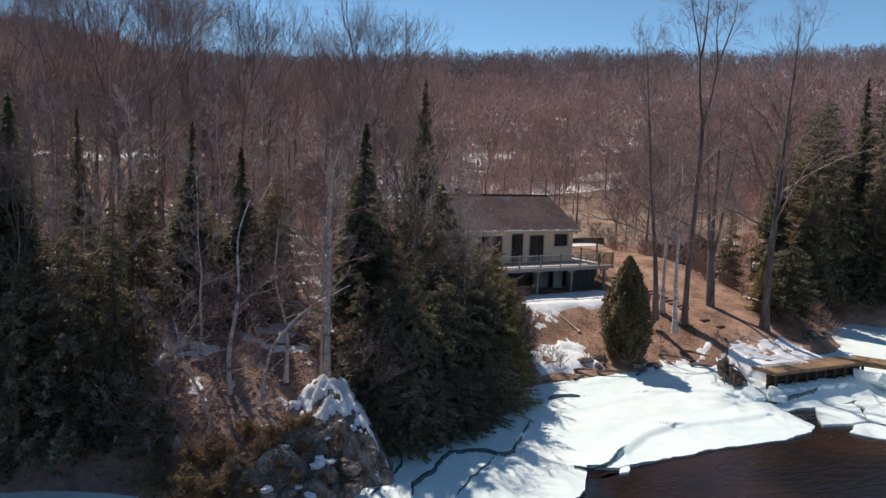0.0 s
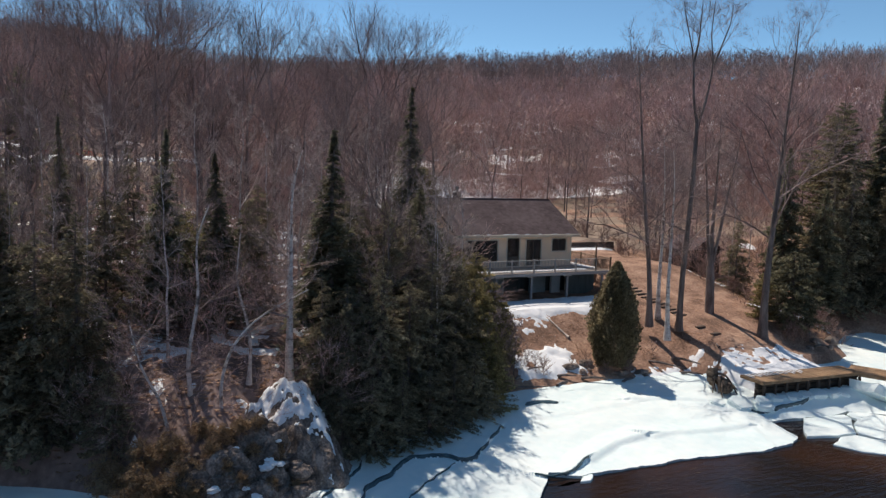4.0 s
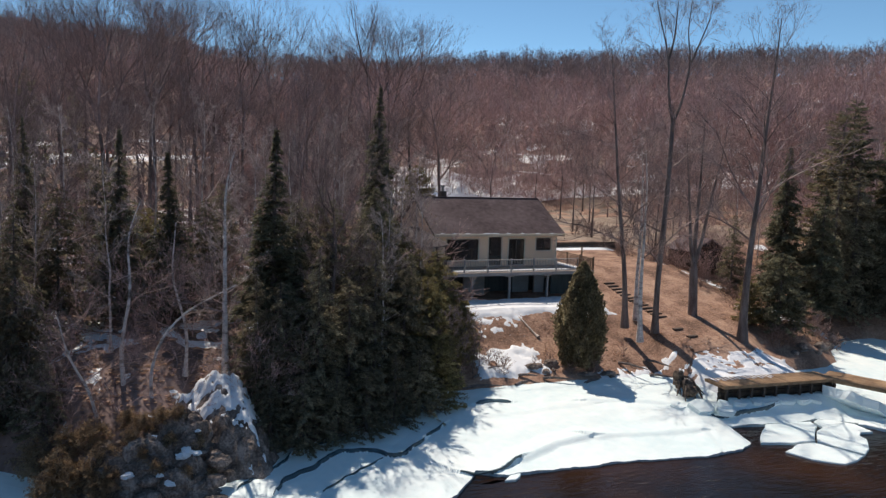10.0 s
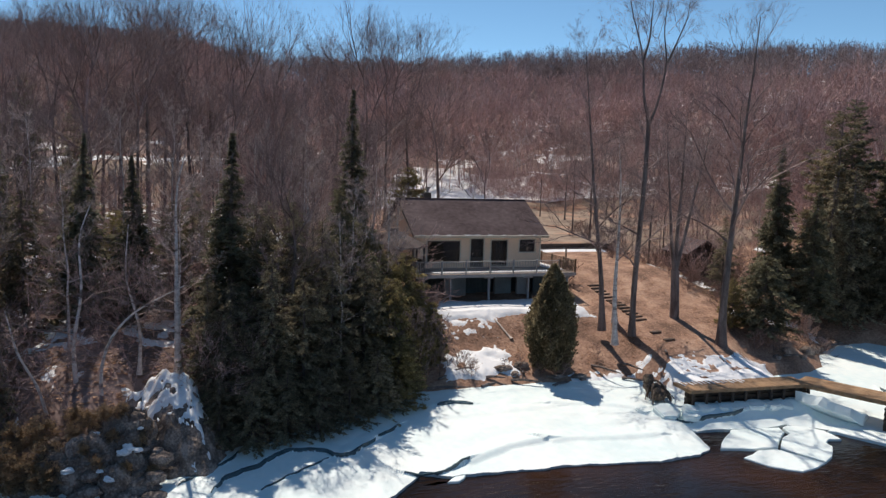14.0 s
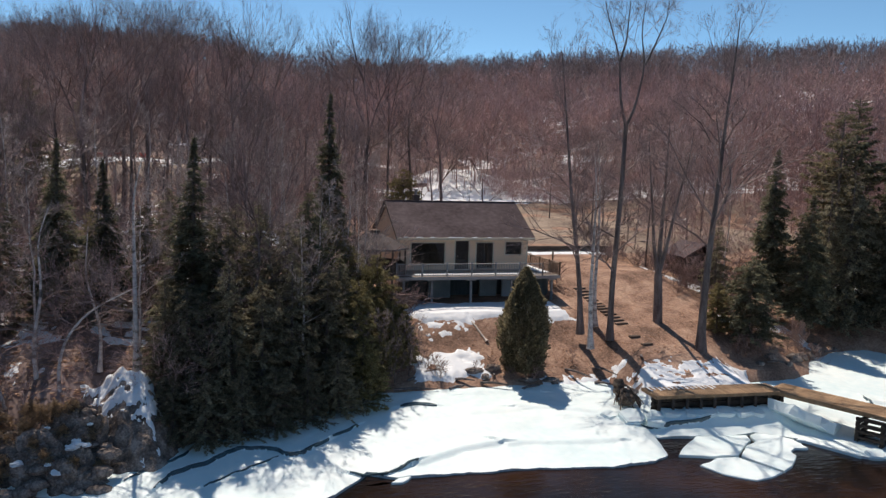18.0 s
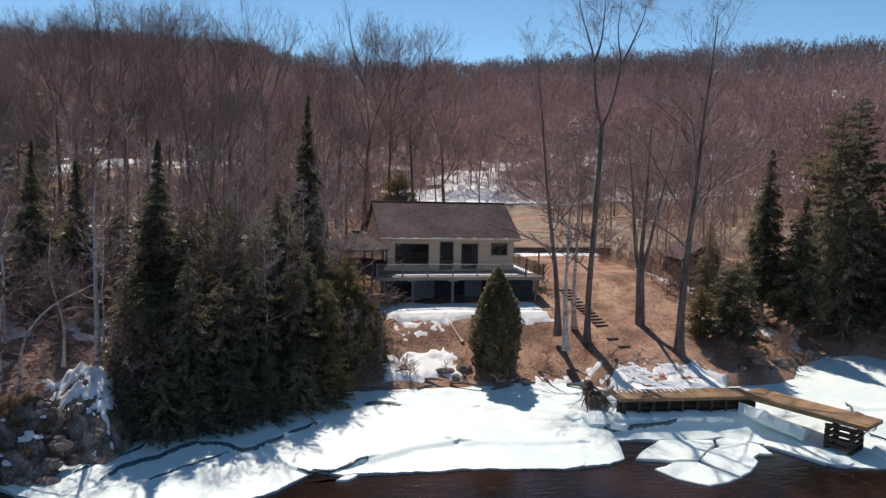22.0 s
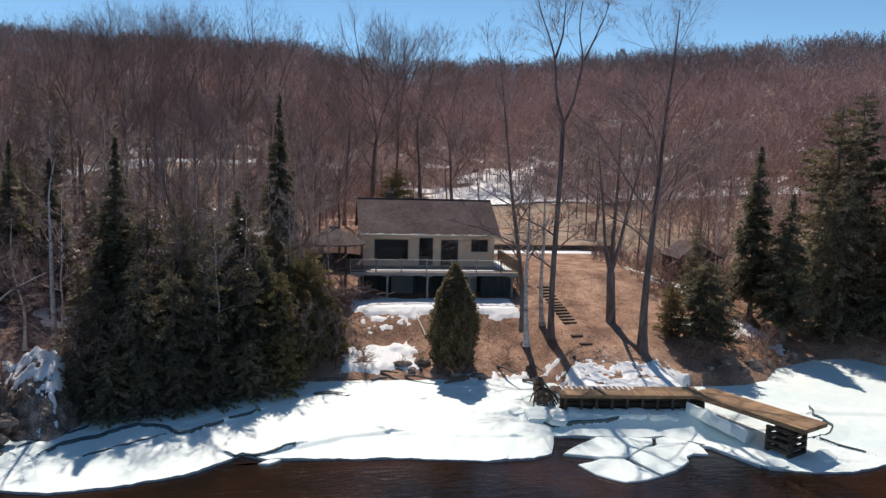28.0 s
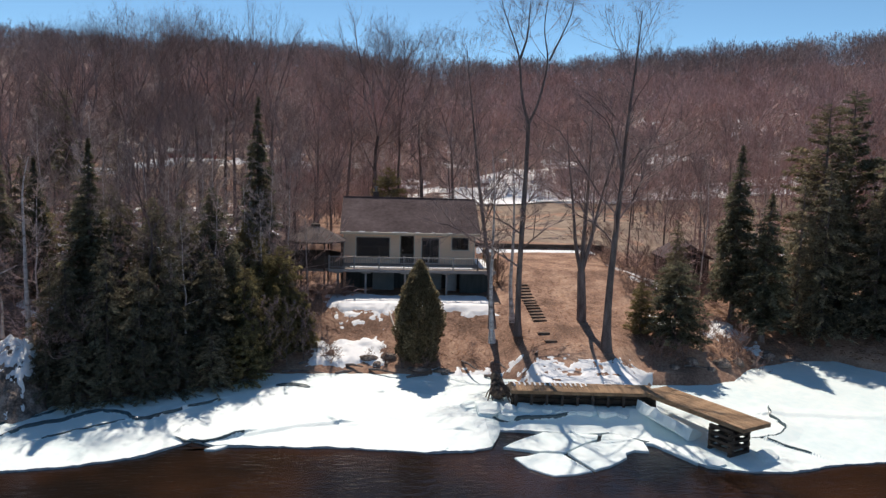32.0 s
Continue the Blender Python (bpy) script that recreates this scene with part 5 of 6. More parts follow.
M_LEAF = islands(material("dead_leaves", [(0.36, 0.22, 0.14), (0.58, 0.40, 0.28)], 1.0, 0.9, 0), 0.45)
leafy(M_LEAF, 0.5)
leaf_scatter("fallen_leaves", 24000, 27, 53, 36, 61, 3, M_LEAF, "brown fallen leaves scattered over the lawn", size=(0.03, 0.085), keep=lambda x, y: ~((x > 29) & (x < 41) & (y > 45)))
leaf_scatter("woodland_leaves", 16000, -4, 27, 31, 56, 4, M_LEAF, "brown fallen leaves under the trees", size=(0.08, 0.2))
leaf_scatter("bank_leaves", 10000, 53, 72, 37, 60, 5, M_LEAF, "brown fallen leaves on the bank", size=(0.08, 0.2))


# ---- the house ----
M_PIER = material("painted_block", [(0.34, 0.37, 0.37), (0.44, 0.47, 0.47)], 1.2, 0.8, 0.3)
HX0, HX1, HY0, HY1, FLOOR_Z, EAVE_Z = 29.55, 40.05, 49.08, 57.0, 6.45, 9.02
BASE_Z = 4.15
house = thing("house", "cream one-storey lake house with a dark brown shingle roof", "house", at=(0, 0, 0))


def wall_with_holes(name, x0, x1, y0, y1, z0, z1, holes):
    """A wall along x with openings cut through."""
    bm = bmesh.new()
    xs = sorted({x0, x1, *[h[0] for h in holes], *[h[1] for h in holes]})
    zs = sorted({z0, z1, *[h[2] for h in holes], *[h[3] for h in holes]})

    def solid(i, k):
        if not (0 <= i < len(xs) - 1 and 0 <= k < len(zs) - 1):
            return False
        mx, mz = (xs[i] + xs[i + 1]) / 2, (zs[k] + zs[k + 1]) / 2
        return not any(h[0] < mx < h[1] and h[2] < mz < h[3] for h in holes)
    vert = {}

    def at(i, s, k):
        if (i, s, k) not in vert:
            vert[i, s, k] = bm.verts.new((xs[i], (y0, y1)[s], zs[k]))
        return vert[i, s, k]
    for i in range(len(xs) - 1):
        for k in range(len(zs) - 1):
            if not solid(i, k):
                continue
            for s in (0, 1):
                bm.faces.new((at(i, s, k), at(i + 1, s, k), at(i + 1, s, k + 1), at(i, s, k + 1)))
            for di, dk, e in ((-1, 0, ((i, k), (i, k + 1))), (1, 0, ((i + 1, k), (i + 1, k + 1))), (0, -1, ((i, k), (i + 1, k))), (0, 1, ((i, k + 1), (i + 1, k + 1)))):
                if not solid(i + di, k + dk):
                    (a, b), (c, f) = e
                    bm.faces.new((at(a, 0, b), at(c, 0, f), at(c, 1, f), at(a, 1, b)))
    bmesh.ops.recalc_face_normals(bm, faces=bm.faces)
    return bm


HOLES = [(30.56, 33.2, 6.85, 8.5), (34.07, 35.16, FLOOR_Z + 0.02, 8.66), (35.79, 37.16, FLOOR_Z + 0.05, 8.52), (38.2, 39.55, 7.6, 8.58)]
wall = part("wall", wall_with_holes("wall", HX0, HX1, HY0, HY0 + 0.2, FLOOR_Z - 0.25, EAVE_Z, HOLES), M_SIDING, house)
for x0 in (HX0, HX1 - 0.2):
    bm = box(x0, x0 + 0.2, HY0 + 0.2, HY1 - 0.2, BASE_Z, EAVE_Z, 0)
    part("side_wall", bm, M_SIDING, house)
    pts = [(HY0 + 0.02, EAVE_Z), (HY1 - 0.02, EAVE_Z), ((HY0 + HY1) / 2, 11.35)]
    bm = bmesh.new()
    a = [bm.verts.new((x0, y, z)) for y, z in pts]
    b = [bm.verts.new((x0 + 0.2, y, z)) for y, z in pts]
    bm.faces.new(a), bm.faces.new(b[::-1])
    for i in range(3):
        bm.faces.new((a[i], b[i], b[(i + 1) % 3], a[(i + 1) % 3]))
    bmesh.ops.recalc_face_normals(bm, faces=bm.faces)
    part("gable", bm, M_SIDING, house)
part("back_wall", box(HX0, HX1, HY1 - 0.2, HY1, BASE_Z, EAVE_Z, 0), M_SIDING, house)
part("floor", box(HX0 + 0.2, HX1 - 0.2, HY0 + 0.2, HY1 - 0.2, FLOOR_Z - 0.2, FLOOR_Z, 0), M_DARK, house)
part("ceiling", box(HX0 + 0.2, HX1 - 0.2, HY0 + 0.2, HY1 - 0.2, EAVE_Z - 0.12, EAVE_Z - 0.02, 0), M_TRIM, house)
part("inner_wall", box(HX0 + 0.2, HX1 - 0.2, 52.4, 52.5, FLOOR_Z, EAVE_Z - 0.12, 0), M_DARK, house)
# siding boards
for i in range(16):
    z = FLOOR_Z - 0.22 + i * 0.158
    cuts = [h for h in HOLES if h[2] < z + 0.15 and h[3] > z]
    xs = [HX0 + 0.06] + [c for h in cuts for c in (h[0] - 0.09, h[1] + 0.09)] + [HX1 - 0.06]
    for a, b in zip(xs[::2], xs[1::2]):
        if b - a > 0.05:
            part("siding_board", box(a, b, HY0 - 0.022, HY0 - 0.003, z, z + 0.15, 0.006), M_SIDING, wall)
for x0 in (HX0 - 0.02, HX1 - 0.08):
    part("corner_board", box(x0, x0 + 0.1, HY0 - 0.035, HY0 + 0.06, FLOOR_Z - 0.25, EAVE_Z, 0.006), M_TRIM, house)


def glazed(name, hole, mullions, label, parent, rails=()):
    x0, x1, z0, z1 = hole
    f = part(name, box(x0 - 0.08, x1 + 0.08, HY0 - 0.05, HY0 - 0.002, z1, z1 + 0.09, 0.006), M_TRIM, parent, label)
    for a, b in ((x0 - 0.08, x0), (x1, x1 + 0.08)):
        part("casing", box(a, b, HY0 - 0.045, HY0 - 0.002, z0, z1, 0.006), M_TRIM, f)
    part("sill", box(x0 - 0.1, x1 + 0.1, HY0 - 0.09, HY0 + 0.02, z0 - 0.06, z0, 0.006), M_TRIM, f)
    bm = bmesh.new()
    for a, b in ((x0, x0 + 0.06), (x1 - 0.06, x1)):
        box(a, b, HY0 + 0.04, HY0 + 0.1, z0, z1, 0.004, bm)
    for a, b in ((z0, z0 + 0.07), (z1 - 0.07, z1)):
        box(x0 + 0.06, x1 - 0.06, HY0 + 0.04, HY0 + 0.1, a, b, 0.004, bm)
    part("frame", bm, M_FRAME, f)
    xs = [x0 + 0.06, *mullions, x1 - 0.06]
    for m in mullions:
        part("mullion", box(m - 0.03, m + 0.03, HY0 + 0.035, HY0 + 0.1, z0 + 0.07, z1 - 0.07, 0.004), M_FRAME, f)
    for a, b in zip(xs[:-1], xs[1:]):
        p = part("pane", box(a, b, HY0 + 0.06, HY0 + 0.07, z0 + 0.07, z1 - 0.07, 0), M_GLASS, f)
        p.visible_shadow = False
    return f


glazed("window", HOLES[0], [], "wide picture window with a dark frame", house)
d = glazed("door", HOLES[1], [], "dark brown glazed entrance door", house)
part("kick_panel", box(34.13, 35.10, HY0 + 0.045, HY0 + 0.058, FLOOR_Z + 0.09, FLOOR_Z + 0.75, 0.004), M_FRAME, d)
part("handle", box(34.24, 34.28, HY0 + 0.0, HY0 + 0.04, 7.4, 7.55, 0.005), M_METAL, d)
glazed("sliding_door", HOLES[2], [36.47], "sliding glass door with a dark frame", house)
glazed("window", HOLES[3], [38.88], "small two-pane window with a dark frame", house)
# curtains and furniture glints stay dark inside; roof next
RIDGE_Y, RIDGE_Z, RX0, RX1, EAVE_Y = 53.04, 11.5, 29.3, 40.42, 48.5
slope = (RIDGE_Z - 8.98) / (RIDGE_Y - EAVE_Y)
for side in (1, -1):
    ye = EAVE_Y if side > 0 else 2 * RIDGE_Y - EAVE_Y
    bm = bmesh.new()
    pts = [(ye, 8.98), (RIDGE_Y, RIDGE_Z), (RIDGE_Y, RIDGE_Z - 0.16), (ye, 8.82)]
    a = [bm.verts.new((RX0, y, z)) for y, z in pts]
    b = [bm.verts.new((RX1, y, z)) for y, z in pts]
    bm.faces.new(a), bm.faces.new(b[::-1])
    for i in range(4):
        bm.faces.new((a[i], b[i], b[(i + 1) % 4], a[(i + 1) % 4]))
    bmesh.ops.recalc_face_normals(bm, faces=bm.faces)
    roof = part("roof", bm, M_ROOF, house, "dark brown asphalt shingle roof")
    if side > 0:
        front_roof = roof
# shingle courses, joined: far too small to pick apart
g = Geo()
r = np.random.default_rng(5)
n_rows = 26
for k in range(n_rows):
    t0, t1 = k / n_rows, (k + 1.15) / n_rows
    x = RX0 + (0.15 if k % 2 else 0.0) - 0.15
    while x < RX1:
        w = 0.30
        x0, x1 = max(x, RX0), min(x + w - 0.012, RX1)
        if x1 - x0 > 0.03:
            y0, y1 = EAVE_Y + (RIDGE_Y - EAVE_Y) * t0 - 0.01, EAVE_Y + (RIDGE_Y - EAVE_Y) * min(t1, 1)
            z0, z1 = 8.98 + slope * (y0 - EAVE_Y) + 0.008 + r.uniform(0, 0.003), 8.98 + slope * (y1 - EAVE_Y) + 0.006
            g.add([(x0, y0, z0), (x1, y0, z0), (x1, y1, z1), (x0, y1, z1), (x0, y0, z0 - 0.01), (x1, y0, z0 - 0.01)], [(0, 1, 2, 3), (4, 5, 1, 0)])
        x += w
tagged(part("shingles", g.mesh("shingles", M_ROOF), None, front_roof), "weathered dark brown shingles", kind="stuff")
part("ridge_cap", box(RX0, RX1, RIDGE_Y - 0.12, RIDGE_Y + 0.12, RIDGE_Z - 0.02, RIDGE_Z + 0.045, 0.02), M_ROOF, house)
part("fascia", box(RX0, RX1, EAVE_Y - 0.035, EAVE_Y - 0.003, 8.78, 8.96, 0.006), M_TRIM, house)
part("soffit", box(RX0 + 0.05, RX1 - 0.05, EAVE_Y, HY0, 8.76, 8.79, 0), M_TRIM, house)
bm = bmesh.new()
v, q = tube([(RX0, EAVE_Y - 0.09, 8.92), (RX1, EAVE_Y - 0.09, 8.92)], [0.055, 0.055], 8)
part("gutter", mesh_of("gutter", v, q, mats=(M_TRIM,)), None, house, "pale eaves gutter")
for x in (RX0 - 0.03, RX1):
    bm = bmesh.new()
    for s in (1, -1):
        ye = EAVE_Y if s > 0 else 2 * RIDGE_Y - EAVE_Y
        pts = [(ye, 8.99), (RIDGE_Y, RIDGE_Z + 0.01), (RIDGE_Y, RIDGE_Z - 0.2), (ye, 8.79)]
        a = [bm.verts.new((x, y, z)) for y, z in pts]
        b = [bm.verts.new((x + 0.03, y, z)) for y, z in pts]
        bm.faces.new(a), bm.faces.new(b[::-1])
        for i in range(4):
            bm.faces.new((a[i], b[i], b[(i + 1) % 4], a[(i + 1) % 4]))
    bmesh.ops.recalc_face_normals(bm, faces=bm.faces)
    part("bargeboard", bm, M_TIMBER, house)
flue = part("chimney", box(31.75, 32.25, 53.4, 53.9, 10.9, 11.95, 0.02), M_TIMBER, house, "dark brick chimney")
v, q = tube([(32.0, 53.65, 11.9), (32.0, 53.65, 12.3), (32.0, 53.65, 12.31), (32.0, 53.65, 12.42)], [0.11, 0.11, 0.19, 0.19], 10)
part("flue", mesh_of("flue", v, q, mats=(M_METAL,)), None, flue)
# basement below the deck
for x0, x1 in ((31.9, 33.6), (36.0, 37.4)):
    part("foundation", box(x0, x1, 48.6, 48.9, BASE_Z - 0.3, 6.18, 0.01), M_CONCRETE, house)
part("pier", box(37.75, 38.6, 48.3, 48.55, BASE_Z - 0.3, 6.17, 0.015), M_PIER, house, "pale painted concrete pier")
# dark wall colour carries the deck's shade
part("basement_wall", box(29.55, 40.05, 49.5, 49.7, BASE_Z - 0.3, 6.18, 0), M_BASE_SHADE, house, "basement wall with the deck's shade in its dark colour")
# added dark sheet in place of the shaded open space under the deck
part("shade_sheet", box(38.75, 41.25, 47.5, 47.56, BASE_Z - 0.2, 6.17, 0.005), M_BASE_SHADE, house, "added dark sheet standing in for the shade below the deck")

# ---- deck ----
deck = thing("deck", "weathered wooden deck on posts along the house front", "deck")
DX0, DX1, DY0 = 28.6, 41.35, 45.6
DZ = 6.42
r = np.random.default_rng(3)
y = DY0 + 0.02
while y < HY0 - 0.1:
    part("deck_board", box(DX0, DX1, y, y + 0.135, DZ - 0.035, DZ, 0.004), M_DECK, deck)
    y += 0.142
y = HY0 - 0.1
while y < 53.2:
    part("deck_board", box(40.12, DX1, y, y + 0.135, DZ - 0.035, DZ, 0.004), M_DECK, deck)
    y += 0.142
part("rim_beam", box(DX0, DX1, DY0 - 0.03, DY0 + 0.015, DZ - 0.24, DZ - 0.005, 0.006), M_RAIL_GREY, deck)
part("rim_beam", box(DX1 + 0.003, DX1 + 0.05, DY0, 53.2, DZ - 0.24, DZ - 0.005, 0.006), M_RAIL, deck)
part("carrying_beam", box(DX0, DX1, 46.0, 46.15, DZ - 0.26, DZ - 0.04, 0.006), M_TIMBER, deck)
for i in range(20):
    x = DX0 + 0.2 + i * 0.64
    part("joist", box(x, x + 0.045, DY0 + 0.02, 48.55, DZ - 0.22, DZ - 0.038, 0), M_TIMBER, deck)
for x in (29.3, 31.4, 34.4, 37.6, 40.9):
    b = float(ground(x, 46.07))
    part("post", box(x - 0.08, x + 0.08, 45.99, 46.16, b - 0.2, DZ - 0.265, 0.01), M_RAIL_GREY, deck)
    part("bracket", box(x - 0.35, x + 0.35, 46.0, 46.15, DZ - 0.4, DZ - 0.27, 0.01), M_RAIL_GREY, deck)


def railing(p0, p1, posts, mat, step=0.13):
    """Posts, two rails and balusters from one point to another."""
    p0, p1 = np.array(p0), np.array(p1)
    L = np.linalg.norm(p1 - p0)
    u = (p1 - p0) / L
    turn = math.degrees(math.atan2(u[1], u[0]))
    base = pose(p0[0], p0[1], DZ, 0, 0, turn)
    for z0, z1, w in ((0.90, 0.94, 0.06), (0.10, 0.14, 0.035)):
        part("rail", box(0, L, -w, w, z0, z1, 0.006), mat, deck, at=base)
    post = None
    for i in range(posts):
        x = L * i / (posts - 1)
        if post is None:
            post = part("rail_post", box(-0.05, 0.05, -0.05, 0.05, -0.02, 1.02, 0.008), mat, deck, at=base @ Matrix.Translation((x, 0, 0))).data
        else:
            part("rail_post", post, None, deck, at=base @ Matrix.Translation((x, 0, 0)))
    bal = None
    for i in range(1, int(L / step)):
        m = base @ Matrix.Translation((i * step, 0, 0))
        if bal is None:
            bal = part("baluster", box(-0.014, 0.014, -0.014, 0.014, 0.14, 0.90, 0), mat, deck, at=m).data
        else:
            part("baluster", bal, None, deck, at=m)


railing((28.65, DY0 + 0.03), (39.9, DY0 + 0.03), 7, M_RAIL_GREY)
railing((39.9, DY0 + 0.03), (DX1 - 0.05, DY0 + 0.03), 2, M_RAIL)
railing((DX1 - 0.05, DY0 + 0.03), (DX1 - 0.05, 53.1), 5, M_RAIL, 0.14)
snowdeck = part("snow_on_deck", box(30.2, 39.6, 46.0, 47.0, DZ + 0.003, DZ + 0.05, 0.02), M_SNOW)
tagged(snowdeck, "thin strip of snow lying on the deck", "snow")
tagged(part("snow_on_deck", box(40.25, 41.1, 47.0, 52.2, DZ + 0.003, DZ + 0.06, 0.02), M_SNOW), "thin strip of snow lying on the deck", "snow")
lamp_post = thing("lamp_post", "slim wooden post beside the deck corner", "post")
part("post", box(41.78, 41.88, 48.05, 48.15, 4.8, 8.0, 0.01), M_RAIL, lamp_post)

# ---- gazebo ----
GX, GY, GR = 27.45, 47.6, 2.5
gazebo = thing("gazebo", "small open gazebo with a grey shingle hip roof", "gazebo")
GZ = 8.4
bm = bmesh.new()
rim = [bm.verts.new((GX + GR * math.cos(a), GY + GR * math.sin(a), GZ)) for a in [radians(22.5 + 45 * k) for k in range(8)]]
rim2 = [bm.verts.new((v.co.x, v.co.y, GZ - 0.1)) for v in rim]
hub = [bm.verts.new((GX + 0.35 * math.cos(a), GY + 0.35 * math.sin(a), 9.45)) for a in [radians(22.5 + 45 * k) for k in range(8)]]
for k in range(8):
    j = (k + 1) % 8
    bm.faces.new((rim[k], rim[j], hub[j], hub[k]))
    bm.faces.new((rim2[k], rim2[j], rim[j], rim[k]))
bm.faces.new(hub)
bm.faces.new(rim2[::-1])
bmesh.ops.recalc_face_normals(bm, faces=bm.faces)
groof = part("roof", bm, M_GAZ_ROOF, gazebo, "grey weathered shingle hip roof")
bm = prism([(GX + 0.38 * math.cos(radians(22.5 + 45 * k)), GY + 0.38 * math.sin(radians(22.5 + 45 * k))) for k in range(8)], 9.42, 9.6)
part("cupola", bm, M_TIMBER, groof)
for k in range(8):
    a0, a1 = radians(22.5 + 45 * k), radians(22.5 + 45 * (k + 1))
    x, y = GX + (GR - 0.25) * math.cos(a0), GY + (GR - 0.25) * math.sin(a0)
    part("post", box(x - 0.06, x + 0.06, y - 0.06, y + 0.06, float(ground(x, y)) - 0.2, GZ - 0.1, 0.01), M_TIMBER, gazebo)
    x1, y1 = GX + (GR - 0.25) * math.cos(a1), GY + (GR - 0.25) * math.sin(a1)
    L = math.hypot(x1 - x, y1 - y)
    m = pose(x, y, DZ, 0, 0, math.degrees(math.atan2(y1 - y, x1 - x)))
    part("rail", box(0.06, L - 0.06, -0.03, 0.03, 0.85, 0.92, 0.006), M_TIMBER, gazebo, at=m)
    part("screen_panel", box(0.06, L - 0.06, -0.012, 0.012, 0.02, 0.85, 0), M_TIMBER, gazebo, at=m)
part("floor", prism([(GX + (GR - 0.2) * math.cos(radians(22.5 + 45 * k)), GY + (GR - 0.2) * math.sin(radians(22.5 + 45 * k))) for k in range(8)], DZ - 0.2, DZ - 0.04), M_DECK, gazebo)

# ---- dock and gangway ----
dock = thing("dock", "low wooden dock of brown planks on dark timber cribbing", "dock")
KL, KW, KZ = 8.35, 1.75, 1.85
DOCK = pose(40.12, 29.86, KZ, 0, 0, -4.2)
r = np.random.default_rng(8)
plank = None
for i in range(int(KL / 0.15)):
    m = DOCK @ Matrix.Translation((i * 0.15, r.uniform(-0.012, 0.012), r.uniform(-0.006, 0.006)))
    if plank is None:
        plank = part("plank", box(0, 0.14, 0, KW, -0.05, 0, 0.006), M_DOCK, dock, at=m).data
    else:
        part("plank", plank, None, dock, at=m)
part("edge_beam", box(-0.02, KL, -0.06, -0.014, -0.17, 0.02, 0.01), M_DOCK, dock, at=DOCK)
part("edge_beam", box(-0.07, -0.024, -0.06, KW, -0.17, 0.02, 0.01), M_DOCK, dock, at=DOCK)
for i in range(10):
    x = 0.25 + i * 0.88
    part("post", box(x - 0.08, x + 0.08, 0.04, 0.18, -1.5, -0.06, 0.02), M_TIMBER, dock, at=DOCK)
for k in range(4):
    part("crib_log", box(0, KL, 0.35, 0.65, -1.4 + k * 0.31, -1.4 + k * 0.31 + 0.29, 0.04), M_DOCK_DARK, dock, at=DOCK)

gang = thing("gangway", "long narrow wooden gangway running out over the ice", "gangway")
A, B = np.array([48.75, 29.95]), np.array([51.72, 24.15])
L = float(np.linalg.norm(B - A))
turn = math.degrees(math.atan2(B[1] - A[1], B[0] - A[0]))
gm = pose(A[0], A[1], KZ + 0.01, 0, math.degrees(math.atan2(0.06, L)), turn)
for i in range(7):
    cut = L * r.uniform(0.35, 0.65)
    for x0, x1 in ((-0.45, cut - 0.006), (cut + 0.006, L)):
        m = gm @ Matrix.Translation((0, -1.05 + i * 0.3, r.uniform(-0.006, 0.006)))
        part("plank", box(x0, x1, 0.006, 0.292, -0.045, 0, 0.008), M_DOCK, gang, at=m)
for s in (-1, 1):
    part("side_beam", box(-0.4, L, s * 1.0 - 0.05, s * 1.0 + 0.05, -0.24, -0.05, 0.01), M_DOCK, gang, at=gm)
part("end_board", box(L, L + 0.04, -1.06, 1.06, -0.22, 0.0, 0.008), M_DOCK, gang, at=gm)
crib = thing("crib", "stacked dark timber crib under the gangway end", "crib")
cm = pose(50.75, 25.1, 0.1, 0, 0, turn)
for k in range(8):
    z = 0.02 + k * 0.17
    for s in (-1, 1):
        if k % 2:
            part("crib_log", box(-0.75, 0.75, s * 0.62 - 0.1, s * 0.62 + 0.1, z, z + 0.165, 0.02), M_DOCK_DARK, crib, at=cm)
        else:
            part("crib_log", box(s * 0.62 - 0.1, s * 0.62 + 0.1, -0.78, 0.78, z, z + 0.165, 0.02), M_DOCK_DARK, crib, at=cm)

# ---- retaining wall, steps, shed ----
rw = thing("retaining_wall", "long low retaining wall of dark timbers", "wall", kind="structure")
for k in range(4):
    for i in range(5):
        x0 = 40.6 + i * 2.72
        part("timber", box(x0, x0 + 2.70, 60.85 + 0.02 * k, 61.1, 6.2 + k * 0.185, 6.2 + k * 0.185 + 0.18, 0.012), M_TIMBER, rw)
steps = thing("garden_steps", "flight of dark log steps up the lawn", "steps")
for k in range(13):
    t = k / 12
    x, y = 43.8 - 0.25 * t, 40.4 + 6.2 * t
    z = float(ground(x, y))
    part("step", box(-0.5, 0.5, -0.09, 0.16, -0.12, 0.09, 0.02), M_STEP, steps, at=pose(x, y, z, 0, 0, 8))
for x, y in ((43.65, 38.4), (43.9, 37.2)):
    st = part("stepping_stone", box(-0.42, 0.42, -0.17, 0.17, -0.08, 0.1, 0.03), M_STEP, at=pose(x, y, float(ground(x, y)), 0, 0, 8))
    tagged(st, "flat dark stepping slab in the lawn", "step", "stepping slabs")
shed = thing("shed", "small dark brown wooden shed among the trees", "shed")
SX0, SX1, SY0, SY1 = 58.0, 61.8, 54.0, 57.5
b = float(ground(60, 55.5))
part("wall", box(SX0, SX1, SY0, SY1, b - 0.4, b + 2.0, 0.01), M_SHED, shed)
bm = bmesh.new()
pts = [(SX0 - 0.3, b + 1.95), (59.9, b + 3.2), (SX1 + 0.3, b + 1.95), (SX1 + 0.3, b + 1.85), (59.9, b + 3.08), (SX0 - 0.3, b + 1.85)]
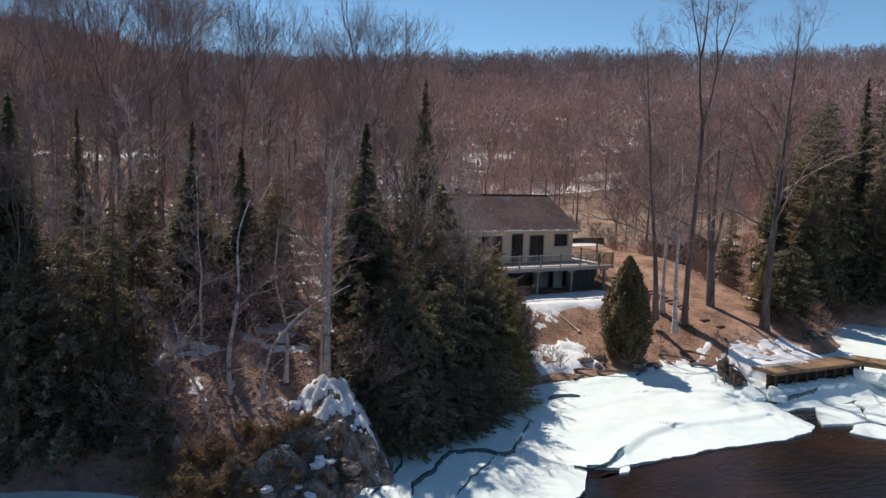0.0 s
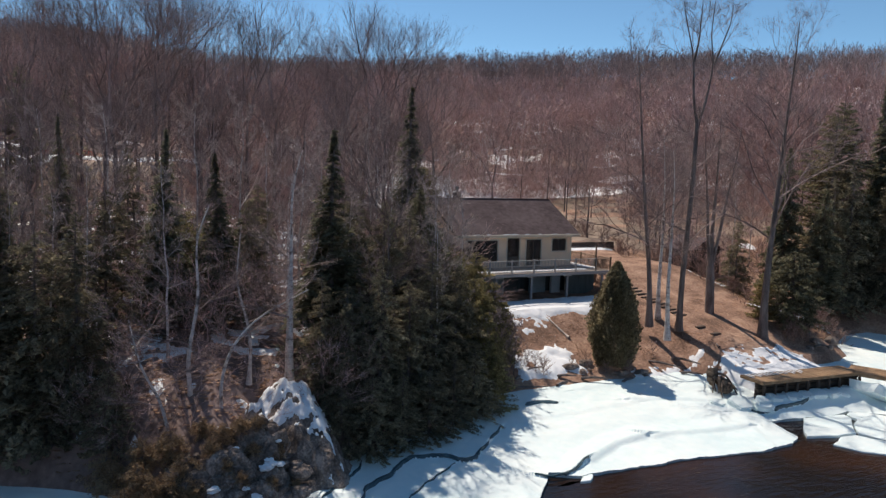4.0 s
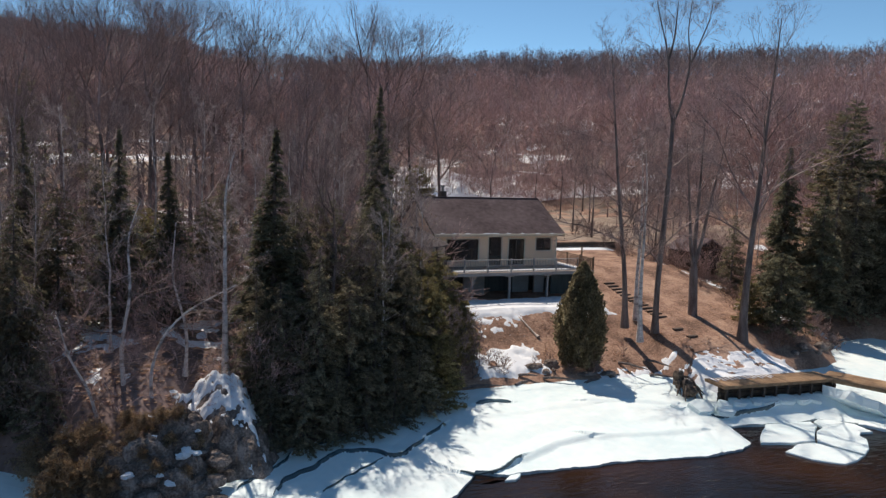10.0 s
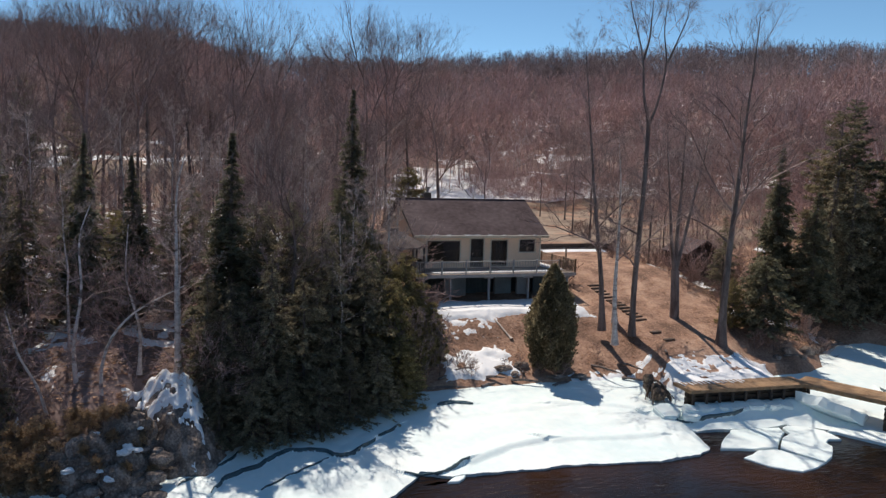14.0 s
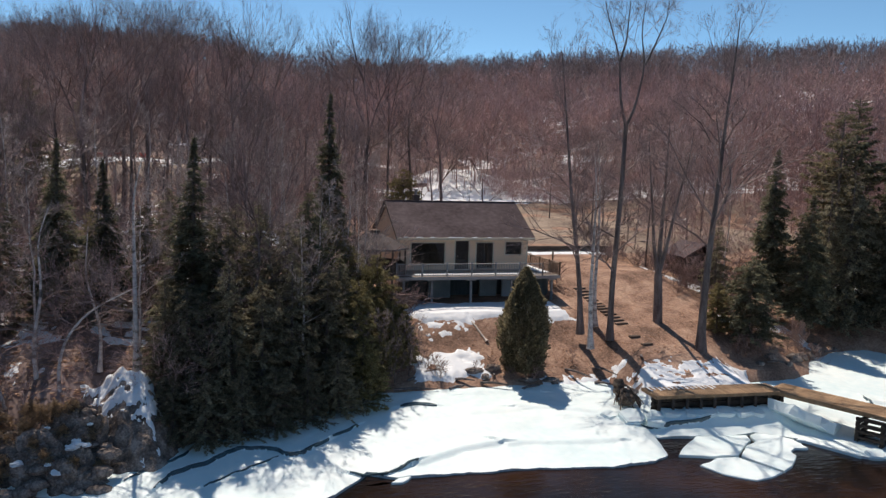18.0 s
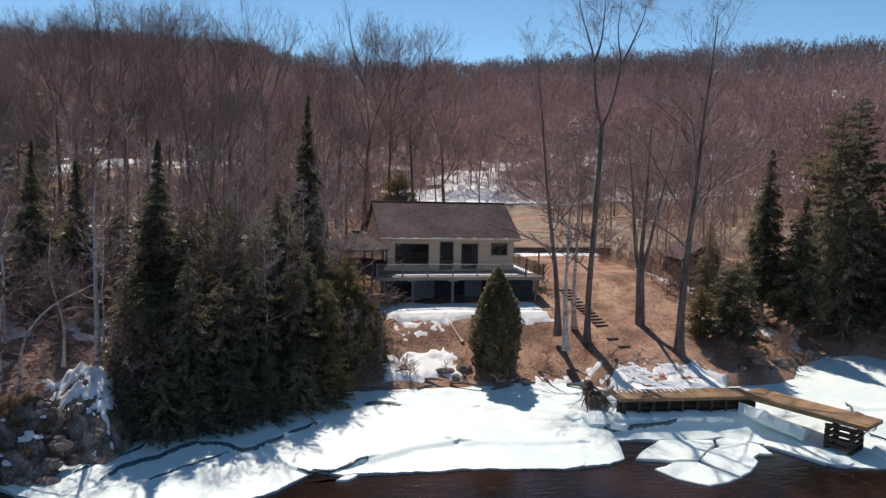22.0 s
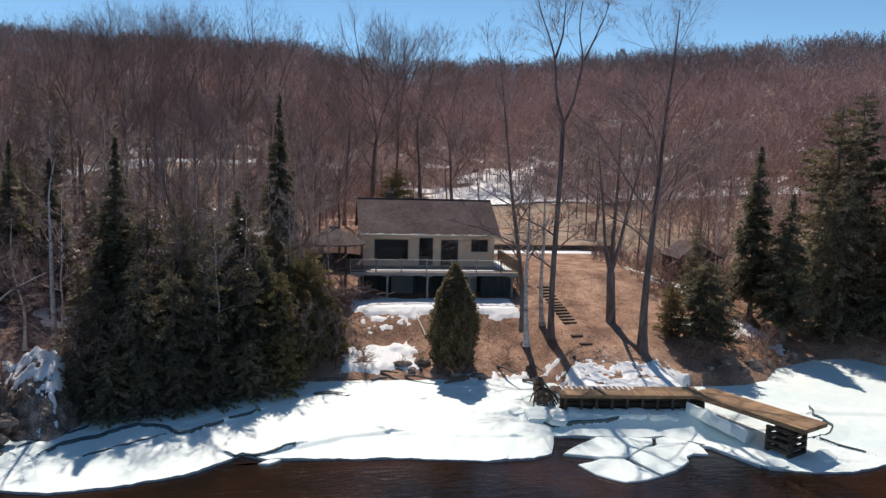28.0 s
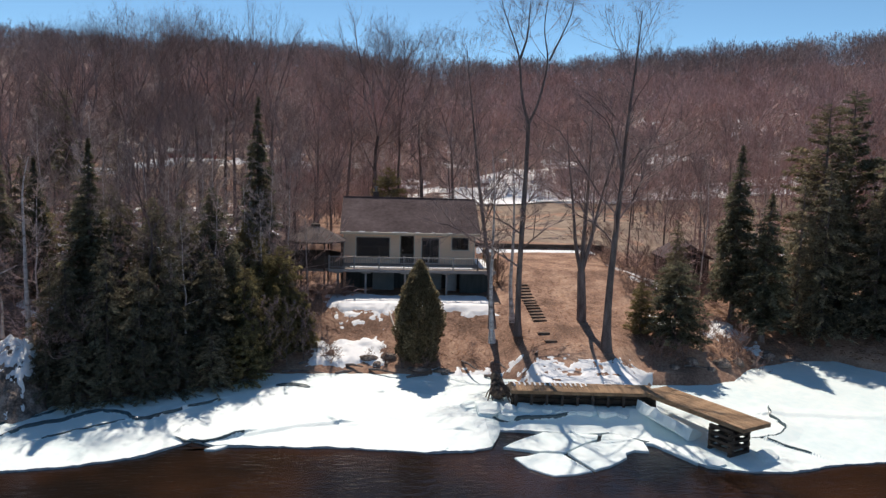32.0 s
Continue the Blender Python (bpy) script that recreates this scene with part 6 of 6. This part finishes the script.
a = [bm.verts.new((x, SY0 - 0.3, z)) for x, z in pts]
c = [bm.verts.new((x, SY1 + 0.3, z)) for x, z in pts]
bm.faces.new(a), bm.faces.new(c[::-1])
for i in range(6):
    bm.faces.new((a[i], c[i], c[(i + 1) % 6], a[(i + 1) % 6]))
bmesh.ops.recalc_face_normals(bm, faces=bm.faces)
part("roof", bm, M_ROOF, shed)
part("window", box(59.6, 60.3, SY0 - 0.03, SY0 + 0.02, b + 1.0, b + 1.6, 0.005), M_FRAME, shed)

# ---- snow ----
snow_patch("house_snow", 27.5, 41.6, 41.4, 46.2, 0.10, bumpy(28.3, 41.2, 41.9, 46.4, 0.45, 0.8, 2))
snow_patch("bank_snow", 27.0, 34.5, 36.0, 41.0, 0.12, bumpy(27.6, 33.2, 36.5, 40.0, 0.55, 0.8, 5), 0.13)
snow_patch("lawn_snow", 28.6, 33.6, 40.2, 43.4, 0.10, bumpy(29.2, 33.0, 40.5, 43.0, 0.85, 0.5, 6), 0.04)
dock_mask = bumpy(41.2, 50.7, 30.9, 35.5, 0.5, 0.7, 7)
snow_patch("dock_snow", 40.8, 52.0, 30.7, 36.0, 0.08, lambda X, Y: dock_mask(X, Y) + 1.1 * fbm(X, Y, 0.3, 17) * ease(32.6, 34.4, Y) - 0.1, 0.035)
for k in range(15):
    m = DOCK @ Matrix.Translation((0.2 + k * 0.3, 0, 0.004))
    ob = part("snow_streak", box(0, 0.11, 0.95 + 0.25 * abs(math.sin(k * 1.7)), KW, 0, 0.026, 0.01), M_SNOW, at=m)
    tagged(ob, "narrow streak of snow on the dock planks", "snow", "snow streaks")
snow_patch("bank_snow", 35.5, 42.5, 35.2, 37.4, 0.12, bumpy(35.8, 42.2, 35.2, 37.0, 0.75, 0.5, 8), 0.05)
snow_patch("wall_snow", 41.0, 54.0, 58.6, 60.9, 0.2, bumpy(41.4, 53.2, 59.2, 61.5, 0.3, 1.6, 9, 0.5))
yard = snow_patch("yard_grass", 38.0, 92.0, 61.2, 104.0, 0.5, lambda X, Y: np.minimum((Y - 62.0) / 1.5, (X - 39.5) / 1.5) - 0.1 + 0.5 * fbm(X, Y, 3, 31), 0.03, "tan dead grass of the open yard")
yard.data.materials[0] = M_GRASS
tagged(yard, "tan dead grass of the open yard", "grass", kind="stuff")
snow_patch("yard_snow", 30.0, 112.0, 86.0, 118.0, 0.7, lambda X, Y: np.minimum((Y - 96.5 - 2.0 * fbm(X, Y, 9, 2)) / 1.5, (104 - Y) / 4) - 0.1 + 0.7 * fbm(X, Y, 4, 3), 0.10)
field = snow_patch("field_grass", -16, 20, 78.0, 102.0, 0.6, lambda X, Y: np.minimum(np.minimum(X + 15, 19 - X), np.minimum(Y - 79, 101.5 - Y)) / 1.5 + 0.4 * fbm(X, Y, 3, 33), 0.04, "tan dead grass of the field below the road")
field.data.materials[0] = M_GRASS
tagged(field, "tan dead grass of the field below the road", "grass", kind="stuff")
snow_patch("shed_snow", 52.0, 60.0, 48.0, 54.0, 0.25, bumpy(53, 59, 49, 53, 0.6, 1.6, 4))
snow_patch("woods_snow", -10, 27, 30.5, 80, 0.22, lambda X, Y: fbm(X, Y, 1.1, 11) + 0.5 * fbm(X, Y, 0.45, 19) - 0.16 - 0.5 * (1 - ease(33.5, 36, Y)) - 3 * ease(22, 26, X) - 3 * ease(1.6, 0.8, Y - shore(X)), 0.07, "scattered snow among the trees")
snow_patch("hill_snow", -110, 230, 96, 190, 1.0, lambda X, Y: fbm(X, Y, 7, 12) + 0.45 * fbm(X, Y, 2.4, 22) + 0.5 * ease(42, 50, X) * (1 - ease(68, 78, X)) * (1 - ease(114, 128, Y)) + 0.02 - (Y - 100) / 150 - 0.45 * (1 - ease(25, 40, X)) + 0.12 * ease(34, 46, X) * (1 - ease(70, 90, X)) * (1 - ease(118, 140, Y)), 0.25, "scattered snow on the wooded hillside")
snow_patch("right_snow", 52, 90, 40, 88, 0.6, lambda X, Y: fbm(X, Y, 4, 13) - 0.42 - 0.5 * ease(57, 60, Y) * (1 - ease(66, 70, X)), 0.12, "scattered snow among the trees")


# ---- rocks ----
def boulder(x, y, z, sx, sy, sz, seed, label="grey-brown boulder on the shore", group="shore boulders"):
    bm = bmesh.new()
    bmesh.ops.create_icosphere(bm, subdivisions=3, radius=1)
    for v in bm.verts:
        p = v.co.copy()
        k = 1 + 0.30 * noise.noise(p * 1.3 + Vector((seed * 3.1, 0, 0))) + 0.14 * noise.noise(p * 3.1 + Vector((0, seed, 0)))
        v.co = Vector((p.x * sx * k, p.y * sy * k, p.z * sz * k))
    ob = part("boulder", bm, M_ROCK)
    ob.location = (x, y, z)
    return tagged(ob, label, "boulder", group)


for k, (x, y, sx, sy, sz) in enumerate([(53.4, 36.6, 0.9, 0.7, 0.6), (55.6, 36.9, 1.2, 0.8, 0.7), (31.9, 37.5, 0.7, 0.35, 0.25), (33.2, 37.7, 0.6, 0.35, 0.28), (35.1, 36.4, 0.8, 0.3, 0.2), (36.6, 36.3, 0.6, 0.3, 0.2), (32.4, 36.9, 0.3, 0.25, 0.2), (57.2, 38.0, 0.9, 0.8, 0.6), (60.5, 40.3, 1.0, 0.8, 0.7), (51.9, 35.8, 0.6, 0.5, 0.45), (40.9, 34.0, 0.6, 0.5, 0.4), (59.0, 39.0, 0.8, 0.7, 0.5), (63.0, 41.0, 1.0, 0.7, 0.5), (54.6, 36.2, 0.6, 0.5, 0.4)]):
    boulder(x, y, max(float(ground(x, y)) + 0.1, 0.75 if y < 35 else 0) - (0.12 if x > 50 else 0), sx * (0.55 if x > 50 else 0.9), sy * (0.55 if x > 50 else 0.9), sz * (0.55 if x > 50 else 0.8), k)


def lump(seed, sx, sy, sz, sub=4, rough=1.0):
    bm = bmesh.new()
    bmesh.ops.create_icosphere(bm, subdivisions=sub, radius=1)
    off = Vector((seed * 3.7, seed * 1.3, 0))
    for v in bm.verts:
        p = v.co.copy()
        k = 1 + rough * (0.24 * noise.noise(p * 1.4 + off) + 0.15 * noise.noise(p * 3.3 + off) + 0.07 * noise.noise(p * 8.0 + off))
        v.co = Vector((p.x * sx * k, p.y * sy * k, p.z * sz * k))
    return bm


def crag(seed, sx, sy, sz, sub=5, blocks=1.9, rough=1.0):
    """A fractured rock of broken blocks with deep joints."""
    bm = bmesh.new()
    bmesh.ops.create_icosphere(bm, subdivisions=sub, radius=1)
    off = Vector((seed * 3.7, seed * 1.3, seed * 0.7))
    for v in bm.verts:
        p = v.co.copy()
        q = Vector((p.x * sx, p.y * sy, p.z * sz * 1.5)) * blocks * 0.55 + off
        dist, cells = noise.voronoi(q + 0.35 * Vector((noise.noise(q * 1.3), noise.noise(q * 1.3 + Vector((4, 0, 0))), noise.noise(q * 1.3 + Vector((8, 0, 0))))))
        joint = min((dist[1] - dist[0]) * 4.0, 1.0)
        k = 1 + rough * (0.18 * noise.noise(p * 1.4 + off) + 0.16 * noise.noise(cells[0] * 5.3) + 0.13 * (joint - 1) + 0.05 * noise.noise(p * 7 + off) + 0.03 * noise.noise(p * 17 + off))
        v.co = Vector((p.x * sx * k, p.y * sy * k, p.z * sz * k))
    return bm


outcrop = thing("rock_outcrop", "large dark fractured rock outcrop with withered ferns and patches of snow", "rock")
for k, (x, y, z, sx, sy, sz) in enumerate([(9.2, 28.7, 0.4, 1.6, 1.25, 2.3), (8.0, 29.2, 0.5, 1.6, 1.3, 2.0), (10.5, 28.1, 0.1, 1.4, 1.1, 1.8), (10.2, 29.4, 0.8, 1.7, 1.3, 2.7), (12.2, 28.9, 0.1, 0.7, 0.7, 0.8), (13.3, 30.4, 0.3, 0.9, 0.9, 1.1), (6.8, 29.0, 0.1, 1.1, 0.9, 1.1)]):
    part("rock", crag(k, sx, sy, sz, 5 if k < 4 else 4), M_ROCK, outcrop, at=(x, y, z))


def slope_z(X, Y):
    """The ramp of rock beside the outcrop, falling towards the water and the evergreens."""
    z = 4.25 - 0.85 * np.clip(31.7 - Y, 0, 9) ** 1.15 - 1.5 * np.clip(X - 12.7 - 0.25 * (31.7 - Y), 0, 9) ** 1.2 - 0.75 * np.clip(12.0 - X, 0, 9) - 0.9 * np.clip(Y - 31.9, 0, 9)
    ledge = 0.22 * fbm(X, Y, 1.5, 41) + 0.16 * fbm(X, Y, 0.45, 42) + 0.12 * np.sign(fbm(X, Y, 0.8, 43)) * np.clip(np.abs(fbm(X, Y, 0.8, 43)) * 4, 0, 1)
    return np.maximum(z + ledge, -0.4)


xs, ys = np.arange(9.6, 15.2, 0.06), np.arange(27.9, 33.6, 0.06)
v, q = sheet(xs, ys, slope_z)
part("rock_slope", mesh_of("rock_slope", v, q, mats=(M_ROCK,)), None, outcrop)


def slope_snow(X, Y):
    band = 1.0 - np.abs(X - 12.65 - 0.32 * (31.4 - Y)) / (0.7 + 0.7 * ease(30.0, 31.3, Y))
    band = np.maximum(band, (1.0 - np.abs(Y - 31.5) / 0.45) * ease(10.6, 11.2, X) * (1 - ease(12.8, 13.2, X)))
    cover = 1.0 * band + 0.12 + 0.9 * fbm(X, Y, 0.8, 44) + 2.4 * fbm(X, Y, 0.24, 45) - 2.5 * ease(32.0, 32.6, Y) - 1.6 * (1 - ease(29.6, 30.6, Y)) - 1.4 * ease(0.2, 0.8, X - 12.7 - 0.25 * (31.7 - Y))
    return slope_z(X, Y) + np.clip(cover * 0.35, -0.12, 0.09)


v, q = sheet(xs, ys, slope_snow)
part("snow_cover", mesh_of("snow_cover", v, q, mats=(M_SNOW,), smooth=True), None, outcrop, "melting patchy snow")
rng = np.random.default_rng(77)
FERNS = [(9.5, 29.0, 3.1, 0.5), (8.9, 29.4, 2.7, 0.55), (10.2, 29.0, 3.2, 0.45), (8.4, 28.9, 2.3, 0.6), (7.4, 28.7, 1.5, 0.8), (6.7, 28.5, 0.9, 0.8), (5.7, 29.2, 0.9, 1.0), (7.7, 28.0, 1.0, 0.6), (6.1, 28.5, 0.6, 0.7),
         (7.0, 30.0, 1.9, 0.9), (6.0, 30.2, 1.8, 0.8), (8.3, 30.5, 2.4, 0.7), (4.7, 30.6, 1.0, 1.0), (9.9, 28.5, 2.3, 0.4), (10.9, 28.6, 2.0, 0.45), (11.2, 29.1, 2.4, 0.4), (8.8, 28.2, 1.9, 0.45), (10.4, 27.6, 1.2, 0.4), (9.3, 27.8, 1.5, 0.4), (11.4, 27.9, 0.9, 0.4), (7.2, 27.9, 0.7, 0.6), (5.2, 28.6, 0.5, 0.8)]
for x, y, z, k in FERNS:
    plant("fern_a", x, y, 1.5 * k, base=z)


# ---- across the road on the left ----
fence = thing("snow_fence", "long low red snow fence beside the road", "fence")
for i in range(9):
    x = 0.6 + i * 0.9
    part("post", box(x, x + 0.08, 104.9, 104.98, float(ground(x, 105)) - 0.3, float(ground(x, 105)) + 0.85, 0.01), M_RED, fence)
    if i < 8:
        for z in (0.25, 0.5, 0.75):
            zz = (float(ground(x, 105)) + float(ground(x + 0.9, 105))) / 2
            part("slat", box(x + 0.08, x + 0.9, 104.92, 104.96, zz + z - 0.08, zz + z + 0.08, 0.005), M_RED, fence)
snow_patch("road_snow", -16, 22, 99, 116, 0.4, lambda X, Y: np.minimum((Y - 102.3) / 1.2, (106.0 - Y) / 1.5) - 0.25 + 0.6 * fbm(X, Y, 4, 3), 0.3, "ploughed snow along the road")


def cabin(x0, x1, y0, y1, low, high, roof_rise, wall_mat, roof_mat, label):
    c = thing("cabin", label, "cabin")
    b = min(float(ground(x0, y0)), float(ground(x1, y0))) - 0.3
    part("wall", box(x0, x1, y0, y1, min(b, low), high, 0.02), wall_mat, c)
    bm = bmesh.new()
    xm = (x0 + x1) / 2
    pts = [(x0 - 0.35, high - 0.05), (xm, high + roof_rise), (x1 + 0.35, high - 0.05), (x1 + 0.35, high - 0.2), (xm, high + roof_rise - 0.15), (x0 - 0.35, high - 0.2)]
    a = [bm.verts.new((x, y0 - 0.35, z)) for x, z in pts]
    e = [bm.verts.new((x, y1 + 0.35, z)) for x, z in pts]
    bm.faces.new(a), bm.faces.new(e[::-1])
    for i in range(6):
        bm.faces.new((a[i], e[i], e[(i + 1) % 6], a[(i + 1) % 6]))
    bmesh.ops.recalc_face_normals(bm, faces=bm.faces)
    part("roof", bm, roof_mat, c)
    bm = bmesh.new()
    t = [bm.verts.new(p) for p in ((x0, y0 - 0.004, high - 0.06), (x1, y0 - 0.004, high - 0.06), (xm, y0 - 0.004, high + roof_rise - 0.16))]
    u = [bm.verts.new((p.co.x, y0 + 0.15, p.co.z)) for p in t]
    bm.faces.new(t), bm.faces.new(u[::-1])
    for i in range(3):
        bm.faces.new((t[i], u[i], u[(i + 1) % 3], t[(i + 1) % 3]))
    bmesh.ops.recalc_face_normals(bm, faces=bm.faces)
    part("gable", bm, wall_mat, c)
    part("window", box(xm - 0.45, xm + 0.45, y0 - 0.03, y0 + 0.02, high - 0.9, high - 0.1, 0.01), M_FRAME, c)
    return c


cabin(-16.2, -11.6, 100, 105, 10.5, 13.2, 1.3, M_GREY_WALL, M_GAZ_ROOF, "small grey cabin with a gable front among the trees")
cabin(17.4, 20.4, 75, 78, 9.4, 11.9, 0.7, M_SHED, M_ROOF, "small dark wooden shed in the woods behind the house")
cabin(-2.6, 0.05, 35.2, 37.2, 2.4, 4.6, 0.5, M_GREY_WALL, M_GAZ_ROOF, "small pale grey shed on the shore under evergreens")

# ---- hose, driftwood, debris ----
v, q = tube(bend([(32.9, 43.4, 3.75), (33.2, 42.2, float(ground(33.2, 42.2)) + 0.05), (33.5, 41.0, float(ground(33.5, 41)) + 0.05), (33.7, 40.3, float(ground(33.7, 40.3)) + 0.07)], 12), [0.07] * 11 + [0.14], 7)
tagged(part("drain_pipe", mesh_of("drain_pipe", v, q, mats=(M_PIPE,), smooth=True)), "pale plastic drain pipe lying on the lawn", "pipe")
rng = np.random.default_rng(23)
for x, y, L, a in [(29.8, 36.0, 1.5, 23), (31.9, 36.4, 2.0, -27), (38.0, 37.2, 2.3, -69), (40.2, 37.2, 2.0, -76), (34.3, 35.4, 1.5, 20), (28.7, 37.6, 1.7, 7), (26.4, 36.2, 2.7, -6), (23.2, 33.7, 3.2, 40), (30.4, 36.8, 1.2, -20), (42.6, 35.6, 1.2, 60), (58.4, 38.4, 2.0, 30), (61.5, 40.2, 1.6, -10), (36.6, 36.0, 1.1, 20), (52.6, 35.9, 1.4, -15), (33.0, 36.9, 1.2, 70), (39.3, 35.6, 1.4, -40), (27.4, 36.9, 1.6, 30), (41.6, 34.6, 1.5, -20)]:
    z = max(float(ground(x, y)), float(ice_z(np.array(x), np.array(y)))) + 0.08
    p = np.array([[0, 0, 0], [L * 0.35, 0.05, 0.06], [L * 0.7, -0.04, 0.05], [L, 0.02, 0.0]])
    v, q = tube(p, np.array([0.09, 0.08, 0.06, 0.03]), 6)
    ob = part("driftwood_log", mesh_of("driftwood_log", v, q, mats=(M_BARK,), smooth=True), at=pose(x, y, z, 0, 0, a))
    tagged(ob, "grey driftwood log lying along the shore", "log", "driftwood logs")

# a washed-out root mass hanging over the ice by the dock
M_ROOT = material("wet_roots", [(0.06, 0.042, 0.032), (0.14, 0.10, 0.075), (0.25, 0.19, 0.145)], 2.0, 0.85, 0.7, fine=14.0, stretch=(1, 1, 3))
root = thing("root_mass", "washed-out brown stump and roots hanging over the ice", "stump")
part("stump", crag(31, 0.34, 0.36, 0.62, 4, 2.4, 1.3), M_ROOT, root, at=(39.7, 33.3, 1.35))
part("bank_clod", crag(32, 0.42, 0.5, 0.42, 4, 2.4, 1.2), M_ROOT, root, at=(39.75, 32.3, 0.95))
rng = np.random.default_rng(91)
for k in range(15):
    a = rng.uniform(3.6, 5.9)
    p0 = np.array([39.72 + rng.uniform(-0.2, 0.2), 33.0 + rng.uniform(-0.4, 0.3), 1.3 + rng.uniform(-0.2, 0.35)])
    L = rng.uniform(0.5, 1.3)
    p = np.array([p0, p0 + [math.cos(a) * L * 0.5, math.sin(a) * L * 0.5, 0.1], p0 + [math.cos(a) * L * 0.85, math.sin(a) * L * 0.85, -0.45], p0 + [math.cos(a) * L, math.sin(a) * L, -0.9]]) + rng.normal(0, 0.06, (4, 3))
    v, q = tube(bend(p, 8), np.linspace(rng.uniform(0.06, 0.12), 0.025, 8), 6)
    part("root", mesh_of("root", v, q, mats=(M_ROOT,), smooth=True), None, root)

# grey brush heaped against the deck
brush = thing("brush_pile", "heap of crooked grey branches beside the deck", "brush pile")
rng = np.random.default_rng(57)
for k in range(16):
    x, y = rng.uniform(27.8, 30.6), rng.uniform(44.6, 45.4)
    a, L = rng.uniform(-0.7, 0.7) + (math.pi if k % 2 else 0), rng.uniform(0.9, 2.0)
    z = float(ground(x, y)) + rng.uniform(0.05, 0.75)
    p = np.array([(x, y, z), (x + math.cos(a) * L * 0.35, y + math.sin(a) * 0.3, z + 0.22), (x + math.cos(a) * L * 0.7, y + math.sin(a) * 0.5, z + rng.uniform(-0.1, 0.3)), (x + math.cos(a) * L, y + math.sin(a) * 0.6, z + rng.uniform(-0.2, 0.4))])
    v, q = tube(bend(p, 8), np.linspace(rng.uniform(0.05, 0.1), 0.015, 8), 6)
    part("branch", mesh_of("branch", v, q, mats=(M_BUSH,), smooth=True), None, brush)

# stones, snow and fallen wood round the outcrop
rng = np.random.default_rng(41)
for k in range(22):
    x, y = rng.uniform(7.6, 11.8), rng.uniform(26.9, 28.9)
    s = rng.uniform(0.18, 0.42)
    z = 0.25 + 1.5 * ease(26.8, 28.6, y) * rng.uniform(0.5, 1.1)
    boulder(x, y, float(z), s * 1.3, s, s * 0.7, 50 + k, "small weathered stone at the foot of the outcrop", "outcrop stones")
for k in range(9):
    x, y = rng.uniform(7.8, 11.0), rng.uniform(27.2, 29.2)
    s = rng.uniform(0.12, 0.3)
    ob = part("snow_clump", lump(20 + k, s * 1.0, s * 0.7, s * 0.5, 3, 1.8), M_SNOW, at=(x, y, float(0.9 + 1.9 * ease(27, 29, y))))
    tagged(ob, "small clump of old snow on the rocks", "snow", "snow clumps")
# bits of snow left along the gutter
for k in range(9):
    x = RX0 + 0.6 + k * 1.15 + rng.uniform(-0.3, 0.3)
    ob = part("snow_bit", lump(40 + k, rng.uniform(0.1, 0.35), 0.06, 0.03, 2), M_SNOW, at=(x, EAVE_Y - 0.06, 8.99))
    tagged(ob, "last bit of snow in the gutter", "snow", "gutter snow")
